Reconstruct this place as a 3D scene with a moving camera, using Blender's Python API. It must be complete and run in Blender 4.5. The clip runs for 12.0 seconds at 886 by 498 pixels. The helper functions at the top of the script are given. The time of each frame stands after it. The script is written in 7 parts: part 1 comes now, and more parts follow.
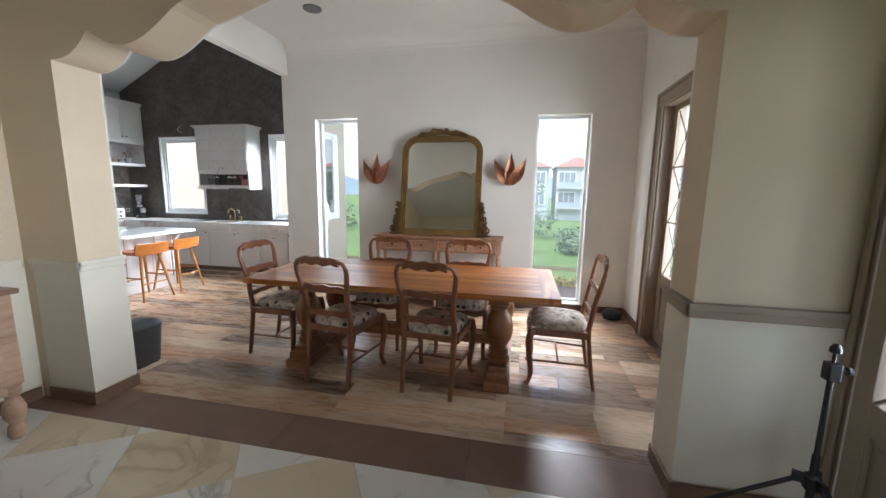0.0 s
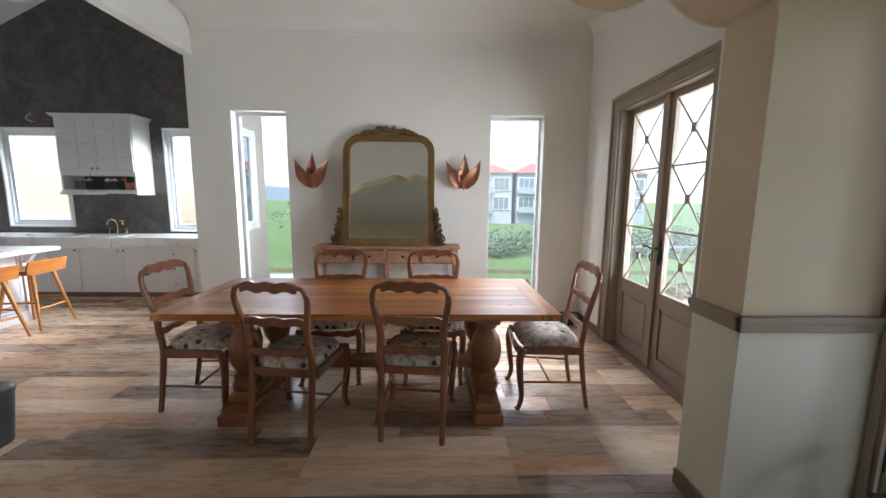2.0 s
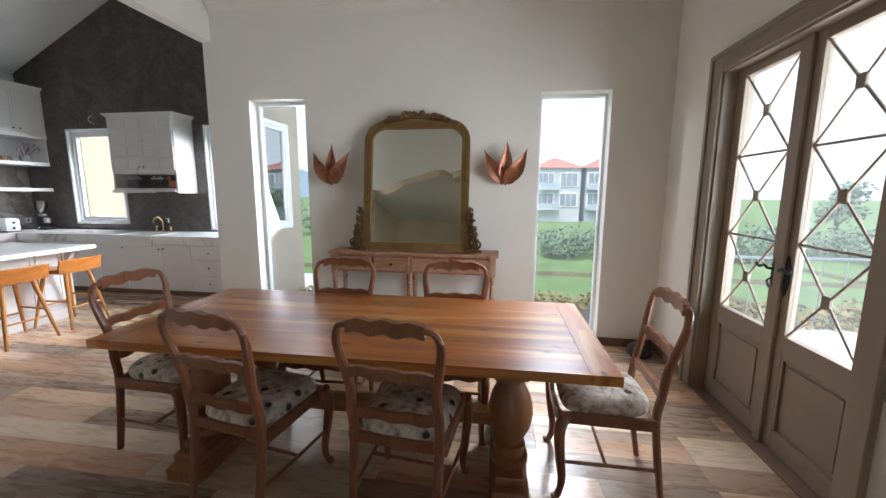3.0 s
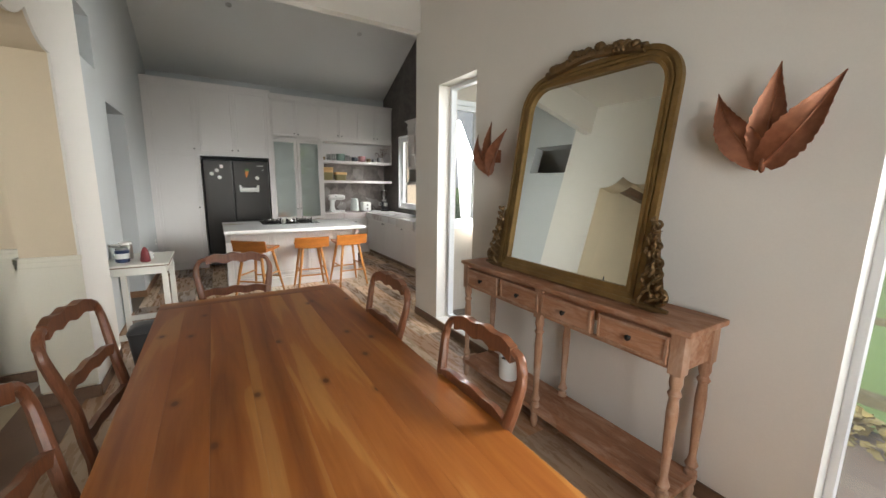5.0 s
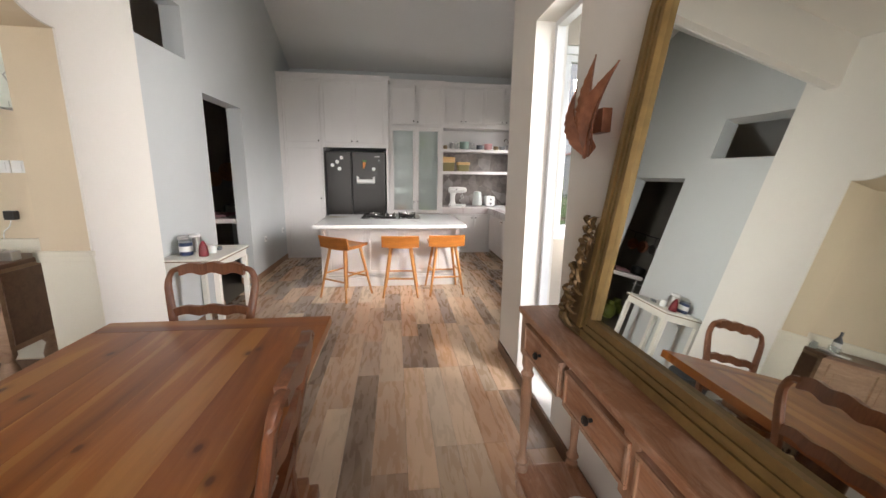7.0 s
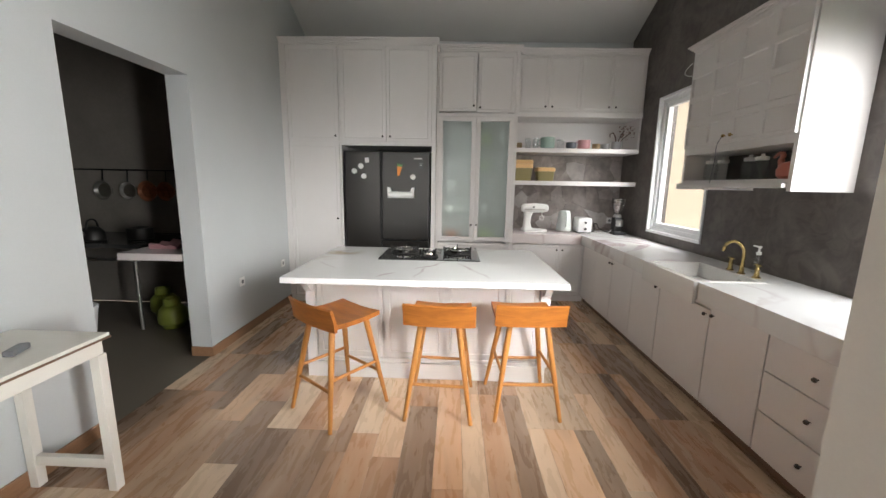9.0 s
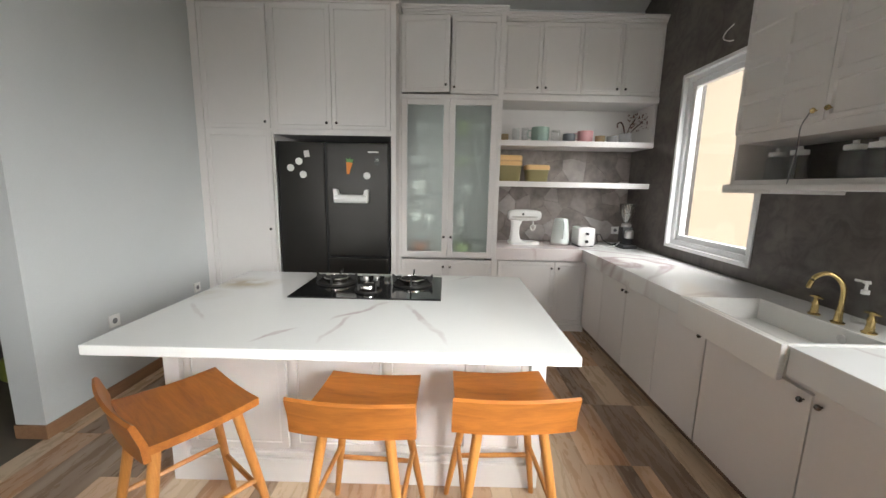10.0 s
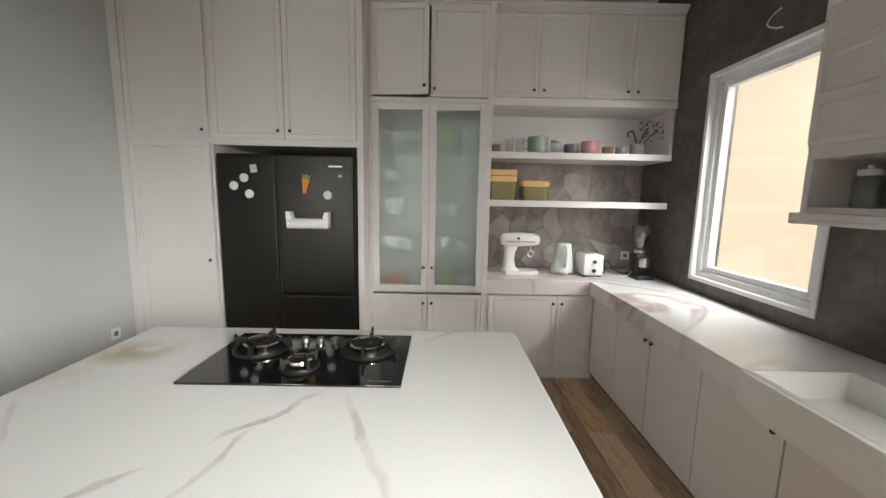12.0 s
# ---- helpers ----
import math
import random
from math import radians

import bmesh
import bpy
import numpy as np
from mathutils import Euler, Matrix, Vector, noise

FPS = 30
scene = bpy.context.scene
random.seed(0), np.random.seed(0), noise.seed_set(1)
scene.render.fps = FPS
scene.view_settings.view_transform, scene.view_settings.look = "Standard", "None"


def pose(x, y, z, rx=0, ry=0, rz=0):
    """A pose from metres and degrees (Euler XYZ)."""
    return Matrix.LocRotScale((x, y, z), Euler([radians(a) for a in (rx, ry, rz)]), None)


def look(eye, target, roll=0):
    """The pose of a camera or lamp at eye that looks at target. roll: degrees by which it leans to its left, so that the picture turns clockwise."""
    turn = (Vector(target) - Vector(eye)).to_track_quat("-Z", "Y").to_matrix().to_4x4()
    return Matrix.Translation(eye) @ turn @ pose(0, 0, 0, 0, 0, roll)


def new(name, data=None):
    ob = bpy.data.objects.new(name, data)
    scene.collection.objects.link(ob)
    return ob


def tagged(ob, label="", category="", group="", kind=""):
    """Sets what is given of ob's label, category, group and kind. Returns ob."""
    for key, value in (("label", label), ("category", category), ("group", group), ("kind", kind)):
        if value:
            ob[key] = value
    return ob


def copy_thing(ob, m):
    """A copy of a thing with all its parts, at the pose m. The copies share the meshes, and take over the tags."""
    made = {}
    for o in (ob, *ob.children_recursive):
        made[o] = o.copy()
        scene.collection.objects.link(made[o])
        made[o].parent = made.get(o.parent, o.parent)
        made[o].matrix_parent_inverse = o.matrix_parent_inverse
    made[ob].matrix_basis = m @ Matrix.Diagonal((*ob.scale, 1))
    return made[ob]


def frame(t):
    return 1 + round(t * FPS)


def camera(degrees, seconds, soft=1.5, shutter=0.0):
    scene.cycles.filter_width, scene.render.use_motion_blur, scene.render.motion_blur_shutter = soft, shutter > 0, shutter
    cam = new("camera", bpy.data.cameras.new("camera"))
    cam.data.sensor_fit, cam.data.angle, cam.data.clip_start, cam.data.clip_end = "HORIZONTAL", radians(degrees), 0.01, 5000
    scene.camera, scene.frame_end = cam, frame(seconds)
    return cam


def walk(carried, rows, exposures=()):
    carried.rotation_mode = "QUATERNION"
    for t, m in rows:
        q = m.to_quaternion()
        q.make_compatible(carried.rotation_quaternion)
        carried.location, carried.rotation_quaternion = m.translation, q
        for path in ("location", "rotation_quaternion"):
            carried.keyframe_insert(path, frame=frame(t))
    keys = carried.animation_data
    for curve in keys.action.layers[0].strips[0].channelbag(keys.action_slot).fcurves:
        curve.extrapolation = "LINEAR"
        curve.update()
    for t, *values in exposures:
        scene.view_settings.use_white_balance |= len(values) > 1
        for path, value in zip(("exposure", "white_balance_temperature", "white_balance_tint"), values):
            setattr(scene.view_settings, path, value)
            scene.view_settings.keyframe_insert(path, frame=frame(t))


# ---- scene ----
# camera and its walk
cam = camera(99.4, 12.0)
EXPOSURES = [(0, 1.72, 6000, 9), (2.5, 1.64, 5950, 9), (4.5, 1.14, 6850, 9), (6, 1.34, 6950, 14), (7.5, 1.45, 7050, 16), (9.5, 1.42, 6850, 11), (12, 1.32, 7000, 10)]
PATH = [
    (0, (0.339, -0.409, 1.538), (-0.056, 1.527, 1.233), 0.8),
    (0.5, (0.095, -0.222, 1.534), (0.051, 1.756, 1.247), 0.8),
    (1, (-0.114, -0.185, 1.543), (-0.049, 1.795, 1.269), 0.9),
    (1.5, (-0.217, -0.177, 1.537), (-0.131, 1.802, 1.264), 0.7),
    (2, (-0.169, -0.016, 1.529), (-0.119, 1.964, 1.254), 0.5),
    (2.5, (-0.035, 0.315, 1.535), (-0.07, 2.295, 1.25), 0.3),
    (4.5, (0.674, 2.207, 1.533), (-0.754, 3.571, 1.216), 0.8),
    (5, (0.852, 2.627, 1.546), (-0.832, 3.649, 1.205), 0.9),
    (5.5, (0.883, 3.069, 1.558), (-0.975, 3.691, 1.158), 0.6),
    (6, (0.725, 3.408, 1.572), (-1.185, 3.837, 1.161), 0.7),
    (6.5, (0.388, 3.597, 1.524), (-1.55, 3.896, 1.126), 1.0),
    (7, (0.006, 3.71, 1.538), (-1.939, 3.957, 1.145), 0.8),
    (7.5, (-0.509, 3.735, 1.534), (-2.471, 3.842, 1.164), 0.7),
    (9.3, (-2.661, 3.89, 1.513), (-4.632, 3.831, 1.175), 1.0),
    (9.5, (-2.877, 3.935, 1.508), (-4.849, 3.883, 1.18), 1.0),
    (10, (-3.363, 4.079, 1.518), (-5.336, 4.065, 1.189), 1.2),
    (10.5, (-3.596, 4.092, 1.551), (-5.57, 4.126, 1.229), 1.2),
    (11, (-3.647, 4.154, 1.59), (-5.619, 4.274, 1.282), 1.2),
    (11.5, (-3.748, 4.246, 1.602), (-5.723, 4.369, 1.311), 1.0),
    (12, (-4.028, 4.198, 1.605), (-6.009, 4.21, 1.33), 1.1),
]
walk(cam, [(t, look(eye, target, roll)) for t, eye, target, roll in PATH], EXPOSURES)

# ---- world, sun, exposure ----
world = bpy.data.worlds.new("sky")
scene.world = world
world.use_nodes = True
wn = world.node_tree.nodes
sky = wn.new("ShaderNodeTexSky")
sky.sky_type, sky.sun_disc = "NISHITA", False
sky.sun_elevation, sky.sun_rotation = radians(60), radians(209)
sky.air_density, sky.dust_density, sky.ozone_density = 1.0, 3.0, 1.0
world.node_tree.links.new(sky.outputs[0], wn["Background"].inputs[0])
wn["Background"].inputs[1].default_value = 0.115
sun_data = bpy.data.lights.new("sun", "SUN")
sun_data.energy, sun_data.angle, sun_data.color = 0.85, radians(40), (1.0, 0.96, 0.90)
sun = new("sun", sun_data)
sun.matrix_world = look((0, 0, 20), (2.8, 5.0, 10.0))


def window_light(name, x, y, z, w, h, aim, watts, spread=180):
    """Area lamp added to stand in for sky light, at an opening or outside."""
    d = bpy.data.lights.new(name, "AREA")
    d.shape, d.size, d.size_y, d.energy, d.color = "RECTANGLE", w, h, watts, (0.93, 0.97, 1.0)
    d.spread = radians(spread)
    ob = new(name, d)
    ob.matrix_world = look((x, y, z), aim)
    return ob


window_light("sky_light_north", 0.9, 6.3, 3.9, 2.6, 1.6, (-0.2, 3.2, 0.8), 78, 72)
window_light("sky_light_kitchen", -5.2, 7.3, 3.7, 4.4, 1.2, (-5.2, 4.6, 1.0), 136)
# added fills inside two window openings, brightening the sink and the worktop corner
window_light("fill_light_sink", -3.92, 6.24, 1.8, 0.34, 1.4, (-5.3, 5.45, 0.75), 3.8, 100)
window_light("fill_light_corner", -6.46, 6.24, 1.78, 0.34, 1.4, (-7.75, 5.1, 0.9), 2.4, 100)
# added fill aimed at the neighbouring wall to brighten it
window_light("fill_light_passage", -5.6, 6.75, 4.9, 4.6, 0.5, (-5.6, 7.9, 1.6), 6)
window_light("sky_light_garden_door", 3.0, 2.6, 1.4, 1.8, 2.2, (-2.0, 2.6, 1.0), 60, 140)
window_light("sky_light_living_door", 2.8, 0.65, 1.6, 1.2, 2.2, (-3.0, 0.85, 1.5), 9, 50)
# added lamp behind the unseen south window, to brighten the wainscot
window_light("sky_light_added_window", 0.75, -3.78, 1.25, 1.5, 1.3, (1.4, 1.5, 0.35), 0.4, 56)
window_light("sky_light_side_window", -3.06, 5.55, 1.67, 0.78, 1.3, (-6.2, 2.3, 0.0), 11, 58)
window_light("sky_light_narrow_window", -1.86, 5.15, 1.6, 0.28, 2.2, (-3.0, 1.9, 1.7), 15, 80)

# ---- materials ----
def nodes(name):
    m = bpy.data.materials.new(name)
    m.use_nodes = True
    nt = m.node_tree
    return m, nt, nt.nodes["Principled BSDF"]


def ramp(nt, fac, stops):
    r = nt.nodes.new("ShaderNodeValToRGB")
    e = r.color_ramp.elements
    while len(e) < len(stops):
        e.new(0.5)
    for i, (p, c) in enumerate(stops):
        e[i].position, e[i].color = p, (*c, 1)
    nt.links.new(fac, r.inputs[0])
    return r.outputs[0]


def coords(nt, scale=(1, 1, 1), rot=(0, 0, 0), offset=None):
    tc = nt.nodes.new("ShaderNodeTexCoord")
    mp = nt.nodes.new("ShaderNodeMapping")
    mp.inputs["Scale"].default_value, mp.inputs["Rotation"].default_value = scale, rot
    nt.links.new(tc.outputs["Object"], mp.inputs[0])
    if offset is not None:
        nt.links.new(offset, mp.inputs["Location"])
    return mp.outputs[0]


def noise_tex(nt, vec, scale, detail=4, rough=0.55, dist=0.0):
    n = nt.nodes.new("ShaderNodeTexNoise")
    n.inputs["Scale"].default_value, n.inputs["Detail"].default_value = scale, detail
    n.inputs["Roughness"].default_value, n.inputs["Distortion"].default_value = rough, dist
    nt.links.new(vec, n.inputs["Vector"])
    return n.outputs[0]


def mixc(nt, fac, a, b, kind="MIX"):
    m = nt.nodes.new("ShaderNodeMix")
    m.data_type, m.blend_type = "RGBA", kind
    for s, v in ((m.inputs[0], fac), (m.inputs[6], a), (m.inputs[7], b)):
        if isinstance(v, (int, float)):
            s.default_value = v
        elif isinstance(v, tuple):
            s.default_value = (*v, 1)
        else:
            nt.links.new(v, s)
    return m.outputs[2]


def bump(nt, p, height, strength=0.2, dist=0.002):
    b = nt.nodes.new("ShaderNodeBump")
    b.inputs["Strength"].default_value, b.inputs["Distance"].default_value = strength, dist
    nt.links.new(height, b.inputs["Height"])
    nt.links.new(b.outputs[0], p.inputs["Normal"])


def rough_var(nt, p, fac, lo, hi):
    r = nt.nodes.new("ShaderNodeMapRange")
    r.inputs["To Min"].default_value, r.inputs["To Max"].default_value = lo, hi
    nt.links.new(fac, r.inputs[0])
    nt.links.new(r.outputs[0], p.inputs["Roughness"])


def shade(c, k):
    return tuple(min(1.0, v * k) for v in c)


def plain(name, col, rough=0.6, metal=0.0, var=0.08, scale=3.0, bscale=90.0, bstr=0.12, fine=0.03, coat=0.0):
    """Paint, plaster, metal, plastic: broad and fine variation, slight relief."""
    m, nt, p = nodes(name)
    v = coords(nt)
    big = noise_tex(nt, v, scale, 5)
    small = noise_tex(nt, v, bscale, 3)
    c = ramp(nt, big, [(0.3, shade(col, 1 - var)), (0.7, shade(col, 1 + var * 0.6))])
    c = mixc(nt, fine, c, ramp(nt, small, [(0.35, shade(col, 0.55)), (0.65, shade(col, 1.2))]))
    nt.links.new(c, p.inputs["Base Color"])
    rough_var(nt, p, big, max(0.02, rough - 0.07), min(1, rough + 0.07))
    p.inputs["Metallic"].default_value = metal
    p.inputs["Coat Weight"].default_value = coat
    if bstr:
        bump(nt, p, small, bstr, 0.001)
    return m


def wood(name, light, dark, axis="x", rough=0.4, scale=1.0, coat=0.0, random_tone=0.0, streak=0.5, tones=None, knots=0.0, wash=None):
    """Wood whose grain runs along one axis, with streaks, knots of tone, pores and rubbed patches of lime wash."""
    m, nt, p = nodes(name)
    long, wide = 0.9 * scale, 9.0 * scale
    s = {"x": (long, wide, wide), "y": (wide, long, wide), "z": (wide, wide, long)}[axis]
    off = None
    if random_tone:
        oi = nt.nodes.new("ShaderNodeObjectInfo")
        mul = nt.nodes.new("ShaderNodeVectorMath")
        mul.operation = "SCALE"
        mul.inputs[0].default_value, off = (37.0, 53.0, 29.0), mul.outputs[0]
        nt.links.new(oi.outputs["Random"], mul.inputs["Scale"])
    v = coords(nt, s, offset=off)
    broad = noise_tex(nt, v, 0.8, 4, 0.5, 0.6)
    grain = noise_tex(nt, v, 4.0, 6, 0.65, 1.2)
    pores = noise_tex(nt, v, 22.0, 3)
    c = ramp(nt, broad, [(0.3, dark), (0.52, shade(light, 0.85)), (0.75, light)])
    c = mixc(nt, streak, c, ramp(nt, grain, [(0.32, dark), (0.62, light)]))
    c = mixc(nt, 0.09, c, ramp(nt, pores, [(0.35, shade(dark, 0.5)), (0.6, light)]))
    if random_tone:
        tone = ramp(nt, oi.outputs["Random"], tones or [(0.0, (1 - random_tone,) * 3), (0.5, (1.0, 0.97, 0.94)), (1.0, (1 + random_tone * 0.4,) * 3)])
        c = mixc(nt, 1.0, c, tone, "MULTIPLY")
    if knots:
        vo = nt.nodes.new("ShaderNodeTexVoronoi")
        vo.inputs["Scale"].default_value = knots
        nt.links.new(coords(nt, (0.55, 1, 1), offset=off), vo.inputs["Vector"])
        spot = ramp(nt, vo.outputs["Distance"], [(0.03, (0.85,) * 3), (0.10, (0.28,) * 3), (0.2, (0, 0, 0))])
        c = mixc(nt, spot, c, shade(dark, 0.45))
    if wash:
        worn = noise_tex(nt, coords(nt, {"x": (3.0, 9.0, 9.0), "z": (9.0, 9.0, 3.0)}[axis]), 1.3, 6, 0.7, 0.8)
        c = mixc(nt, ramp(nt, worn, [(0.46, (0.0,) * 3), (0.66, (0.75,) * 3)]), c, wash)
    nt.links.new(c, p.inputs["Base Color"])
    rough_var(nt, p, grain, rough - 0.06, rough + 0.12)
    p.inputs["Coat Weight"].default_value, p.inputs["Coat Roughness"].default_value = coat, 0.15
    bump(nt, p, grain, 0.12, 0.0015)
    return m


def marble(name, base, vein, scale=1.2, rough=0.12, amount=0.5, width=0.03):
    m, nt, p = nodes(name)
    v = coords(nt)
    a = noise_tex(nt, v, scale, 4, 0.42, 0.8)
    cloud = noise_tex(nt, v, scale * 1.9, 4)
    c = ramp(nt, cloud, [(0.3, shade(base, 0.93)), (0.7, base)])
    line = ramp(nt, a, [(0.5 - width, (0, 0, 0)), (0.5, (1, 1, 1)), (0.5 + width * 0.6, (0, 0, 0))])
    gate = ramp(nt, noise_tex(nt, v, scale * 0.7, 2), [(0.44, (0, 0, 0)), (0.56, (amount,) * 3)])
    f = mixc(nt, 1.0, line, gate, "MULTIPLY")
    c = mixc(nt, f, c, vein)
    nt.links.new(c, p.inputs["Base Color"])
    rough_var(nt, p, cloud, rough - 0.04, rough + 0.06)
    return m


def veined_top(name, base, vein, lines, smudges):
    """White quartz with long pinkish veins along given lines (x0, y0, x1, y1, width, strength) and brown smudges."""
    m, nt, p = nodes(name)
    v = coords(nt)
    cloud = noise_tex(nt, v, 1.6, 5)
    c = ramp(nt, cloud, [(0.3, shade(base, 0.95)), (0.7, base)])
    wob = nt.nodes.new("ShaderNodeTexNoise")
    wob.inputs["Scale"].default_value, wob.inputs["Detail"].default_value = 5.0, 5
    nt.links.new(v, wob.inputs["Vector"])
    off = nt.nodes.new("ShaderNodeVectorMath")
    off.operation = "MULTIPLY_ADD"
    off.inputs[1].default_value, off.inputs[2].default_value = (0.11, 0.11, 0.0), (-0.055, -0.055, 0.0)
    nt.links.new(wob.outputs[1], off.inputs[0])
    bent = nt.nodes.new("ShaderNodeVectorMath")
    nt.links.new(v, bent.inputs[0])
    nt.links.new(off.outputs[0], bent.inputs[1])
    patch = ramp(nt, noise_tex(nt, v, 7.0, 4), [(0.36, (0.15,) * 3), (0.6, (1, 1, 1))])
    for x0, y0, x1, y1, w, k in lines:
        ln = math.hypot(x1 - x0, y1 - y0)
        mp = nt.nodes.new("ShaderNodeMapping")
        mp.vector_type = "TEXTURE"
        mp.inputs["Location"].default_value = ((x0 + x1) / 2, (y0 + y1) / 2, 0.9)
        mp.inputs["Rotation"].default_value = (0, 0, math.atan2(y1 - y0, x1 - x0))
        mp.inputs["Scale"].default_value = (ln / 2, w, 1)
        nt.links.new(bent.outputs[0], mp.inputs[0])
        flat = nt.nodes.new("ShaderNodeVectorMath")
        flat.operation = "MULTIPLY"
        flat.inputs[1].default_value = (1, 1, 0)
        nt.links.new(mp.outputs[0], flat.inputs[0])
        g = nt.nodes.new("ShaderNodeTexGradient")
        g.gradient_type = "SPHERICAL"
        nt.links.new(flat.outputs[0], g.inputs[0])
        f = mixc(nt, 1.0, ramp(nt, g.outputs["Fac"], [(0.0, (0, 0, 0)), (0.5, (k,) * 3)]), patch, "MULTIPLY")
        c = mixc(nt, f, c, vein)
    for x0, y0, r, k in smudges:
        mp = nt.nodes.new("ShaderNodeMapping")
        mp.vector_type = "TEXTURE"
        mp.inputs["Location"].default_value, mp.inputs["Scale"].default_value = (x0, y0, 0.9), (r, r * 1.4, 1)
        nt.links.new(bent.outputs[0], mp.inputs[0])
        g = nt.nodes.new("ShaderNodeTexGradient")
        g.gradient_type = "SPHERICAL"
        nt.links.new(mp.outputs[0], g.inputs[0])
        c = mixc(nt, mixc(nt, 1.0, ramp(nt, g.outputs["Fac"], [(0.0, (0, 0, 0)), (0.7, (k,) * 3)]), patch, "MULTIPLY"), c, (0.50, 0.42, 0.30))
    nt.links.new(c, p.inputs["Base Color"])
    rough_var(nt, p, cloud, 0.10, 0.20)
    return m


def glassy(name, tint=(1, 1, 1), rough=0.0, ior=1.45):
    m, nt, p = nodes(name)
    p.inputs["Base Color"].default_value = (*tint, 1)
    p.inputs["Transmission Weight"].default_value, p.inputs["IOR"].default_value = 1.0, ior
    p.inputs["Roughness"].default_value = rough
    return m


def pane_glass(name, tint=(1, 1, 1), gloss=0.04, film=0.0):
    """Thin window glass: clear, a little mirror gloss, and a film imitating outdoor haze."""
    m, nt, p = nodes(name)
    nt.nodes.remove(p)
    tr, gl = nt.nodes.new("ShaderNodeBsdfTransparent"), nt.nodes.new("ShaderNodeBsdfGlossy")
    tr.inputs[0].default_value, gl.inputs["Roughness"].default_value = (*tint, 1), 0.0
    mx = nt.nodes.new("ShaderNodeMixShader")
    mx.inputs[0].default_value = gloss
    clear = tr.outputs[0]
    if film:
        tl, mf = nt.nodes.new("ShaderNodeBsdfTranslucent"), nt.nodes.new("ShaderNodeMixShader")
        tl.inputs[0].default_value, mf.inputs[0].default_value = (0.9, 0.93, 0.95, 1), film
        nt.links.new(tr.outputs[0], mf.inputs[1])
        nt.links.new(tl.outputs[0], mf.inputs[2])
        clear = mf.outputs[0]
    nt.links.new(clear, mx.inputs[1])
    nt.links.new(gl.outputs[0], mx.inputs[2])
    nt.links.new(mx.outputs[0], nt.nodes["Material Output"].inputs[0])
    return m


M_WHITE = plain("white_plaster", (0.78, 0.75, 0.70), 0.8, var=0.05, scale=0.9, bscale=120)
M_TAN = plain("tan_plaster", (0.66, 0.55, 0.40), 0.75, var=0.06, scale=1.1, bscale=120)
M_DADO = plain("cream_wainscot", (0.72, 0.68, 0.57), 0.6, var=0.05, scale=1.2)
M_TAUPE = plain("taupe_paint", (0.30, 0.235, 0.175), 0.5, var=0.08)
M_GREY = plain("blue_grey_plaster", (0.56, 0.585, 0.59), 0.8, var=0.05, scale=0.8, bscale=120)
M_CEIL = plain("ceiling_paint", (0.74, 0.74, 0.72), 0.85, var=0.03, scale=0.8, bstr=0.05)
M_CAB = plain("warm_white_lacquer", (0.74, 0.715, 0.70), 0.38, var=0.03, scale=1.5, bscale=40, bstr=0.04, fine=0.015)
def trowelled(name):
    """Dark polished cement with smeared trowel patches."""
    m, nt, p = nodes(name)
    v = coords(nt)
    smear = noise_tex(nt, v, 1.9, 5, 0.55, 1.6)
    patch = noise_tex(nt, v, 6.0, 4, 0.55, 2.2)
    c = ramp(nt, smear, [(0.36, (0.060, 0.050, 0.045)), (0.5, (0.092, 0.079, 0.072)), (0.64, (0.145, 0.127, 0.116))])
    c = mixc(nt, 0.38, c, ramp(nt, patch, [(0.38, (0.055, 0.046, 0.042)), (0.6, (0.16, 0.14, 0.128))]))
    nt.links.new(c, p.inputs["Base Color"])
    rough_var(nt, p, patch, 0.38, 0.62)
    bump(nt, p, patch, 0.25, 0.003)
    return m


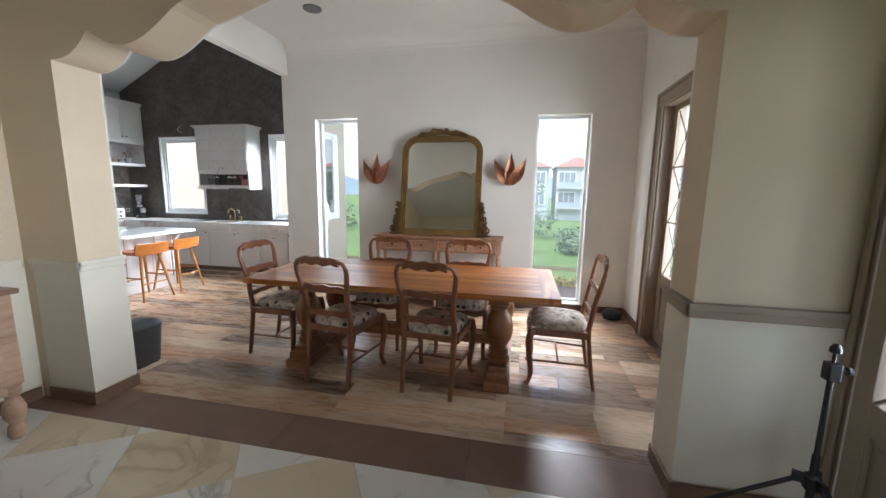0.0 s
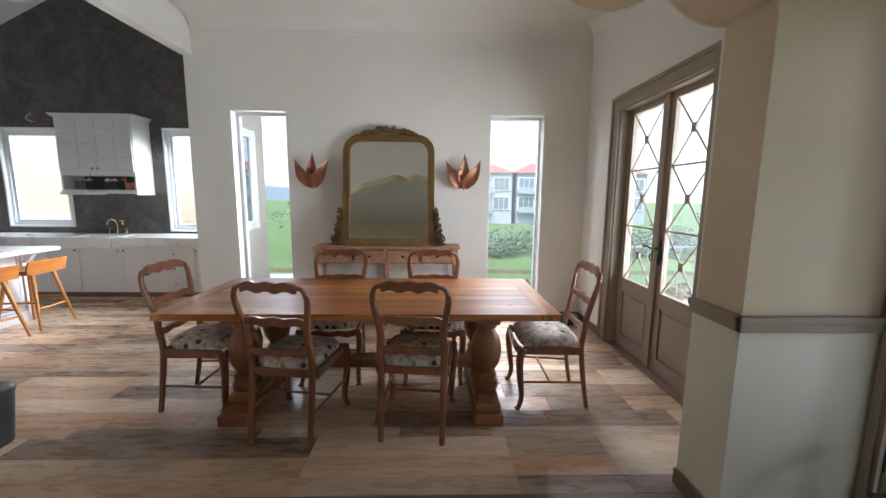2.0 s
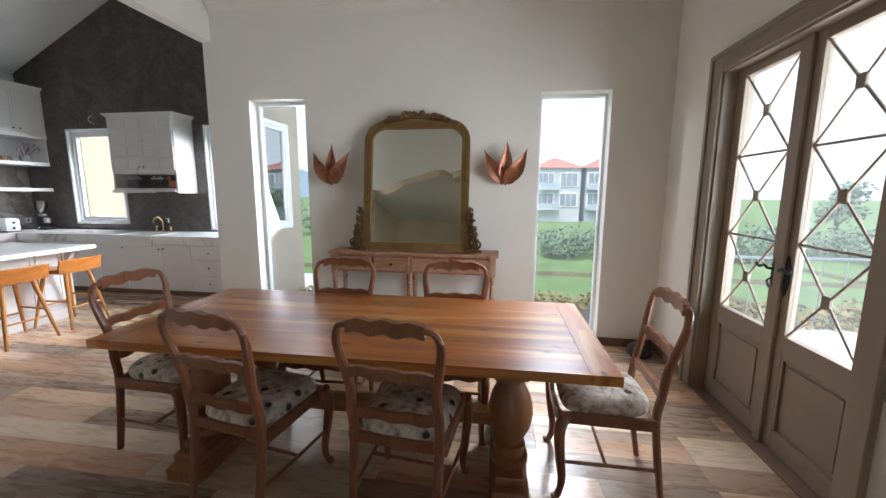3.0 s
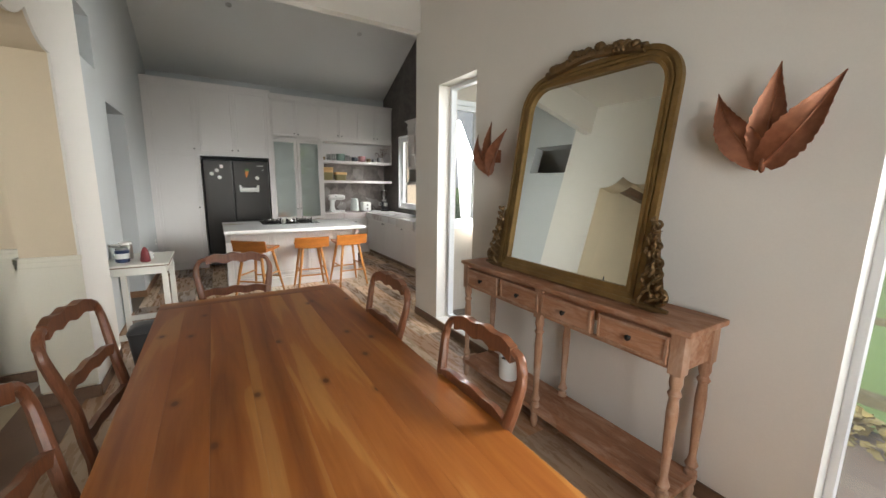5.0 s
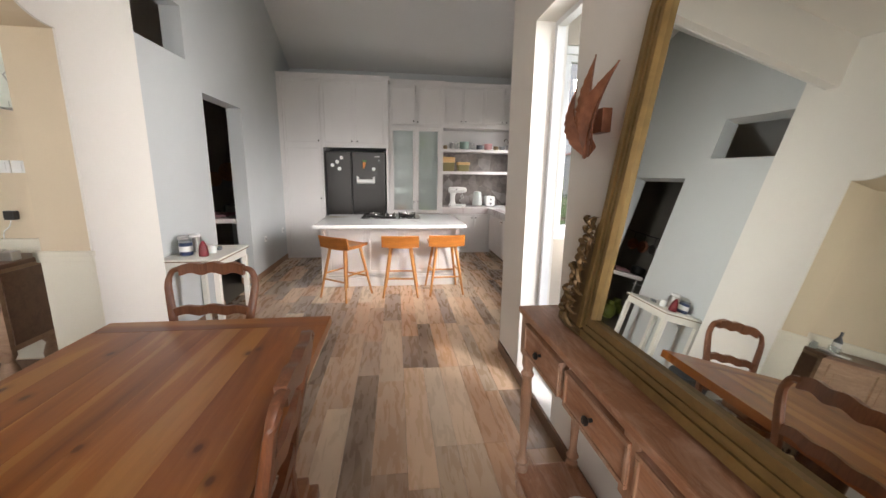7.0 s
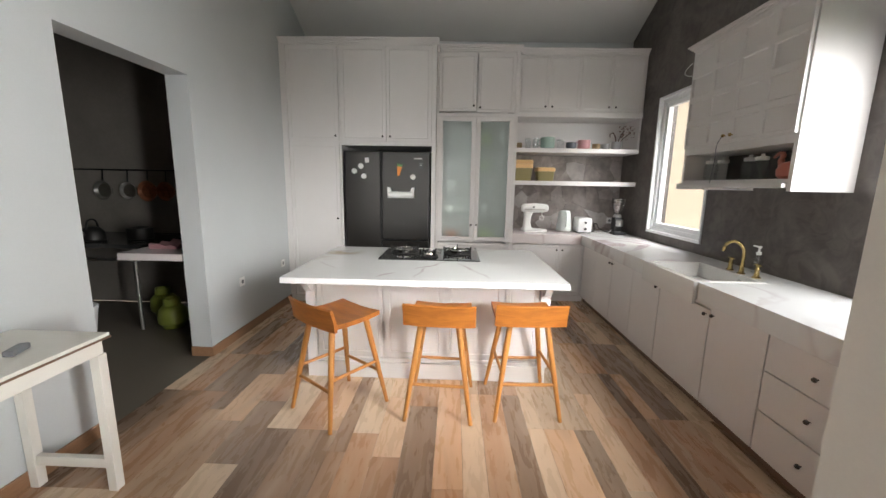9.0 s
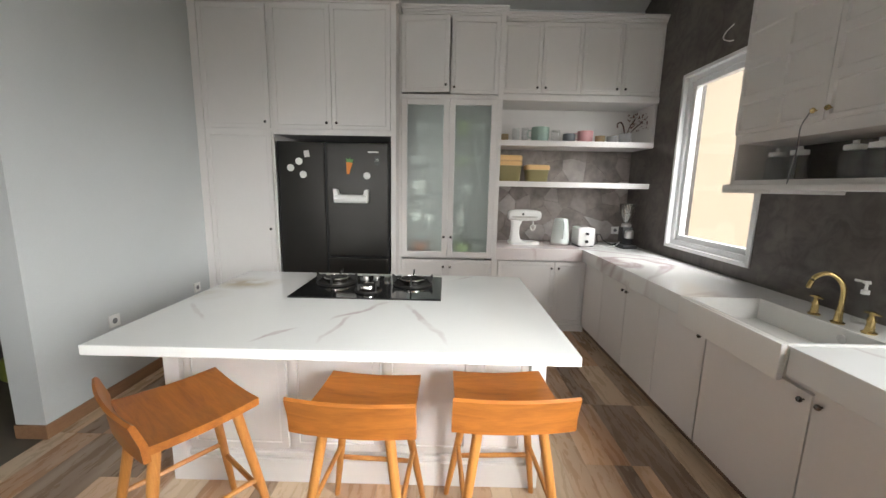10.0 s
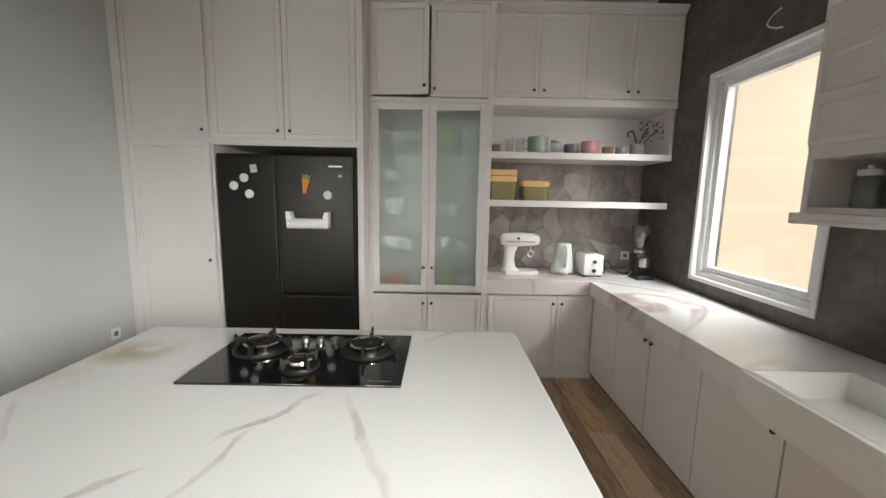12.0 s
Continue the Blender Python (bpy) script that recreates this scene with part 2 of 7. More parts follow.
M_DARKWALL = trowelled("dark_cement_plaster")
M_FRAMEW = plain("white_window_frame", (0.80, 0.81, 0.82), 0.4, var=0.03, bstr=0.03)
M_THRESH = plain("brown_porcelain", (0.21, 0.13, 0.092), 0.36, var=0.15, scale=4, bscale=160, bstr=0.02, fine=0.12)
M_OAKSKIRT = wood("light_skirting_wood", (0.36, 0.20, 0.11), (0.22, 0.115, 0.06), "x", 0.4)
M_SKIRT = wood("skirting_wood", (0.22, 0.13, 0.08), (0.12, 0.07, 0.045), "x", 0.4)
def plank_tile(name):
    """Weathered wood-look porcelain: each plank with its own tone, scraped pale and dark along the grain."""
    m, nt, p = nodes(name)
    oi = nt.nodes.new("ShaderNodeObjectInfo")
    mul = nt.nodes.new("ShaderNodeVectorMath")
    mul.operation = "SCALE"
    mul.inputs[0].default_value = (37.0, 53.0, 29.0)
    nt.links.new(oi.outputs["Random"], mul.inputs["Scale"])
    v = coords(nt, (0.8, 4.2, 4.2), offset=mul.outputs[0])
    scrape = noise_tex(nt, v, 1.0, 3, 0.5, 0.7)
    grain = noise_tex(nt, v, 6.0, 4, 0.55, 0.6)
    tone = ramp(nt, oi.outputs["Random"], [(0.0, (0.19, 0.126, 0.086)), (0.2, (0.31, 0.21, 0.142)), (0.4, (0.53, 0.30, 0.17)), (0.6, (0.50, 0.365, 0.25)), (0.8, (0.71, 0.55, 0.39)), (1.0, (0.64, 0.375, 0.21))])
    c = mixc(nt, ramp(nt, scrape, [(0.50, (0, 0, 0)), (0.72, (0.42,) * 3)]), tone, (0.70, 0.55, 0.40))
    c = mixc(nt, ramp(nt, scrape, [(0.28, (0.36,) * 3), (0.46, (0, 0, 0))]), c, (0.15, 0.102, 0.072))
    c = mixc(nt, 0.06, c, ramp(nt, grain, [(0.35, (0.10, 0.07, 0.05)), (0.65, (0.52, 0.40, 0.29))]))
    nt.links.new(c, p.inputs["Base Color"])
    rough_var(nt, p, grain, 0.20, 0.36)
    bump(nt, p, grain, 0.10, 0.001)
    return m


M_PLANK = plank_tile("wood_tile")
M_GROUT = plain("dark_grout", (0.11, 0.085, 0.065), 0.7)
M_GREYFLOOR = plain("grey_cement_floor", (0.145, 0.125, 0.10), 0.45, var=0.1)
M_TEAK = wood("table_wood", (0.46, 0.22, 0.085), (0.21, 0.08, 0.03), "x", 0.27, 0.8, coat=0.25)
M_TEAKZ = wood("table_wood_upright", (0.36, 0.155, 0.06), (0.19, 0.07, 0.03), "z", 0.33, 1.2, coat=0.2)
M_CHAIR = wood("chair_wood", (0.30, 0.115, 0.055), (0.13, 0.045, 0.022), "z", 0.33, 2.0, coat=0.2)
M_CONSOLE = wood("washed_wood", (0.44, 0.207, 0.108), (0.20, 0.078, 0.038), "x", 0.55, 1.6, wash=(0.54, 0.35, 0.25))
M_STOOL = wood("orange_teak", (0.46, 0.16, 0.030), (0.20, 0.058, 0.012), "y", 0.32, 0.9, coat=0.15)
M_STOOLZ = wood("orange_teak_leg", (0.55, 0.24, 0.06), (0.35, 0.13, 0.03), "z", 0.38, 1.6)
M_GOLD = plain("antique_gold", (0.25, 0.152, 0.053), 0.5, 0.5, var=0.3, scale=9, bscale=60, bstr=0.25, fine=0.15)
M_GOLDD = plain("worn_bronze_gold", (0.16, 0.094, 0.038), 0.46, 0.5, var=0.4, scale=16, bscale=50, bstr=0.3, fine=0.2)
M_COPPER = plain("copper_leaf", (0.37, 0.15, 0.083), 0.40, 0.55, var=0.45, scale=16, bscale=34, bstr=0.5, fine=0.25)
M_BRASS = plain("aged_brass", (0.50, 0.37, 0.16), 0.25, 0.95, var=0.15, scale=12)
M_STEEL = plain("brushed_steel", (0.55, 0.54, 0.52), 0.3, 1.0, var=0.08)
M_CHROME = plain("polished_chrome", (0.78, 0.76, 0.73), 0.14, 1.0, var=0.05, bstr=0.03)
M_BLACK = plain("black_plastic", (0.018, 0.018, 0.02), 0.4, var=0.2)
M_IRON = plain("black_iron", (0.02, 0.019, 0.018), 0.5, 0.4, var=0.3)
M_FRIDGE = plain("black_steel_fridge", (0.030, 0.028, 0.026), 0.30, 0.6, var=0.12, scale=1.2, bscale=200)
M_HOB = plain("black_hob_glass", (0.006, 0.006, 0.007), 0.05, var=0.1, bstr=0.0, coat=0.6)
M_MARBLE = marble("white_quartz", (0.80, 0.80, 0.785), (0.50, 0.42, 0.425), 0.8, 0.14, 1.0, 0.02)
M_PINKM = marble("pink_vein_marble", (0.74, 0.68, 0.67), (0.50, 0.38, 0.38), 2.0, 0.16, 0.6, 0.06)
M_CERAMIC = plain("white_ceramic", (0.80, 0.79, 0.76), 0.12, var=0.02, bstr=0.0)
M_TILE1 = marble("white_floor_marble", (0.74, 0.72, 0.66), (0.40, 0.38, 0.34), 2.4, 0.12, 0.8, 0.03)
M_TILE2 = marble("beige_floor_marble", (0.68, 0.58, 0.42), (0.42, 0.32, 0.19), 2.0, 0.14, 0.6, 0.05)
M_PANE = pane_glass("window_pane")
M_REFLECT = pane_glass("reflective_pane", (0.22, 0.26, 0.30), 0.55)
# pale veil in this pane stands in for the haze outside
M_VEILED = pane_glass("haze_veiled_pane", film=0.015)
M_FROST = glassy("frosted_glass", (0.76, 0.84, 0.81), 0.33)
M_CLEAR = pane_glass("clear_glass", (0.95, 0.96, 0.96), 0.06)
M_SMOKE = pane_glass("smoky_plastic", (0.82, 0.81, 0.80), 0.14)
M_WHITEP = plain("white_plastic", (0.80, 0.80, 0.78), 0.35, var=0.02, bstr=0.02)

m_mirror, nt_, p_ = nodes("mirror_silver")
p_.inputs["Base Color"].default_value = (0.74, 0.76, 0.72, 1)
p_.inputs["Metallic"].default_value, p_.inputs["Roughness"].default_value = 1.0, 0.015
M_MIRROR = m_mirror


M_KNOB = plain("dark_chrome", (0.16, 0.155, 0.15), 0.25, 0.9, var=0.1)

# ---- building tools ----
def B():
    return bmesh.new()


def bx(bm, x0, x1, y0, y1, z0, z1, bev=0.0):
    """A box between two corners; bev chamfers its edges."""
    g = bmesh.ops.create_cube(bm, size=1.0)["verts"]
    for v in g:
        v.co = Vector((x0 + (v.co.x + 0.5) * (x1 - x0), y0 + (v.co.y + 0.5) * (y1 - y0), z0 + (v.co.z + 0.5) * (z1 - z0)))
    if bev:
        ed = {e for v in g for e in v.link_edges}
        bmesh.ops.bevel(bm, geom=list(ed), offset=bev, segments=2, affect="EDGES", profile=0.6)
    return bm


def rings(bm, loops, close=True, caps=True):
    """Skins a list of equal rings of points."""
    rows = [[bm.verts.new(p) for p in r] for r in loops]
    n = len(rows[0])
    for a, b in zip(rows, rows[1:]):
        for i in range(n if close else n - 1):
            j = (i + 1) % n
            bm.faces.new((a[i], a[j], b[j], b[i]))
    if caps:
        bm.faces.new(rows[0][::-1])
        bm.faces.new(rows[-1])
    return bm


def lathe(bm, profile, seg=20, at=(0, 0, 0), caps=True):
    """Turns (radius, height) pairs about an upright axis."""
    loops = [[(at[0] + r * math.cos(2 * math.pi * k / seg), at[1] + r * math.sin(2 * math.pi * k / seg), at[2] + z) for k in range(seg)] for r, z in profile]
    return rings(bm, loops, True, caps)


def tube(bm, pts, rad, seg=8, flat=1.0, up=(0, 0, 1)):
    """A rod along points; rad is a number or one per point; flat squashes it along its second axis."""
    pts = [Vector(p) for p in pts]
    rads = rad if isinstance(rad, (list, tuple)) else [rad] * len(pts)
    loops = []
    for i, p in enumerate(pts):
        d = (pts[min(i + 1, len(pts) - 1)] - pts[max(i - 1, 0)]).normalized()
        ref = Vector(up) if abs(d.dot(Vector(up))) < 0.95 else Vector((0, 1, 0))
        a = d.cross(ref).normalized()
        b = a.cross(d).normalized()
        loops.append([p + rads[i] * (math.cos(2 * math.pi * k / seg) * a + flat * math.sin(2 * math.pi * k / seg) * b) for k in range(seg)])
    return rings(bm, loops)


def slab(bm, outline, axis, a, b):
    """A flat outline of (u, v) pairs given thickness along an axis: x (u=y, v=z), y (u=x, v=z), z (u=x, v=y)."""
    put = {"x": lambda u, v, w: (w, u, v), "y": lambda u, v, w: (u, w, v), "z": lambda u, v, w: (u, v, w)}[axis]
    lo = [bm.verts.new(put(u, v, a)) for u, v in outline]
    hi = [bm.verts.new(put(u, v, b)) for u, v in outline]
    n = len(outline)
    f1, f2 = bm.faces.new(lo[::-1]), bm.faces.new(hi)
    for i in range(n):
        j = (i + 1) % n
        bm.faces.new((lo[i], lo[j], hi[j], hi[i]))
    bmesh.ops.triangulate(bm, faces=[f1, f2])
    return bm


def band(bm, lower, upper, axis, a, b):
    """A strip between two matched lines of (u, v) pairs, with thickness along an axis."""
    put = {"x": lambda u, v, w: (w, u, v), "y": lambda u, v, w: (u, w, v), "z": lambda u, v, w: (u, v, w)}[axis]
    loops = [[put(*l, a), put(*u, a), put(*u, b), put(*l, b)] for l, u in zip(lower, upper)]
    return rings(bm, loops)


def smooth_path(pts, n=6):
    """A smooth run of points through the given ones (Catmull-Rom)."""
    P = [Vector(p) for p in pts]
    P = [2 * P[0] - P[1]] + P + [2 * P[-1] - P[-2]]
    out = []
    for i in range(1, len(P) - 2):
        for k in range(n):
            t = k / n
            a, b, c, d = P[i - 1], P[i], P[i + 1], P[i + 2]
            out.append(0.5 * (2 * b + (c - a) * t + (2 * a - 5 * b + 4 * c - d) * t * t + (3 * b - 3 * c + d - a) * t ** 3))
    return out + [P[-2]]


def mesh_of(name, bm, material, smooth=False):
    bmesh.ops.recalc_face_normals(bm, faces=bm.faces)
    me = bpy.data.meshes.new(name)
    bm.to_mesh(me)
    bm.free()
    for m in material if isinstance(material, (list, tuple)) else [material]:
        me.materials.append(m)
    if smooth:
        for p in me.polygons:
            p.use_smooth = True
        me.set_sharp_from_angle(angle=radians(40))
    return me


def part(name, bm, material, parent, label="", smooth=False, at=None):
    ob = new(name, mesh_of(name, bm, material, smooth))
    ob.parent = parent
    if at is not None:
        ob.matrix_basis = at
    return tagged(ob, label)


def single(name, bm, material, label, category, group="", kind="", smooth=False, at=None):
    ob = new(name, mesh_of(name, bm, material, smooth))
    if at is not None:
        ob.matrix_basis = at
    return tagged(ob, label, category, group, kind)


def thing(name, label, category, at=None, group="", kind=""):
    ob = new(name)
    ob.empty_display_size = 0.1
    ob.matrix_basis = at if at is not None else Matrix()
    return tagged(ob, label, category, group, kind)


def structure(name, bm, material, label, category="wall", smooth=False):
    return single(name, bm, material, label, category, kind="structure", smooth=smooth)


def holed(axis, at0, at1, u0, u1, v0, v1, holes, top=None, cuts=()):
    """A wall with openings: axis y (u=x) or x (u=y), thick from at0 to at1; top(u) bends its upper edge."""
    us = sorted({u0, u1, *cuts, *(h[0] for h in holes), *(h[1] for h in holes)})
    vs = sorted({v0, v1, *(h[2] for h in holes), *(h[3] for h in holes)})
    bm = bmesh.new()
    vert = {}

    def V(i, j):
        if (i, j) not in vert:
            u, v = us[i], vs[j]
            if top and j == len(vs) - 1:
                v = top(u)
            vert[i, j] = bm.verts.new((u, at0, v) if axis == "y" else (at0, u, v))
        return vert[i, j]
    for i in range(len(us) - 1):
        for j in range(len(vs) - 1):
            cu, cv = (us[i] + us[i + 1]) / 2, (vs[j] + vs[j + 1]) / 2
            if any(h[0] < cu < h[1] and h[2] < cv < h[3] for h in holes):
                continue
            bm.faces.new((V(i, j), V(i + 1, j), V(i + 1, j + 1), V(i, j + 1)))
    r = bmesh.ops.extrude_face_region(bm, geom=bm.faces[:])
    d = at1 - at0
    bmesh.ops.translate(bm, vec=(0, d, 0) if axis == "y" else (d, 0, 0), verts=[g for g in r["geom"] if isinstance(g, bmesh.types.BMVert)])
    return bm


# ---- the house ----
YB, YD, YG = 4.62, 6.20, 1.753          # dining back wall, dark kitchen wall, grey kitchen wall
XE, XW, XR = -3.05, -7.85, 1.69         # kitchen's inner edge, kitchen end wall, dining door wall
ZC = 3.52                               # dining ceiling


def roof_z(x):
    """The kitchen's pitched ceiling."""
    return min(3.11 + 0.56 * (XE - x), 4.13 + 0.5 * (x + 6.5))


W1 = (-2.555, -1.917, 0.09, 2.51)
W2 = (0.499, 1.15, 0.09, 2.50)
KA = (-6.965, -5.967, 1.015, 2.53)
KB = (-4.435, -3.36, 0.95, 2.545)
DOOR = (2.52, 3.86, 0.0, 2.425)
structure("wall_north", holed("y", YB, YB + 0.22, XE, XR + 0.2, 0, ZC + 0.3, [W1, W2]), M_WHITE, "off-white plastered dining room wall with two tall windows")
structure("wall_kitchen_dark", holed("y", YD, YD + 0.2, XW - 0.2, XE, 0, 4.7, [KA, KB], roof_z, (-5.64,)), M_DARKWALL, "dark charcoal cement plaster gable wall of the kitchen")
KE = (4.95, 6.02, 1.02, 2.50)
structure("wall_kitchen_east", holed("x", XE, XE + 0.12, YB + 0.22, YD + 0.06, 0, 3.3, [KE]), M_WHITE, "cream plastered outer wall of the kitchen with a window")
M_OUTWALL = plain("cream_side_plaster", (0.46, 0.40, 0.33), 0.85, var=0.05, scale=0.8)
structure("wall_kitchen_outer_render", holed("x", XE + 0.121, XE + 0.128, YB + 0.22, YD + 0.06, -0.1, 3.3, [KE]), M_OUTWALL, "cream outdoor render on the kitchen side wall", "wall")
structure("wall_kitchen_end", holed("x", XW - 0.2, XW, YG - 0.18, YD, 0, 3.44, []), M_GREY, "blue-grey plastered end wall behind the cabinets")
OPEN = (-5.348, -4.353, 0.0, 2.32)
NICHE = (-4.095, -3.235, 2.56, 3.02)
structure("wall_kitchen_grey", holed("y", YG - 0.18, YG, XW, XE, 0, 4.7, [OPEN, NICHE], roof_z, (-5.64,)), M_GREY, "blue-grey plastered kitchen wall with a doorway and a high opening")
structure("wall_dining_east", holed("x", XR, XR + 0.2, 1.80, YB, 0, ZC + 0.3, [DOOR]), M_WHITE, "off-white plastered dining wall with double doors")

# kitchen ceiling: two slopes
bm = B()
for x0, x1 in ((XW - 0.2, -5.64), (-5.64, XE)):
    a, b = roof_z(x0), roof_z(x1)
    rings(bm, [[(x0, y, a), (x1, y, b), (x1, y, b + 0.15), (x0, y, a + 0.15)] for y in (YG - 0.18, YD + 0.2)])
structure("ceiling_kitchen", bm, M_CEIL, "pale grey pitched kitchen ceiling", "ceiling")

# dining ceiling with a rounded cove along its walls
bm = B()
bx(bm, XE, XR + 0.2, 1.508, YB + 0.22, ZC, ZC + 0.2)
for k in range(7):
    a0, a1 = math.pi / 2 * k / 7, math.pi / 2 * (k + 1) / 7
    r = 0.22
    p = [(r - r * math.sin(a), -r + r * math.cos(a)) for a in (a0, a1)]
    rings(bm, [[(x, YB - 0.002 - d, ZC + h) for d, h in p] + [(x, YB - 0.001, ZC)] for x in (XE + 0.12, XR)])
    rings(bm, [[(XR - 0.002 - d, y, ZC + h) for d, h in p] + [(XR - 0.001, y, ZC)] for y in (1.81, YB)])
structure("ceiling_dining", bm, M_WHITE, "white dining ceiling with rounded coves", "ceiling", smooth=True)
structure("beam_kitchen", bx(B(), XE - 0.02, XE + 0.10, YG, YB, 3.115, ZC), M_WHITE, "white beam between dining room and kitchen", "beam")

# the scalloped arch between living and dining room
XL, XP, Y0, Y1 = -2.56, 1.16, 1.515, 1.79


def askew(bm):
    """The arch wall stands slightly out of square with the rooms."""
    for v in bm.verts:
        if v.co.y > 1.3:
            v.co.y += max(0.0, XP - v.co.x) * 0.004
    return bm


def scallop(u):
    """Height of the arch's lower edge at a distance from its pier."""
    if u < 0.306:
        s = u / 0.306
        return 2.31 + 0.155 * s ** 2.6
    s = (u - 0.306) / (1.86 - 0.306)
    return 2.465 - 0.36 * math.sin(min(1.0, s / 0.42) * math.pi) * (1 - s) * 0.42 + 0.38 * s ** 1.7 - 0.17 * max(0.0, (s - 0.80) / 0.20) ** 2


us = [0.306 * k / 8 for k in range(9)] + [0.306 + 1.554 * k / 30 for k in range(1, 31)]
xs = [XL + u for u in us] + [XP - u for u in us[::-1][1:]]
low = [(x, scallop(min(x - XL, XP - x))) for x in xs]
bm = B()
band(bm, low, [(x, ZC) for x, _ in low], "y", Y0, Y1)
bx(bm, XL - 0.49, XL, Y0, Y1, 0, ZC)
bx(bm, XP, XR + 0.11, Y0, Y1, 0, ZC)
structure("wall_arch", askew(bm), M_TAN, "tan plastered wall with a scalloped arch opening", "wall")
bm = B()
band(bm, low, [(x, ZC) for x, _ in low], "y", Y1 + 0.001, Y1 + 0.016)
bx(bm, XE - 0.2, XL, Y1 + 0.001, Y1 + 0.016, 0, ZC)
bx(bm, XP, XR, Y1 + 0.001, Y1 + 0.016, 0, ZC)
structure("wall_arch_dining_face", askew(bm), M_WHITE, "white painted dining side of the arch wall", "wall")

# living room shell
LX0, LX1, LY0, LZ = XE, 1.80, -3.6, 3.0
LD = (-0.15, 1.455, 0.0, 2.35)
# unseen opening, added to let light in on the pier's wainscot
LW_ADDED = (-0.05, 1.55, 0.55, 1.95)
structure("wall_living_west", holed("x", LX0 - 0.2, LX0, LY0, YG - 0.181, 0, LZ, []), M_TAN, "tan plastered living room wall behind the sideboard")
structure("wall_living_south", holed("y", LY0 - 0.2, LY0, LX0 - 0.2, LX1 + 0.2, 0, LZ, [LW_ADDED]), M_TAN, "tan plastered living room wall with an added unseen window")
structure("wall_living_east", holed("x", LX1, LX1 + 0.2, LY0, Y1, 0, LZ, [LD]), M_TAN, "tan plastered living room wall with a glazed door")
structure("ceiling_living", bx(B(), LX0 - 0.2, LX1 + 0.2, LY0 - 0.2, Y0 + 0.05, LZ, LZ + 0.2), M_WHITE, "white living room ceiling", "ceiling")

# service kitchen shell beyond the doorway
# wall colour darkened to stand in for the dim room's shade
M_CEMENT = plain("darkened_cement", (0.24, 0.22, 0.195), 0.85, var=0.2, scale=1.6, bscale=30, bstr=0.3, fine=0.1)
structure("wall_service_west", holed("x", -6.9, -6.75, -1.6, YG - 0.18, 0, 3.2, []), M_CEMENT, "service kitchen wall, cement grey darkened for shade")
structure("wall_service_south", holed("y", -1.75, -1.6, -6.9, XE - 0.2, 0, 3.2, []), M_CEMENT, "service kitchen wall, cement grey darkened for shade")
structure("ceiling_service", bx(B(), -6.9, XE - 0.2, -1.75, YG - 0.18, 3.2, 3.3), M_CEIL, "pale service kitchen ceiling", "ceiling")

# floors
structure("floor", bx(B(), XW, XR, Y1 - 0.02, YD, -0.12, -0.006), M_GROUT, "dark grout bed under wood-look floor planks", "floor")
structure("floor_living", bx(B(), LX0, LX1, LY0, 1.385, -0.12, -0.006), M_GROUT, "bed under marble floor tiles", "floor")
structure("floor_service", bx(B(), -6.75, XE - 0.2, -1.6, YG - 0.02, -0.12, -0.002), M_GREYFLOOR, "grey cement floor of the service kitchen", "floor")
th = thing("threshold", "polished brown porcelain threshold strip", "floor", kind="structure")
for x0, x1 in ((LX0, -2.3), (-2.3, -1.1), (-1.1, 0.1), (0.1, LX1)):
    part("tile", bx(B(), x0 + 0.001, x1 - 0.001, 1.386, 1.735, -0.1, 0.0, 0.0008), M_THRESH, th)

# wainscot, dado rails and skirtings of the living side
wsc = thing("wainscot", "cream painted wainscot below the dado rail", "wainscot", kind="structure")
for x0, x1, y0, y1 in ((XP - 0.006, XR + 0.11, Y0 - 0.008, Y0), (XP - 0.008, XP, Y0 - 0.008, Y1 + 0.016), (XL - 0.40, XL + 0.006, Y0 - 0.008, Y0), (XL, XL + 0.008, Y0 - 0.008, Y1 + 0.016), (LX0, LX0 + 0.008, LY0, Y0 - 0.008)):
    part("panel", askew(bx(B(), x0, x1, y0, y1, 0.1, 0.97)), M_DADO, wsc)


def rail(bm, x0, x1, y0, y1):
    bx(bm, x0, x1, y0, y1, 0.965, 1.005, 0.006)
    bx(bm, x0 - 0.006, x1 + 0.006, y0 - 0.006, y1 + 0.006, 1.0, 1.035, 0.008)


bm = B()
rail(bm, XP - 0.028, XR + 0.11, Y0 - 0.03, Y0)
rail(bm, XP - 0.028, XP, Y0 - 0.03, Y1 + 0.02)
structure("trim_dado", askew(bm), M_TAUPE, "taupe painted dado rail on the pier", "trim")
bm = B()
rail(bm, XL - 0.40, XL + 0.022, Y0 - 0.024, Y0)
rail(bm, XL, XL + 0.022, Y0 - 0.024, Y1 + 0.018)
rail(bm, LX0, LX0 + 0.022, LY0, Y0 - 0.024)
structure("trim_dado_cream", askew(bm), M_DADO, "cream painted dado rail", "trim")


def skirting(name, runs, h=0.10, label="dark brown wooden skirting board", mat=M_SKIRT):
    bm = B()
    for x0, x1, y0, y1 in runs:
        bx(bm, x0, x1, y0, y1, 0.0, h, 0.003)
    structure(name, askew(bm) if "arch" in name else bm, mat, label, "skirting")


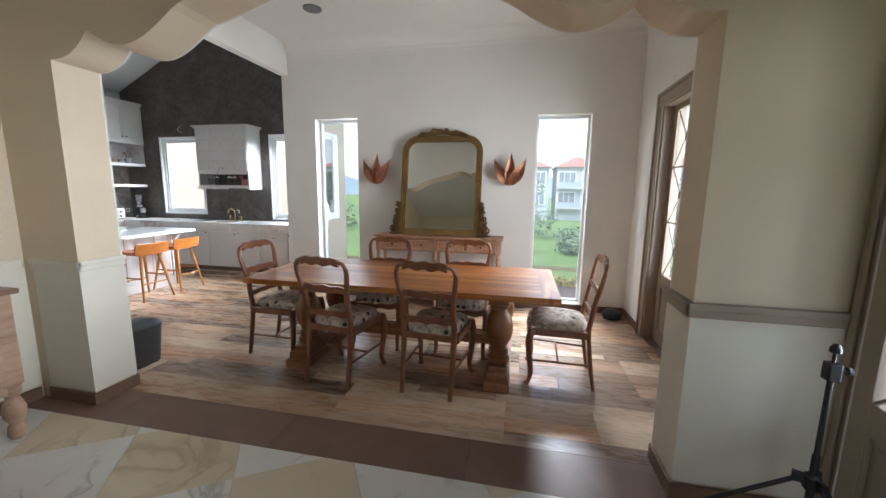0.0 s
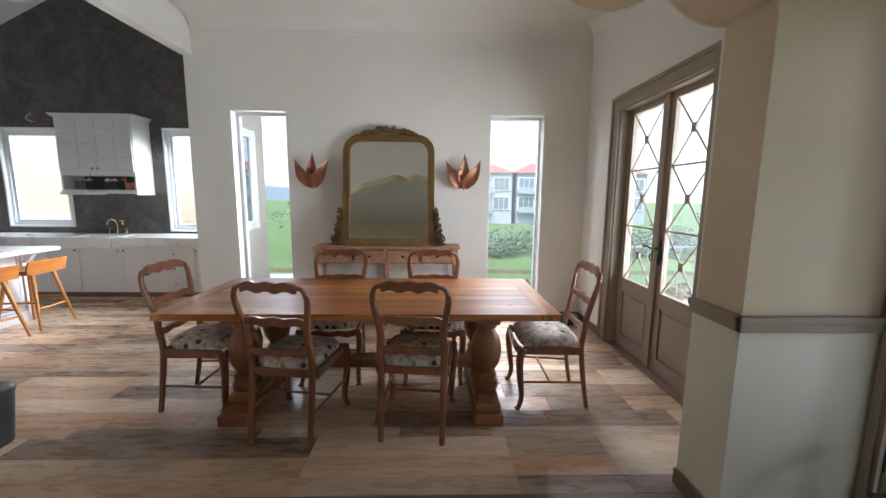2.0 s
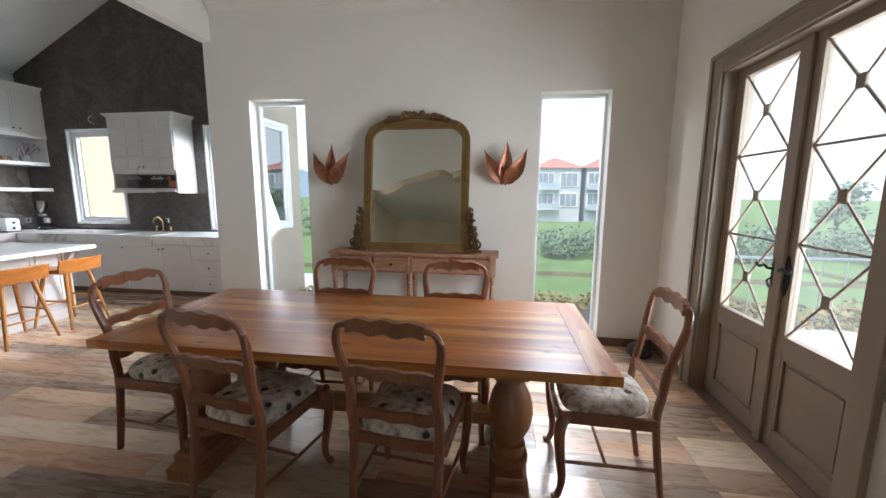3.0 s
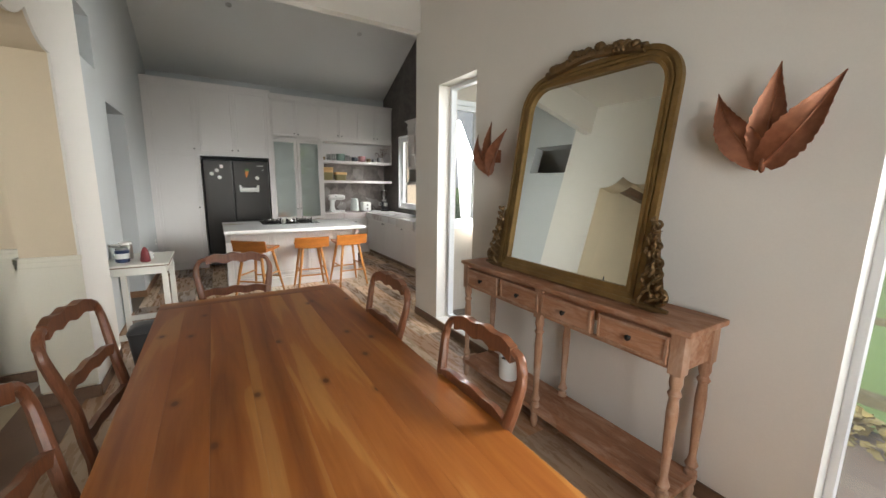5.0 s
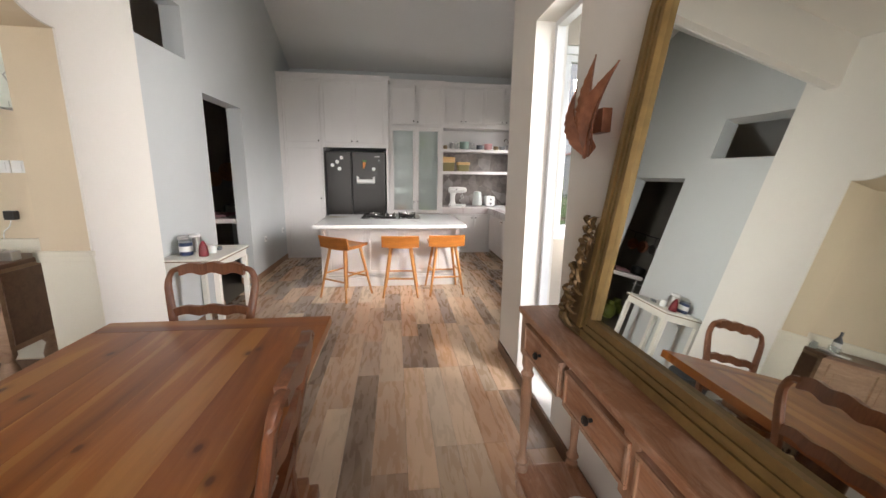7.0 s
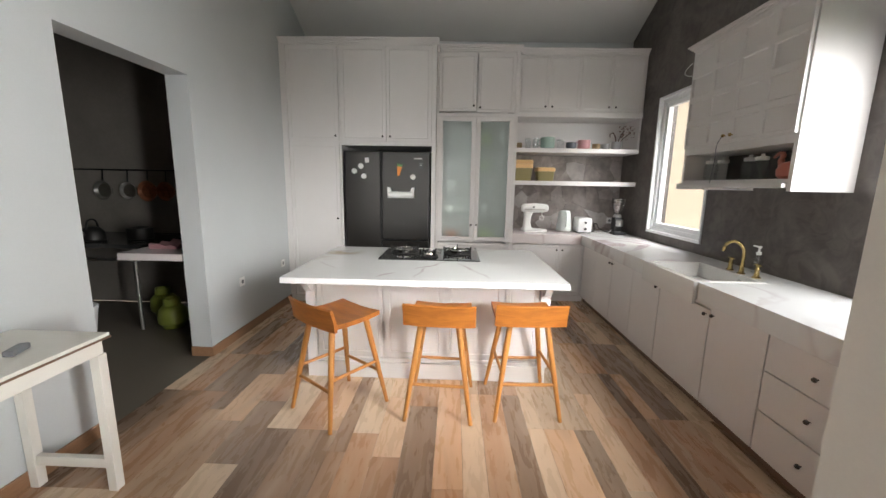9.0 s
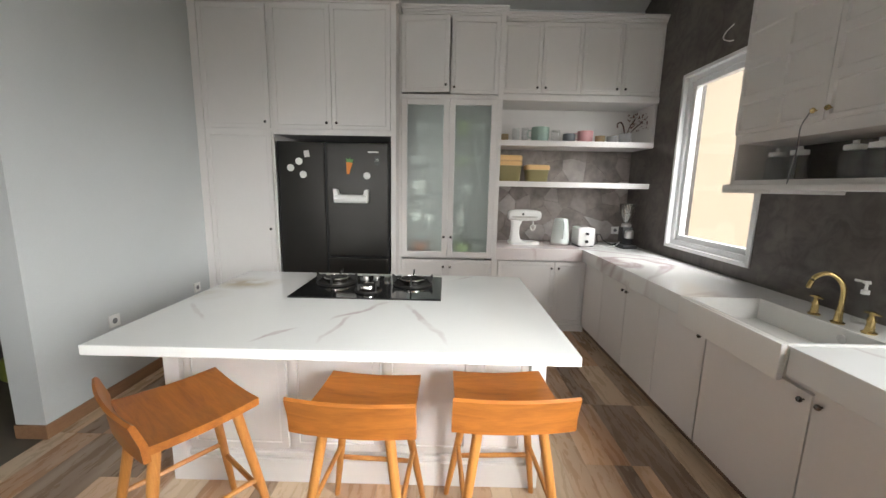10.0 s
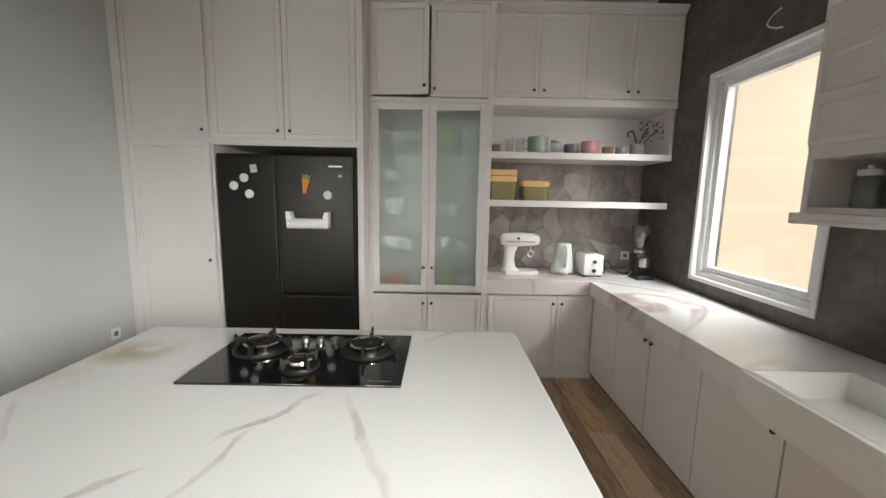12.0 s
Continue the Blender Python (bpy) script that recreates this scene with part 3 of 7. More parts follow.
skirting("baseboard_dining", [(XE, XR, YB - 0.014, YB), (XR - 0.014, XR, 3.94, YB - 0.014), (XR - 0.014, XR, 1.81, 2.42), (XE - 0.014, XE, YB, 5.52), (XE - 0.2, XL + 0.012, Y1 + 0.034, Y1 + 0.046)], 0.085)
skirting("baseboard_kitchen", [(-6.95, -5.348, YG, YG + 0.014), (-4.353, XE, YG, YG + 0.014), (-5.348, -5.334, YG - 0.18, YG + 0.014), (-4.367, -4.353, YG - 0.18, YG + 0.014)], 0.085, "light brown wooden skirting board", M_OAKSKIRT)
skirting("baseboard_arch", [(XP - 0.016, XR + 0.11, Y0 - 0.022, Y0 - 0.008), (XP - 0.022, XP - 0.008, Y0 - 0.022, Y1 + 0.02), (XL - 0.40, XL + 0.016, Y0 - 0.022, Y0 - 0.008), (XL + 0.008, XL + 0.022, Y0 - 0.022, Y1 + 0.02), (LX0 + 0.008, LX0 + 0.022, LY0, Y0 - 0.022)], 0.09)


# ---- windows ----
def fixed_window(name, axis, a, b, u0, u1, v0, v1, label, fr=0.05, sash=0.0, glass=None, mullion=None):
    """A framed pane set in an opening between depths a and b."""
    w = thing(name, label, "window", kind="structure")

    def box(bm, p0, p1, q0, q1, d0, d1, bev=0.004):
        return bx(bm, p0, p1, d0, d1, q0, q1, bev) if axis == "y" else bx(bm, d0, d1, p0, p1, q0, q1, bev)
    bm = B()
    box(bm, u0, u0 + fr, v0, v1, a, b)
    box(bm, u1 - fr, u1, v0, v1, a, b)
    box(bm, u0 + fr, u1 - fr, v0, v0 + fr, a, b)
    box(bm, u0 + fr, u1 - fr, v1 - fr, v1, a, b)
    part("window_frame", bm, M_FRAMEW, w)
    f = fr
    if sash:
        bm = B()
        i = fr + sash
        c, d = a + 0.018, b - 0.018
        box(bm, u0 + fr, u0 + i, v0 + fr, v1 - fr, c, d)
        box(bm, u1 - i, u1 - fr, v0 + fr, v1 - fr, c, d)
        box(bm, u0 + i, u1 - i, v0 + fr, v0 + i, c, d)
        box(bm, u0 + i, u1 - i, v1 - i, v1 - fr, c, d)
        part("sash", bm, M_FRAMEW, w)
        f = i
    if mullion:
        part("mullion", box(B(), mullion - 0.06, mullion + 0.06, v0 + fr, v1 - fr, a + 0.01, b - 0.01), M_FRAMEW, w)
    m = (a + b) / 2
    pane = part("pane", box(B(), u0 + f, u1 - f, v0 + f, v1 - f, m - 0.002, m + 0.002, 0), glass or M_PANE, w, "clear window glass")
    pane.visible_shadow = False
    return w


fixed_window("window_1", "y", YB + 0.13, YB + 0.19, *W1, "tall narrow fixed window with a white frame", 0.035)
fixed_window("window_2", "y", YB + 0.13, YB + 0.19, *W2, "tall narrow fixed window with a white frame", 0.03, glass=M_VEILED)
fixed_window("window_3", "y", YD + 0.03, YD + 0.12, *KA, "white framed kitchen window beside the wall cabinet", 0.055, 0.045)
fixed_window("window_4", "y", YD + 0.03, YD + 0.12, *KB, "white framed kitchen window at the counter's end", 0.055, 0.045)
fixed_window("window_5", "x", XE + 0.025, XE + 0.115, *KE, "white framed two-light side window of the kitchen", 0.06, 0.05, glass=M_REFLECT, mullion=5.42)
fixed_window("added_window_6", "y", LY0 - 0.12, LY0 - 0.05, *LW_ADDED, "white framed living room window", 0.05)
# white reveals lining the dark wall's openings
for nm, (u0, u1, v0, v1) in (("trim_reveal_west", KA), ("trim_reveal_east", KB)):
    bm = B()
    y0, y1 = YD - 0.012, YD + 0.03
    bx(bm, u0 - 0.018, u0 + 0.012, y0, y1, v0 - 0.018, v1 + 0.018, 0.003)
    bx(bm, u1 - 0.012, u1 + 0.018, y0, y1, v0 - 0.018, v1 + 0.018, 0.003)
    bx(bm, u0 + 0.012, u1 - 0.012, y0, y1, v0 - 0.018, v0 + 0.012, 0.003)
    bx(bm, u0 + 0.012, u1 - 0.012, y0, y1, v1 - 0.012, v1 + 0.018, 0.003)
    structure(nm, bm, M_FRAMEW, "white painted window surround", "trim")


# ---- the double door to the garden ----
def door_frame(name, y0, y1, z1, x, label, w=0.11, depth=0.2):
    f = thing(name, label, "door frame", kind="structure")
    for a, b in ((y0 - w, y0 + 0.02), (y1 - 0.02, y1 + w)):
        bm = B()
        bx(bm, x - 0.022, x, a, b, 0, z1 + w, 0.004)
        bx(bm, x - 0.036, x - 0.022, a if a < y0 - 0.05 else b - 0.035, a + 0.035 if a < y0 - 0.05 else b, 0, z1 + w, 0.004)
        part("side_casing", bm, M_TAUPE, f)
    bm = B()
    bx(bm, x - 0.022, x, y0 + 0.02, y1 - 0.02, z1 - 0.02, z1 + w, 0.004)
    bx(bm, x - 0.036, x - 0.022, y0 - w + 0.035, y1 + w - 0.035, z1 + w - 0.035, z1 + w, 0.004)
    part("head_casing", bm, M_TAUPE, f)
    bm = B()
    bx(bm, x + 0.001, x + depth, y0 + 0.001, y0 + 0.035, 0, z1 - 0.001)
    bx(bm, x + 0.001, x + depth, y1 - 0.035, y1 - 0.001, 0, z1 - 0.001)
    bx(bm, x + 0.001, x + depth, y0 + 0.035, y1 - 0.035, z1 - 0.035, z1 - 0.001)
    part("jamb", bm, M_TAUPE, f)
    return f


def garden_leaf(name, y0, y1, z1, x, label, handle_side, lattice=True, at=None):
    """One door leaf: glass with a diamond lattice above a raised panel; x is its inner face."""
    d = thing(name, label, "door", kind="structure", at=at)
    st, zt, zb, zm = 0.085, z1 - 0.055, 0.68, 0.60
    t0, t1 = x, x + 0.045
    for a, b in ((y0, y0 + st), (y1 - st, y1)):
        part("stile", bx(B(), t0, t1, a, b, 0.012, z1, 0.003), M_TAUPE, d)
    for a, b in ((zt, z1), (zm, 0.72), (0.012, 0.12)):
        part("rail", bx(B(), t0, t1, y0 + st, y1 - st, a, b, 0.003), M_TAUPE, d)
    bm = B()
    bx(bm, t0 + 0.018, t1 - 0.012, y0 + st, y1 - st, 0.12, zm)
    bx(bm, t0 + 0.010, t0 + 0.018, y0 + st + 0.045, y1 - st - 0.045, 0.165, zm - 0.045, 0.004)
    part("panel", bm, M_TAUPE, d)
    bm = B()
    for a, b, c, e in ((y0 + st, y0 + st + 0.018, 0.12, zm), (y1 - st - 0.018, y1 - st, 0.12, zm), (y0 + st, y1 - st, 0.12, 0.138), (y0 + st, y1 - st, zm - 0.018, zm)):
        bx(bm, t0 + 0.002, t0 + 0.02, a, b, c, e, 0.004)
    part("panel_moulding", bm, M_TAUPE, d)
    p = part("pane", bx(B(), x + 0.02, x + 0.024, y0 + st, y1 - st, 0.72, zt), M_VEILED, d, "clear door glass")
    p.visible_shadow = False
    if lattice:
        n, h = 3, (zt - 0.72) / 3
        ym = (y0 + y1) / 2
        for k in range(n):
            za, zb2 = 0.72 + k * h, 0.72 + (k + 1) * h
            zc = (za + zb2) / 2
            bm = B()
            for ye in (y0 + st, y1 - st):
                for ze in (za, zb2):
                    tube(bm, [(x + 0.014, ym, zc), (x + 0.014, ye, ze)], 0.0075, 6)
            part("lattice_bar", bm, M_TAUPE, d)
            part("lattice_boss", bx(B(), x + 0.004, x + 0.02, ym - 0.026, ym + 0.026, zc - 0.036, zc + 0.036, 0.003), M_TAUPE, d)
            if k:
                part("glazing_bar", tube(B(), [(x + 0.014, y0 + st, za), (x + 0.014, y1 - st, za)], 0.008, 6), M_TAUPE, d)
    yh = y0 + st / 2 if handle_side < 0 else y1 - st / 2
    bm = B()
    slab(bm, [(yh + 0.022 * math.cos(a) * (1.3 if abs(math.sin(a)) < 0.5 else 0.8), 1.07 + 0.12 * math.sin(a)) for a in [k * math.pi / 8 for k in range(16)]], "x", x - 0.006, x)
    tube(bm, smooth_path([(x - 0.006, yh, 1.10), (x - 0.045, yh, 1.10), (x - 0.05, yh + handle_side * -0.03, 1.115), (x - 0.047, yh + handle_side * -0.07, 1.10), (x - 0.05, yh + handle_side * -0.10, 1.115)], 4), 0.008, 8)
    tube(bm, smooth_path([(x - 0.01, yh, 1.05), (x - 0.03, yh + handle_side * -0.02, 1.02), (x - 0.02, yh + handle_side * -0.01, 0.98)], 4), 0.006, 6)
    part("door_handle", bm, M_IRON, d, "dark wrought iron lever handle", smooth=True)
    return d


door_frame("door_frame", DOOR[0], DOOR[1], DOOR[3], XR, "taupe painted door frame round the garden doors")
garden_leaf("door_1", 2.556, 3.178, 2.39, XR + 0.09, "taupe door leaf with diamond lattice glass, closed", 1)
garden_leaf("door_2", 3.182, 3.824, 2.39, XR + 0.09, "taupe door leaf with diamond lattice glass, closed", -1)
bm = B()
bx(bm, XR + 0.068, XR + 0.089, 3.15, 3.21, 0.012, 2.39, 0.004)
structure("trim_astragal", bm, M_TAUPE, "taupe cover strip where the door leaves meet", "trim")
structure("sill_garden_door", bx(B(), XR + 0.001, XR + 0.2, DOOR[0], DOOR[1], -0.1, 0.01), M_THRESH, "brown porcelain door sill", "sill")

# the living room's glazed door, with the daylight slit at its edge
door_frame("door_frame_living", LD[0], LD[1], LD[3], LX1, "taupe painted frame of the living room door", 0.035)
leaf = garden_leaf("door_3", 0.66, 1.39, 2.31, LX1 - 0.05, "taupe living room door leaf with lattice glass", -1)
for z in (0.42, 1.0, 1.72):
    part("hinge", tube(B(), [(LX1 - 0.02, 1.405, z - 0.05), (LX1 - 0.02, 1.405, z + 0.05)], 0.012, 8), M_IRON, leaf, "dark iron hinge", True)
garden_leaf("door_4", -0.11, 0.655, 2.31, LX1 - 0.05, "taupe living room door leaf with lattice glass", 1)

# ---- dining room ----
M_FABRIC, nt_, p_ = nodes("floral_fabric")
v_ = coords(nt_)
spots = nt_.nodes.new("ShaderNodeTexVoronoi")
spots.inputs["Scale"].default_value = 11.0
nt_.links.new(v_, spots.inputs["Vector"])
c_ = ramp(nt_, noise_tex(nt_, v_, 26, 5), [(0.35, (0.30, 0.24, 0.19)), (0.55, (0.62, 0.55, 0.47)), (0.7, (0.70, 0.65, 0.57))])
c_ = mixc(nt_, ramp(nt_, spots.outputs["Distance"], [(0.17, (1, 1, 1)), (0.25, (0, 0, 0))]), c_, (0.055, 0.04, 0.035))
nt_.links.new(c_, p_.inputs["Base Color"])
p_.inputs["Roughness"].default_value = 0.9
bump(nt_, p_, noise_tex(nt_, v_, 220, 2), 0.3, 0.001)

# table: planked top, breadboard ends, two carved trestles, a long stretcher
TX0, TX1, TY0, TY1, TZ = -1.945, 0.655, 2.295, 3.362, 0.787
table = thing("dining_table", "long polished teak dining table on two carved trestles", "table", pose((TX0 + TX1) / 2, (TY0 + TY1) / 2, 0))
hx, hy = (TX1 - TX0) / 2, (TY1 - TY0) / 2
def table_wood(name, axis):
    """Honey-red teak: pale sapwood streaks, red heart, dark knots."""
    m, nt, p = nodes(name)
    oi = nt.nodes.new("ShaderNodeObjectInfo")
    mul = nt.nodes.new("ShaderNodeVectorMath")
    mul.operation = "SCALE"
    mul.inputs[0].default_value = (37.0, 53.0, 29.0)
    nt.links.new(oi.outputs["Random"], mul.inputs["Scale"])
    s = (0.55, 6.5, 6.5) if axis == "x" else (6.5, 0.55, 6.5)
    v = coords(nt, s, offset=mul.outputs[0])
    broad = noise_tex(nt, v, 1.0, 3, 0.45, 0.9)
    fine = noise_tex(nt, v, 6.0, 5, 0.6, 0.8)
    c = ramp(nt, broad, [(0.30, (0.24, 0.066, 0.012)), (0.45, (0.39, 0.118, 0.021)), (0.545, (0.455, 0.152, 0.030)), (0.575, (0.56, 0.24, 0.060)), (0.70, (0.60, 0.275, 0.078))])
    c = mixc(nt, 0.22, c, ramp(nt, fine, [(0.33, (0.18, 0.05, 0.012)), (0.66, (0.46, 0.19, 0.06))]))
    c = mixc(nt, 1.0, c, ramp(nt, oi.outputs["Random"], [(0.0, (0.90, 0.87, 0.84)), (0.5, (1.0, 0.98, 0.96)), (1.0, (1.06, 1.08, 1.10))]), "MULTIPLY")
    vo = nt.nodes.new("ShaderNodeTexVoronoi")
    vo.voronoi_dimensions = "2D"
    vo.inputs["Scale"].default_value = 3.0
    nt.links.new(coords(nt, (0.62, 1, 1) if axis == "x" else (1, 0.62, 1), offset=mul.outputs[0]), vo.inputs["Vector"])
    spot = ramp(nt, vo.outputs["Distance"], [(0.022, (0.9,) * 3), (0.040, (0.35,) * 3), (0.085, (0, 0, 0))])
    c = mixc(nt, spot, c, (0.13, 0.036, 0.010))
    nt.links.new(c, p.inputs["Base Color"])
    rough_var(nt, p, fine, 0.24, 0.38)
    p.inputs["Coat Weight"].default_value, p.inputs["Coat Roughness"].default_value = 0.05, 0.2
    p.inputs["Specular IOR Level"].default_value = 0.4
    bump(nt, p, fine, 0.08, 0.001)
    return m


M_TOP = table_wood("table_top_boards", "x")
n_b = 8
for k in range(n_b):
    a, b = -hy + 2 * hy * k / n_b, -hy + 2 * hy * (k + 1) / n_b
    part("tabletop_board", bx(B(), -hx + 0.13, hx - 0.13, a + 0.0001, b - 0.0001, TZ - 0.046, TZ, 0.0004), M_TOP, table)
M_TOPY = table_wood("table_end_boards", "y")
for sx in (-1, 1):
    a, b = sorted((sx * hx, sx * (hx - 0.1297)))
    part("breadboard_end", bx(B(), a, b, -hy, hy, TZ - 0.046, TZ, 0.003), M_TOPY, table)
    cx = sx * 0.855
    bm = B()
    bx(bm, cx - 0.10, cx + 0.10, -hy + 0.03, hy - 0.03, 0, 0.075, 0.012)
    bx(bm, cx - 0.085, cx + 0.085, -hy + 0.07, hy - 0.07, 0.072, 0.13, 0.01)
    bx(bm, cx - 0.07, cx + 0.07, -hy + 0.12, hy - 0.12, 0.127, 0.17, 0.008)
    part("trestle_foot", bm, M_TEAKZ, table)
    part("trestle_head", bx(B(), cx - 0.075, cx + 0.075, -hy + 0.1, hy - 0.1, 0.68, TZ - 0.047, 0.01), M_TEAKZ, table)
    for cy in (-0.27, 0.27):
        bm = B()
        lathe(bm, [(0.085, 0.165), (0.095, 0.18), (0.095, 0.21), (0.075, 0.22), (0.08, 0.25), (0.08, 0.275), (0.062, 0.285), (0.07, 0.31), (0.098, 0.36), (0.112, 0.42), (0.112, 0.47), (0.098, 0.53), (0.074, 0.58), (0.062, 0.61), (0.078, 0.625), (0.078, 0.65), (0.092, 0.66), (0.092, 0.685)], 24, (cx, cy, 0))
        part("baluster", bm, M_TEAKZ, table, "vase-shaped carved post", smooth=True)
part("stretcher", bx(B(), -0.80, 0.80, -0.05, 0.05, 0.2, 0.285, 0.008), M_TEAK, table)


def wave_rail(bm, w, z, h, y, bow, amp, thick=0.022, n=18):
    """A scalloped back rail, bowed backwards."""
    lo, hi = [], []
    for k in range(n + 1):
        s = -1 + 2 * k / n
        x = s * w
        yy = y - bow * (1 - s * s)
        lo.append((x, yy, z - h / 2 + amp * 0.7 * math.cos(3 * math.pi * s)))
        hi.append((x, yy, z + h / 2 + amp * (math.cos(3 * math.pi * s) * 0.5 + 0.8 * (1 - s * s))))
    rings(bm, [[(l[0], l[1] - thick / 2, l[2]), (u[0], u[1] - thick / 2, u[2]), (u[0], u[1] + thick / 2, u[2]), (l[0], l[1] + thick / 2, l[2])] for l, u in zip(lo, hi)])
    return bm


def dining_chair():
    c = thing("dining_chair", "carved reddish-brown ladder-back chair with floral cushion", "chair", group="chairs round the dining table")
    for s in (-1, 1):
        pts = smooth_path([(s * 0.185, -0.265, 0.0), (s * 0.188, -0.235, 0.18), (s * 0.19, -0.205, 0.44), (s * 0.192, -0.218, 0.56), (s * 0.186, -0.237, 0.68), (s * 0.208, -0.267, 0.82), (s * 0.216, -0.283, 0.90), (s * 0.195, -0.294, 0.957), (s * 0.15, -0.300, 0.971)], 5)
        n = len(pts)
        part("back_post", tube(B(), pts, [0.017 + 0.006 * math.sin(math.pi * min(1, k / n * 1.3)) for k in range(n)], 8, 0.85), M_CHAIR, c, smooth=True)
        fp = smooth_path([(s * 0.222, 0.20, 0.445), (s * 0.232, 0.222, 0.36), (s * 0.222, 0.212, 0.22), (s * 0.212, 0.198, 0.10), (s * 0.216, 0.212, 0.03), (s * 0.222, 0.232, 0.0)], 5)
        part("front_leg", tube(B(), fp, [0.030 - 0.014 * min(1, k / len(fp) * 1.35) + (0.006 if k > len(fp) - 4 else 0) for k in range(len(fp))], 8), M_CHAIR, c, smooth=True)
        part("side_stretcher", tube(B(), [(s * 0.19, -0.235, 0.19), (s * 0.216, 0.205, 0.20)], 0.009, 8), M_CHAIR, c, smooth=True)
        part("side_apron", bx(B(), *sorted((s * 0.20, s * 0.222)), -0.2, 0.2, 0.40, 0.455, 0.004), M_CHAIR, c)
    part("cross_stretcher", tube(B(), [(-0.20, 0.0, 0.195), (0.20, 0.0, 0.195)], 0.009, 8), M_CHAIR, c, smooth=True)
    bm = wave_rail(B(), 0.16, 0.967, 0.05, -0.296, 0.012, 0.010, 0.03)
    part("crest_rail", bm, M_CHAIR, c, smooth=True)
    part("middle_slat", wave_rail(B(), 0.19, 0.755, 0.042, -0.25, 0.012, 0.009), M_CHAIR, c, smooth=True)
    part("lower_slat", wave_rail(B(), 0.19, 0.565, 0.045, -0.218, 0.010, -0.006), M_CHAIR, c, smooth=True)
    bm = B()
    wave_rail(bm, 0.21, 0.425, 0.05, 0.222, -0.012, -0.010, 0.022)
    part("front_apron", bm, M_CHAIR, c, smooth=True)
    part("back_apron", bx(B(), -0.18, 0.18, -0.215, -0.193, 0.41, 0.455, 0.003), M_CHAIR, c)
    loops = []
    for z, k in ((0.448, 0.97), (0.462, 1.0), (0.488, 0.985), (0.508, 0.90), (0.522, 0.70), (0.530, 0.40), (0.532, 0.08)):
        loop = []
        for i in range(28):
            a = 2 * math.pi * i / 28
            ca, sa = math.cos(a), math.sin(a)
            w = 0.205 + 0.025 * sa
            loop.append((k * w * math.copysign(abs(ca) ** 0.45, ca), 0.005 + k * 0.21 * math.copysign(abs(sa) ** 0.45, sa), z))
        loops.append(loop)
    part("cushion", rings(B(), loops), M_FABRIC, c, "cream floral fabric seat cushion", smooth=True)
    return c


chair = dining_chair()
chair.matrix_basis = pose(-1.065, 2.405, 0, 0, 0, -9) @ Matrix.Scale(1.045, 4)
for x, y, r in ((-0.275, 2.425, -6), (-1.815, 2.70, -92), (0.69, 2.745, 88), (-1.01, 3.115, 182), (-0.17, 3.11, 180)):
    copy_thing(chair, pose(x, y, 0, 0, 0, r))

# console table
CX0, CX1, CY0, CZ = -1.557, 0.138, 4.256, 0.958
console = thing("console_table", "washed brown wooden console with four drawers and low shelf", "console", pose((CX0 + CX1) / 2, 4.425, 0))
cw, cd = (CX1 - CX0) / 2, 0.172
part("top", bx(B(), -cw, cw, -cd + 0.004, cd, CZ - 0.028, CZ, 0.008), M_CONSOLE, console)
bm = B()
bx(bm, -cw + 0.035, cw - 0.035, cd - 0.05, cd - 0.03, 0.75, CZ - 0.029)
for s in (-1, 1):
    bx(bm, *sorted((s * (cw - 0.035), s * (cw - 0.06))), -cd + 0.07, cd - 0.05, 0.76, CZ - 0.029, 0.003)
bx(bm, -cw + 0.06, cw - 0.06, -cd + 0.036, -cd + 0.05, 0.755, 0.775)
bx(bm, -cw + 0.06, cw - 0.06, -cd + 0.036, -cd + 0.05, 0.912, CZ - 0.029)
part("apron", bm, M_CONSOLE, console)
part("shelf", bx(B(), -cw + 0.03, cw - 0.03, -cd + 0.02, cd - 0.02, 0.115, 0.145, 0.006), M_CONSOLE, console)
M_CONZ = wood("washed_wood_upright", (0.46, 0.255, 0.155), (0.25, 0.12, 0.07), "z", 0.55, 1.8, wash=(0.50, 0.35, 0.26))
prof = [(0.012, 0.0), (0.022, 0.03), (0.026, 0.07), (0.018, 0.095), (0.028, 0.10), (0.028, 0.165), (0.018, 0.175), (0.030, 0.20), (0.020, 0.225), (0.016, 0.25), (0.022, 0.42), (0.025, 0.56), (0.020, 0.63), (0.030, 0.65), (0.020, 0.67), (0.028, 0.70), (0.026, 0.73), (0.030, 0.745)]
for lx in (-cw + 0.055, -0.02, cw - 0.055):
    for ly in (-cd + 0.045, cd - 0.045):
        leg = part("leg", lathe(B(), prof, 16, (lx, ly, 0)), M_CONZ, console, "turned wooden leg", smooth=True)
        part("leg_block", bx(B(), lx - 0.03, lx + 0.03, ly - 0.03, ly + 0.03, 0.745, CZ - 0.0285, 0.003), M_CONZ, leg)
for k in range(4):
    span = (2 * cw - 0.15) / 4
    a = -cw + 0.075 + k * span + (0.012 if k % 2 == 0 else 0.02)
    b = a + span - 0.034
    dr = part("drawer", bx(B(), a, b, -cd + 0.012, -cd + 0.045, 0.778, 0.908, 0.003), M_CONSOLE, console)
    bm = B()
    for u0, u1, v0, v1 in ((a, b, 0.778, 0.792), (a, b, 0.894, 0.908), (a, a + 0.014, 0.792, 0.894), (b - 0.014, b, 0.792, 0.894)):
        bx(bm, u0, u1, -cd + 0.005, -cd + 0.012, v0, v1, 0.003)
    part("drawer_moulding", bm, M_CONZ, dr)
    part("knob", lathe(B(), [(0.006, 0), (0.006, 0.012), (0.014, 0.018), (0.015, 0.024), (0.008, 0.03)], 12), M_IRON, dr, "dark metal knob", True, pose((a + b) / 2, -cd + 0.012, 0.845, 90))
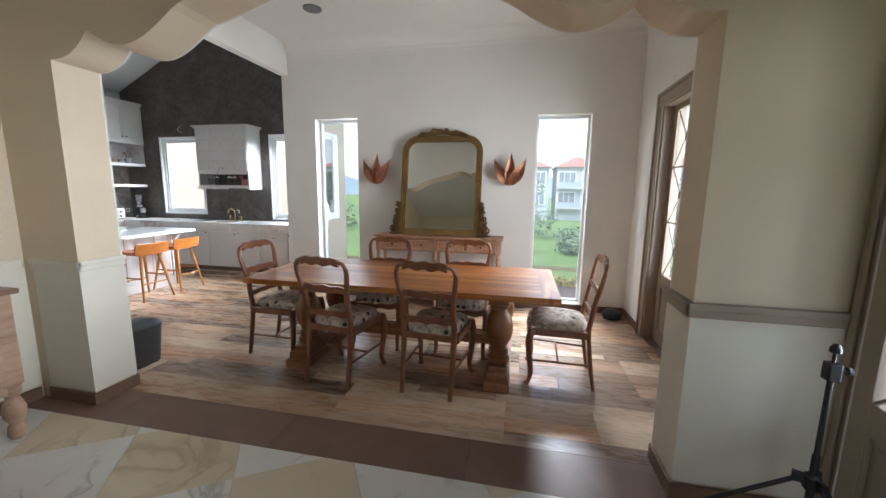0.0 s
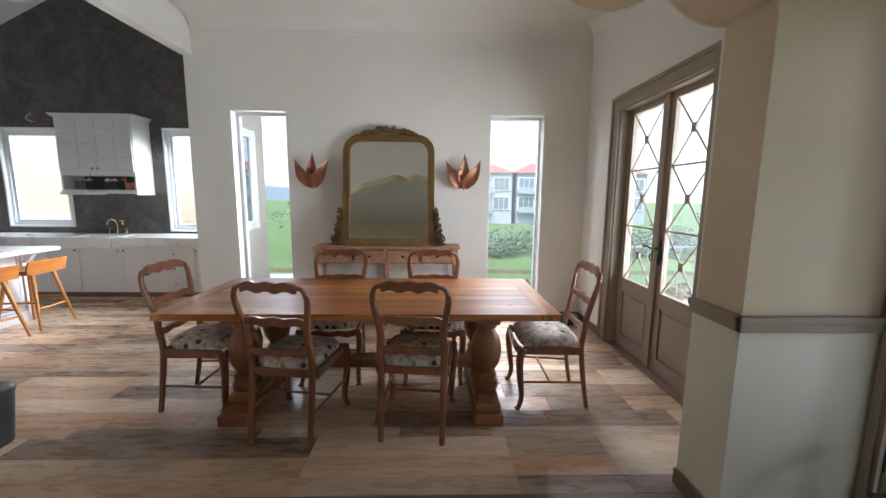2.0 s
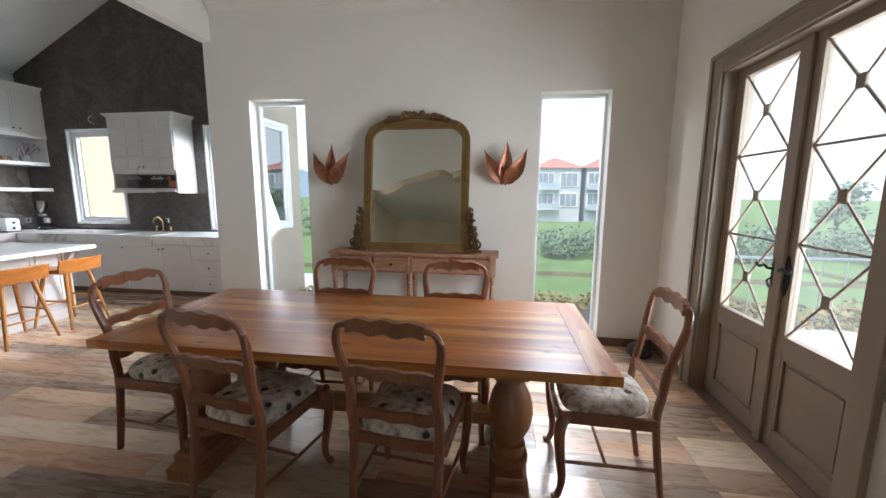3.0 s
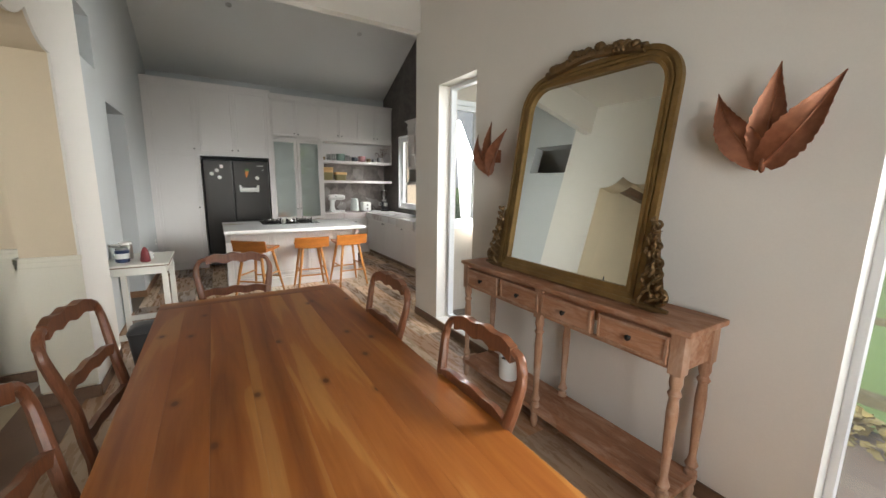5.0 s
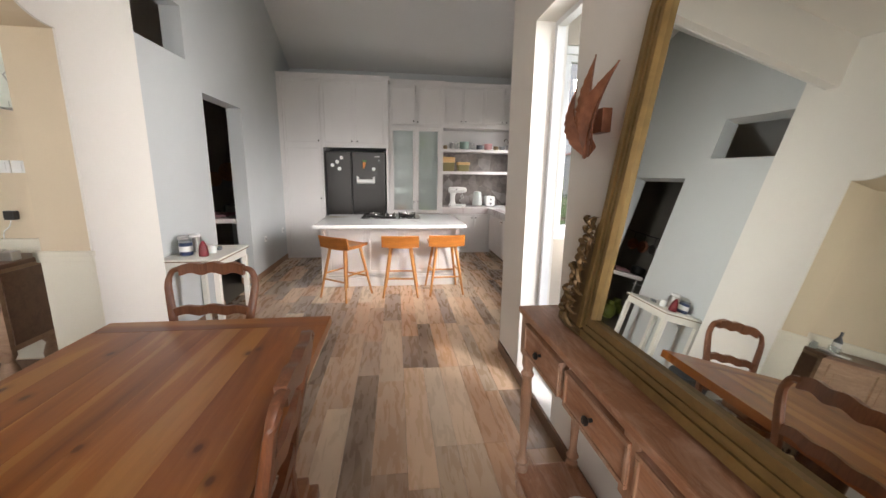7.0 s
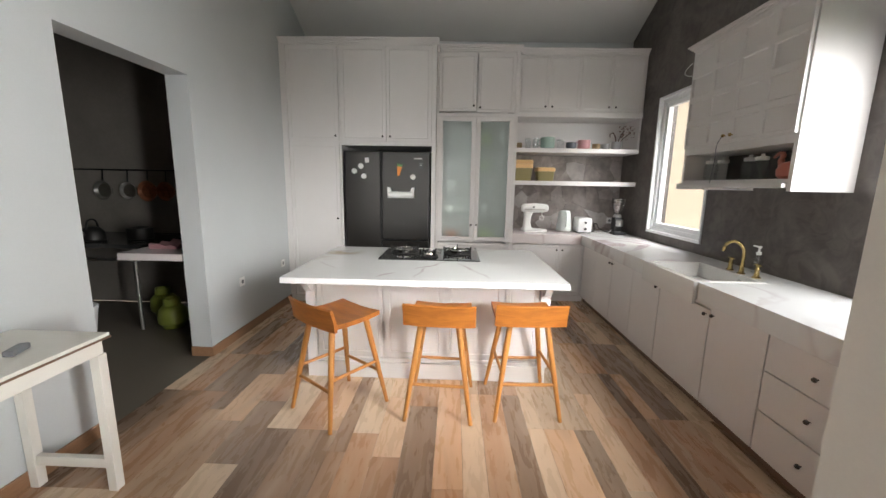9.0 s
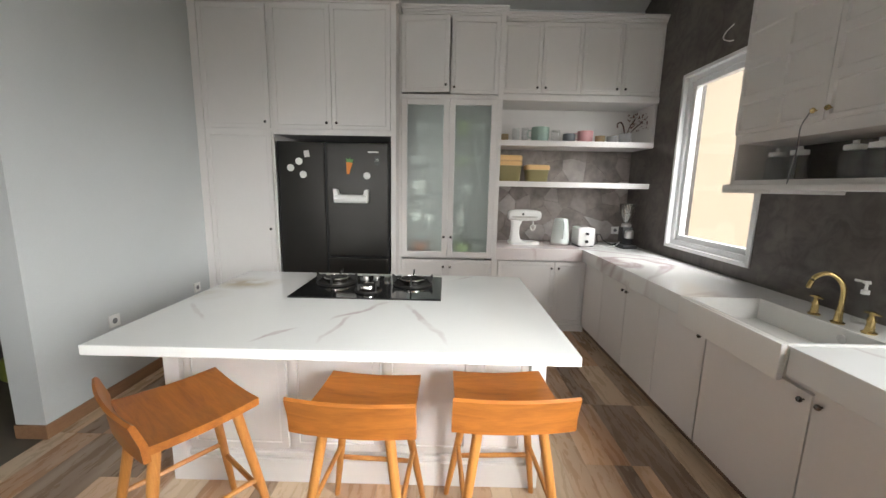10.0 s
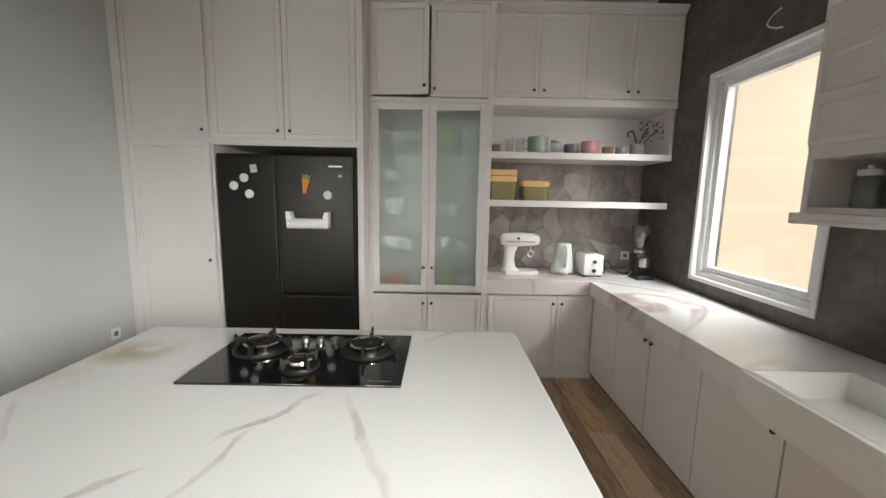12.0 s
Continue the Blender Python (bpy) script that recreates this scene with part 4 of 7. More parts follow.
pot = thing("ceramic_pot", "small white ceramic pot with dark soil on the shelf", "pot", pose(-1.09, 4.39, 0.145))
part("body", lathe(B(), [(0.062, 0), (0.072, 0.01), (0.078, 0.14), (0.078, 0.165), (0.068, 0.165), (0.066, 0.13)], 24), M_CERAMIC, pot, smooth=True)
part("soil", lathe(B(), [(0.066, 0.125), (0.066, 0.135), (0.02, 0.14)], 20), M_BLACK, pot, "dark soil")

# gilt mirror leaning on the wall
MH, MW = 1.30, 0.536
mirror = thing("gilt_mirror", "arched antique gold framed mirror leaning above the console", "mirror", pose(-0.70, 4.40, CZ + 0.004, -8.2))


def arch_outline(w, z0, z1, r, n=10):
    pts = [(-w, z0)]
    pts += [(-w + r - r * math.cos(a), z1 - r + r * math.sin(a)) for a in [math.pi / 2 * k / n for k in range(n + 1)]]
    pts += [(w - r + r * math.sin(a), z1 - r + r * math.cos(a)) for a in [math.pi / 2 * k / n for k in range(n + 1)]]
    return pts + [(w, z0)]


def frame_ring(w, z0, z1, r, inner, front, back):
    """A moulding that follows the mirror's arched outline, inner metres wide."""
    o = arch_outline(w, z0, z1, r)
    i = arch_outline(w - inner, z0 + inner, z1 - inner, max(0.02, r - inner))
    loops = [[(a[0], back, a[1]), (a[0], front, a[1]), (b[0], front, b[1]), (b[0], back, b[1])] for a, b in zip(o, i)]
    return rings(B(), loops + [loops[0]], caps=False)


part("outer_moulding", frame_ring(MW, 0.0, MH, 0.21, 0.026, -0.034, 0.0), M_GOLD, mirror)
part("frame", frame_ring(MW - 0.022, 0.022, MH - 0.022, 0.19, 0.052, -0.024, 0.0), M_GOLD, mirror)
part("bead_moulding", frame_ring(MW - 0.038, 0.038, MH - 0.038, 0.176, 0.012, -0.031, -0.02), M_GOLD, mirror)
part("inner_moulding", frame_ring(MW - 0.064, 0.064, MH - 0.064, 0.15, 0.016, -0.033, 0.0), M_GOLD, mirror)
part("mirror_glass", slab(B(), arch_outline(MW - 0.072, 0.072, MH - 0.072, 0.14), "y", -0.012, -0.006), M_MIRROR, mirror, "silvered mirror glass")
part("backing", slab(B(), arch_outline(MW - 0.01, 0.01, MH - 0.01, 0.2), "y", -0.004, 0.003), M_SKIRT, mirror)


def spiral(bm, cx, cz, r, turns, start, y, rad, flip=1):
    pts = []
    n = int(16 * turns)
    for k in range(n + 1):
        f = k / n
        a = start + flip * f * turns * 2 * math.pi
        rr = r * (1 - 0.82 * f)
        pts.append((cx + rr * math.cos(a), y - 0.014 * f, cz + rr * math.sin(a)))
    tube(bm, pts, [rad * (1 - 0.45 * k / n) for k in range(n + 1)], 7)


def acanthus(bm, x, z, ang, ln, wd, y, curl=0.02):
    """A small carved leaf with a raised middle and a curled tip."""
    d, s = Vector((math.cos(ang), 0, math.sin(ang))), Vector((-math.sin(ang), 0, math.cos(ang)))
    loops = []
    for k in range(13):
        f = k / 12
        w = wd * math.sin(math.pi * (0.12 + 0.85 * f)) * (0.93 + 0.1 * math.sin(6.0 * math.pi * f))
        c = Vector((x, y, z)) + d * ln * f + Vector((0, -curl * math.sin(math.pi * f * 0.9), 0))
        loops.append([c + s * (w * q) + Vector((0, -0.013 * (1 - q * q) + 0.004 * math.cos(3 * math.pi * q), 0)) for q in (-1, -0.75, -0.5, -0.2, 0.2, 0.5, 0.75, 1)] + [c + Vector((0, 0.007, 0))])
    rings(bm, loops)


def lump(bm, x, y, z, rx, rz, depth):
    """A flattened carved boss."""
    g = bmesh.ops.create_icosphere(bm, subdivisions=2, radius=1.0)["verts"]
    for v in g:
        v.co = Vector((x + v.co.x * rx, y + v.co.y * depth, z + v.co.z * rz))


random.seed(5)
for s in (-1, 1):
    bm = B()
    tube(bm, [(s * 0.50, -0.02, 0.012), (s * 0.60, -0.03, 0.010), (s * 0.675, -0.03, 0.012)], [0.02, 0.018, 0.01], 8)
    part("scroll_foot", bm, M_GOLDD, mirror, smooth=True)
    sil = [(0.52, 0.02), (0.63, 0.02), (0.64, 0.06), (0.625, 0.11), (0.598, 0.135), (0.608, 0.18), (0.588, 0.21), (0.592, 0.24), (0.575, 0.275), (0.582, 0.31), (0.566, 0.345), (0.560, 0.385), (0.552, 0.41), (0.535, 0.415), (0.52, 0.39)]
    orn = part("side_ornament", slab(B(), [(s * u, v) for u, v in sil][::s], "y", -0.03, -0.004), M_GOLDD, mirror, "carved gilt acanthus scrolls")
    for cx, cz, r, t, rad, f in ((0.622, 0.078, 0.044, 1.4, 0.013, 1), (0.612, 0.172, 0.030, 1.3, 0.010, -1), (0.592, 0.232, 0.028, 1.2, 0.009, 1), (0.590, 0.305, 0.024, 1.2, 0.008, -1), (0.562, 0.412, 0.020, 1.2, 0.008, 1)):
        bm = B()
        spiral(bm, s * cx, cz, r, t, -math.pi / 2, -0.036, rad, f * s)
        lump(bm, s * cx, -0.046, cz, 0.3 * r, 0.3 * r, 0.012)
        part("scroll", bm, M_GOLDD, orn, smooth=True)
    for k in range(26):
        f = k / 25
        bm = B()
        acanthus(bm, s * (0.534 + (0.098 - 0.066 * f) * (k * 0.382 % 1)), 0.02 + 0.38 * f, math.pi / 2 - s * random.uniform(-0.35, 1.1), random.uniform(0.045, 0.07) * (1 - 0.3 * f), random.uniform(0.010, 0.017), -0.034 - 0.012 * random.random(), random.uniform(0.01, 0.03))
        part("carved_leaf", bm, M_GOLDD, orn, smooth=True)
cr = part("crest_ornament", tube(B(), smooth_path([(-0.33, -0.035, MH - 0.01), (-0.15, -0.04, MH + 0.02), (0, -0.045, MH + 0.035), (0.15, -0.04, MH + 0.02), (0.33, -0.035, MH - 0.01)], 4), 0.026, 8), M_GOLDD, mirror, "carved gilt flower crest", smooth=True)
for k in range(18):
    s = random.uniform(-1, 1)
    z = MH - 0.012 + (0.095 * (1 - abs(s) ** 1.4)) * random.random()
    bm = B()
    acanthus(bm, s * 0.31, z, math.pi / 2 - s * 1.2 + random.uniform(-0.5, 0.5), random.uniform(0.03, 0.045), random.uniform(0.014, 0.022), -0.04)
    part("carved_leaf", bm, M_GOLDD, cr, smooth=True)
for k in range(25):
    s = -0.95 + 1.9 * k / 24
    bm = B()
    lump(bm, s * 0.29, -0.045, MH + 0.012 + 0.06 * (1 - abs(s) ** 1.4) * random.uniform(0.3, 1.15), random.uniform(0.02, 0.036), random.uniform(0.018, 0.032), 0.03)
    part("carved_flower", bm, M_GOLDD, cr, smooth=True)


# copper leaf sconces
def leaf_sconce(x):
    t = thing("leaf_wall_lamp", "copper wall lamp shaped as three veined leaves", "wall lamp", pose(x, YB, 1.64), group="leaf lamps beside the mirror")
    part("back_plate", bx(B(), -0.055, 0.055, -0.045, -0.001, 0.08, 0.18, 0.005), M_COPPER, t)
    for tx, tz, wd, out, tip_out, lay in ((-0.212, 0.318, 0.072, 0.085, 0.04, 0.0), (0.008, 0.395, 0.070, 0.05, 0.06, -0.012), (0.198, 0.322, 0.074, 0.095, 0.055, -0.022)):
        base, tip = Vector((0.0, -0.05 + lay * 0.4, 0.0)), Vector((tx, -tip_out, tz))
        d = tip - base
        side = Vector((d.z, 0, -d.x)).normalized()
        bow = (-1 if tx < -0.1 else 1 if tx > 0.1 else 0)

        def spine(f):
            return base + d * f + Vector((0, -out * math.sin(math.pi * f) * 0.55 + lay, 0)) + side * (0.022 * math.sin(math.pi * f) * bow)
        bm, loops, n = B(), [], 34
        for k in range(n + 1):
            f = k / n
            w = wd * math.sin(math.pi * (0.10 + 0.90 * f) ** 0.72) ** 1.25 + 0.002
            tooth = 1 - 0.13 * ((f * 11) % 1.0) * (1 if f > 0.1 else 0) + random.uniform(-0.03, 0.03)
            c = spine(f)
            rise = 0.017 * math.sin(math.pi * f)
            top, low = [], []
            for q in (-1, -0.8, -0.6, -0.4, -0.2, 0, 0.2, 0.4, 0.6, 0.8, 1):
                pleat = 0.0032 * math.cos(2 * math.pi * (f * 10 - abs(q) * 2.2)) * min(1.0, abs(q) * 3) * math.sin(math.pi * f)
                o = Vector((0, -rise * (1.6 * abs(q) ** 1.3 - 0.8) + pleat, 0))
                e = c + side * (w * q * (tooth if abs(q) > 0.9 else 1)) + o
                top.append(e)
                low.append(e + Vector((0, 0.0028, 0)))
            loops.append(top + low[::-1])
        rings(bm, loops)
        lf = part("leaf", bm, M_COPPER, t, smooth=True)
        part("midrib", tube(B(), [spine(f) + Vector((0, 0.0136 * math.sin(math.pi * f) - 0.002, 0)) for f in [k / 12 for k in range(13)]], [0.006 - 0.0045 * k / 12 for k in range(13)], 6), M_COPPER, lf)
    part("stem_tip", lathe(B(), [(0.003, -0.030), (0.010, -0.022), (0.012, 0.0), (0.006, 0.05), (0.003, 0.09)], 10, (0, -0.082, 0)), M_COPPER, t, smooth=True)
    return t


leaf_sconce(-1.61)
leaf_sconce(0.185)

# black bag in the corner by the door
bm = B()
lathe(bm, [(0.09, 0.0), (0.115, 0.03), (0.11, 0.08), (0.07, 0.11), (0.02, 0.115)], 14)
for v in bm.verts:
    v.co += Vector((random.uniform(-1, 1), random.uniform(-1, 1), 0)) * 0.008
single("black_bag", bm, M_BLACK, "small crumpled black bag on the floor", "bag", smooth=True, at=pose(1.50, 4.42, 0))

# white side table with its jars
st = thing("side_table", "white painted side table with brown edged top", "table", pose(-3.615, 1.99, 0))
M_WPAINT = plain("white_painted_wood", (0.76, 0.74, 0.68), 0.5, var=0.05)
part("top", bx(B(), -0.335, 0.335, -0.235, 0.235, 0.79, 0.806, 0.002), M_WPAINT, st)
part("edge_band", bx(B(), -0.339, 0.339, -0.236, 0.239, 0.781, 0.7895, 0.002), M_SKIRT, st, "brown edge band")
part("apron", bx(B(), -0.315, 0.315, -0.215, 0.215, 0.71, 0.781, 0.003), M_WPAINT, st)
for a in (-0.30, 0.30):
    for b in (-0.20, 0.20):
        part("leg", bx(B(), a - 0.022, a + 0.022, b - 0.022, b + 0.022, 0, 0.71, 0.003), M_WPAINT, st)
part("side_rail", bx(B(), -0.315, -0.285, -0.178, 0.178, 0.12, 0.17, 0.003), M_WPAINT, st)
part("side_rail", bx(B(), 0.285, 0.315, -0.178, 0.178, 0.12, 0.17, 0.003), M_WPAINT, st)


def jar(name, x, y, r, h, mat, lid, label, z=0.806):
    t = thing(name, label, "jar", pose(x, y, z))
    part("body", lathe(B(), [(r * 0.9, 0), (r, 0.006), (r, h * 0.82), (r * 0.86, h * 0.86)], 18), mat, t, smooth=True)
    part("lid", lathe(B(), [(r * 0.9, h * 0.86), (r * 0.92, h * 0.87), (r * 0.92, h), (r * 0.1, h)], 18), lid, t, smooth=True)
    return t


M_BLUE = plain("dark_blue_label", (0.03, 0.05, 0.12), 0.3, var=0.3, scale=30)
M_RED = plain("dark_red_plastic", (0.16, 0.015, 0.02), 0.35)
M_GREYP = plain("grey_plastic", (0.17, 0.18, 0.19), 0.45, var=0.05)
jb = jar("storage_jar", -3.48, 1.88, 0.052, 0.13, M_BLUE, M_GREYP, "dark blue labelled storage jar on the side table")
part("label_band", lathe(B(), [(0.053, 0.035), (0.0532, 0.037), (0.0532, 0.08), (0.053, 0.082)], 18, caps=False), M_WHITEP, jb, "white printed label band")
jar("glass_jar", -3.56, 1.82, 0.045, 0.15, M_CLEAR, M_STEEL, "clear glass jar with metal lid on the side table")
jar("tin_jar", -3.64, 1.88, 0.055, 0.16, M_STEEL, M_WHITEP, "pale tin jar on the side table")
cone = single("red_bottle", lathe(B(), [(0.035, 0), (0.04, 0.01), (0.03, 0.09), (0.012, 0.13), (0.004, 0.135)], 14), M_RED, "dark red cone-shaped bottle on the side table", "bottle", smooth=True, at=pose(-3.42, 2.05, 0.806))
single("paper_roll", lathe(B(), [(0.03, 0), (0.032, 0.005), (0.032, 0.07), (0.014, 0.072)], 16), M_WHITEP, "small white paper cup on the side table", "cup", smooth=True, at=pose(-3.56, 2.06, 0.806))
single("spectacles_case", bx(B(), -0.05, 0.05, -0.02, 0.02, 0, 0.025, 0.008), M_GREYP, "small dark case on the side table", "case", at=pose(-3.72, 2.05, 0.806, 0, 0, 20))

M_BINGREY = plain("bin_plastic", (0.045, 0.048, 0.052), 0.4, var=0.1)
# grey waste bin
bn = thing("waste_bin", "dark grey plastic swing-lid waste bin", "bin", pose(-2.87, 2.11, 0))
loops = []
for z, w, d in ((0, 0.095, 0.12), (0.02, 0.10, 0.125), (0.32, 0.122, 0.15), (0.335, 0.128, 0.155), (0.35, 0.128, 0.155)):
    loops.append([(w * math.copysign(abs(math.cos(a)) ** 0.4, math.cos(a)), d * math.copysign(abs(math.sin(a)) ** 0.4, math.sin(a)), z) for a in [2 * math.pi * k / 32 for k in range(32)]])
part("body", rings(B(), loops), M_BINGREY, bn, smooth=True)
loops = [[(w * math.copysign(abs(math.cos(a)) ** 0.4, math.cos(a)), d * math.copysign(abs(math.sin(a)) ** 0.4, math.sin(a)), z) for a in [2 * math.pi * k / 32 for k in range(32)]] for z, w, d in ((0.351, 0.126, 0.153), (0.37, 0.12, 0.145), (0.395, 0.085, 0.10), (0.40, 0.03, 0.04))]
part("lid", rings(B(), loops), M_BINGREY, bn, smooth=True)

# ---- kitchen ----
def face_box(bm, axis, d0, d1, u0, u1, v0, v1, bev=0.0):
    """A box on a front that looks along +x (axis x, u=y) or along -y (axis y, u=x); d0, d1 are depths out of the face."""
    if axis[0] == "x":
        f = float(axis[1:])
        return bx(bm, f + d0, f + d1, u0, u1, v0, v1, bev)
    f = float(axis[1:])
    return bx(bm, u0, u1, f - d1, f - d0, v0, v1, bev)


KNOB = [(0.004, 0), (0.004, 0.01), (0.011, 0.014), (0.013, 0.02), (0.009, 0.027), (0.002, 0.029)]


def add_knob(parent, axis, u, v, out=0.024, mat=None):
    f = float(axis[1:])
    at = pose(f + out, u, v, 0, 90, 0) if axis[0] == "x" else pose(u, f - out, v, 90, 0, 0)
    return part("knob", lathe(B(), KNOB, 12), mat or M_KNOB, parent, "small round metal knob", True, at)


def cab_door(parent, axis, u0, u1, v0, v1, knob=None, rim=0.05, name="door", mat=None):
    """A moulded cabinet door with a sunk field and its knob."""
    mat = mat or M_CAB
    g = 0.002
    u0, u1, v0, v1 = u0 + g, u1 - g, v0 + g, v1 - g
    bm = face_box(B(), axis, 0.0, 0.022, u0, u1, v0, v1)
    out = Vector((1, 0, 0)) if axis[0] == "x" else Vector((0, -1, 0))
    bm.normal_update()
    front = [f for f in bm.faces if f.normal.dot(out) > 0.9]
    if rim > 0.01:
        bmesh.ops.inset_region(bm, faces=front, thickness=rim)
        bmesh.ops.inset_region(bm, faces=front, thickness=0.006, depth=-0.007)
        bmesh.ops.inset_region(bm, faces=front, thickness=0.012, depth=0.003)
    d = part(name, bm, mat, parent)
    if knob:
        add_knob(d, axis, *knob, out=0.022)
    return d


def cornice(parent, axis, u0, u1, z0, z1, back):
    bm = B()
    n = 4
    for k in range(n):
        face_box(bm, axis, -back, 0.005 + 0.055 * (k + 0.6) / n, u0 - 0.0 * k, u1, z0 + (z1 - z0) * k / n, z0 + (z1 - z0) * (k + 1) / n - 0.0005, 0.0)
    return part("cornice", bm, M_CAB, parent)


# tall cupboard beside the grey wall
FX = "x-6.97"
tall = thing("tall_cupboard", "tall warm white cupboard with two plain doors", "cupboard")
part("body", bx(B(), XW, -6.972, YG + 0.002, 2.452, 0.0, 3.09), M_CAB, tall)
cab_door(tall, FX, 1.83, 2.437, 2.012, 3.075, (2.40, 2.07))
cab_door(tall, FX, 1.83, 2.437, 0.085, 1.988, (2.40, 1.08))
part("side_strip", bx(B(), -6.97, -6.945, YG + 0.002, 1.825, 0.0, 3.09, 0.003), M_CAB, tall)
cornice(tall, FX, YG + 0.002, 2.452, 3.09, 3.16, 0.3)
part("plinth", bx(B(), -6.971, -6.95, YG + 0.002, 2.452, 0.0, 0.08, 0.003), M_CAB, tall)

# cabinet over the fridge
over = thing("fridge_cabinet", "warm white cabinet with two doors above the fridge", "cabinet")
part("body", bx(B(), XW, -6.972, 2.4535, 3.598, 1.965, 3.09), M_CAB, over)
part("side_panel", bx(B(), XW, -6.95, 2.4535, 2.468, 0.0, 1.965), M_CAB, over)
part("side_panel", bx(B(), XW, -6.95, 3.552, 3.598, 0.0, 1.965), M_CAB, over)
part("stile", bx(B(), -6.9715, -6.95, 3.552, 3.598, 1.966, 3.09), M_CAB, over)
cab_door(over, FX, 2.47, 3.008, 2.012, 3.075, (2.965, 2.07))
cab_door(over, FX, 3.01, 3.548, 2.012, 3.075, (3.055, 2.07))
cornice(over, FX, 2.4535, 3.625, 3.09, 3.16, 0.3)

# black fridge
fr = thing("fridge", "black steel fridge with double doors and magnets", "fridge")
part("body", bx(B(), -7.7, -6.99, 2.49, 3.53, 0.03, 1.905, 0.006), M_BLACK, fr)
part("left_door", bx(B(), -6.985, -6.925, 2.495, 2.935, 0.06, 1.90, 0.014), M_FRIDGE, fr)
fu = part("right_door", bx(B(), -6.985, -6.925, 2.95, 3.525, 0.83, 1.90, 0.014), M_FRIDGE, fr)
part("drawer", bx(B(), -6.985, -6.925, 2.95, 3.525, 0.06, 0.815, 0.014), M_FRIDGE, fr)
# black strip stands in for the shade between the doors
part("gap_shade_strip", bx(B(), -6.99, -6.94, 2.937, 2.948, 0.06, 1.90), M_BLACK, fr)
part("logo_plate", bx(B(), -6.9249, -6.9235, 3.34, 3.44, 1.81, 1.822), M_STEEL, fu, "small pale maker's plate")
sticker = part("energy_sticker", bx(B(), -6.9249, -6.923, 3.40, 3.45, 1.70, 1.78), M_BLACK, fu, "black sticker with white figures")
tx = bpy.data.curves.new("figures", "FONT")
tx.body, tx.size, tx.extrude, tx.align_x = "10", 0.03, 0.0004, "CENTER"
tm = new("figures", tx)
tm.data.materials.append(M_WHITEP)
tm.parent = sticker
tm.matrix_basis = pose(-6.9225, 3.425, 1.735, 90, 0, 90)
M_ORANGE = plain("orange_enamel", (0.75, 0.24, 0.03), 0.4)
M_GREEN = plain("green_enamel", (0.10, 0.30, 0.07), 0.4)


def magnet(y, z, r):
    single("fridge_magnet", lathe(B(), [(r, 0), (r, 0.006), (r * 0.85, 0.009), (r * 0.1, 0.0095)], 18), M_WHITEP, "round white magnet on the fridge door", "magnet", "fridge magnets", smooth=True, at=pose(-6.9245, y, z, 0, 90, 0))


for y, z in ((2.70, 1.72), (2.62, 1.66), (2.735, 1.60), (3.33, 1.60)):
    magnet(y, z, 0.033)
single("square_magnet", bx(B(), 0, 0.008, -0.025, 0.025, -0.03, 0.03, 0.003), M_CAB, "pale square magnet on the fridge door", "magnet", at=pose(-6.9245, 2.775, 1.79, 8, 0, 0))
cm = thing("carrot_magnet", "orange carrot magnet on the fridge door", "magnet", pose(-6.924, 3.165, 1.68, -8))
part("root", slab(B(), [(-0.012, -0.07), (0.010, -0.07), (0.03, 0.04), (-0.03, 0.04)], "x", 0.0, 0.012), M_ORANGE, cm)
part("leaves", slab(B(), [(-0.025, 0.041), (0.025, 0.041), (0.035, 0.075), (0.01, 0.062), (0.0, 0.08), (-0.012, 0.062), (-0.035, 0.075)], "x", 0.0, 0.01), M_GREEN, cm)
ph = thing("paper_holder", "white magnetic paper roll holder on the fridge door", "holder", pose(-6.924, 3.19, 1.385))
for s in (-1, 1):
    part("bracket", slab(B(), [(s * 0.12, -0.035), (s * 0.155, -0.035), (s * 0.16, 0.09), (s * 0.13, 0.085), (s * 0.115, 0.04)][::s], "x", 0.0, 0.07), M_WHITEP, ph)
part("roll", tube(B(), [(0.045, -0.145, 0.0), (0.045, 0.145, 0.0)], 0.04, 18), M_WHITEP, ph, smooth=True)

# glazed cupboard
GX = "x-7.19"
gc = thing("glazed_cupboard", "warm white cupboard with frosted glass doors", "cupboard")
bm = B()
bx(bm, XW, -7.195, 3.5995, 3.62, 0.0, 3.10)
bx(bm, XW, -7.195, 4.555, 4.598, 0.0, 3.10)
bx(bm, XW + 0.001, XW + 0.02, 3.62, 4.555, 0.0, 3.10)
for z in (0.0, 0.785, 2.36, 3.08):
    bx(bm, XW + 0.02, -7.195, 3.62, 4.555, z, z + 0.022)
part("body", bm, M_CAB, gc)
for z in (1.12, 1.42, 1.72, 2.02):
    part("glass_shelf", bx(B(), XW + 0.02, -7.24, 3.621, 4.554, z + 0.008, z + 0.02), M_CLEAR, gc, "clear glass shelf")
bm = B()
bx(bm, -7.195, -7.17, 3.5995, 3.622, 0.0, 3.10, 0.002)
bx(bm, -7.195, -7.17, 4.553, 4.598, 0.0, 3.10, 0.002)
part("stile", bm, M_CAB, gc)
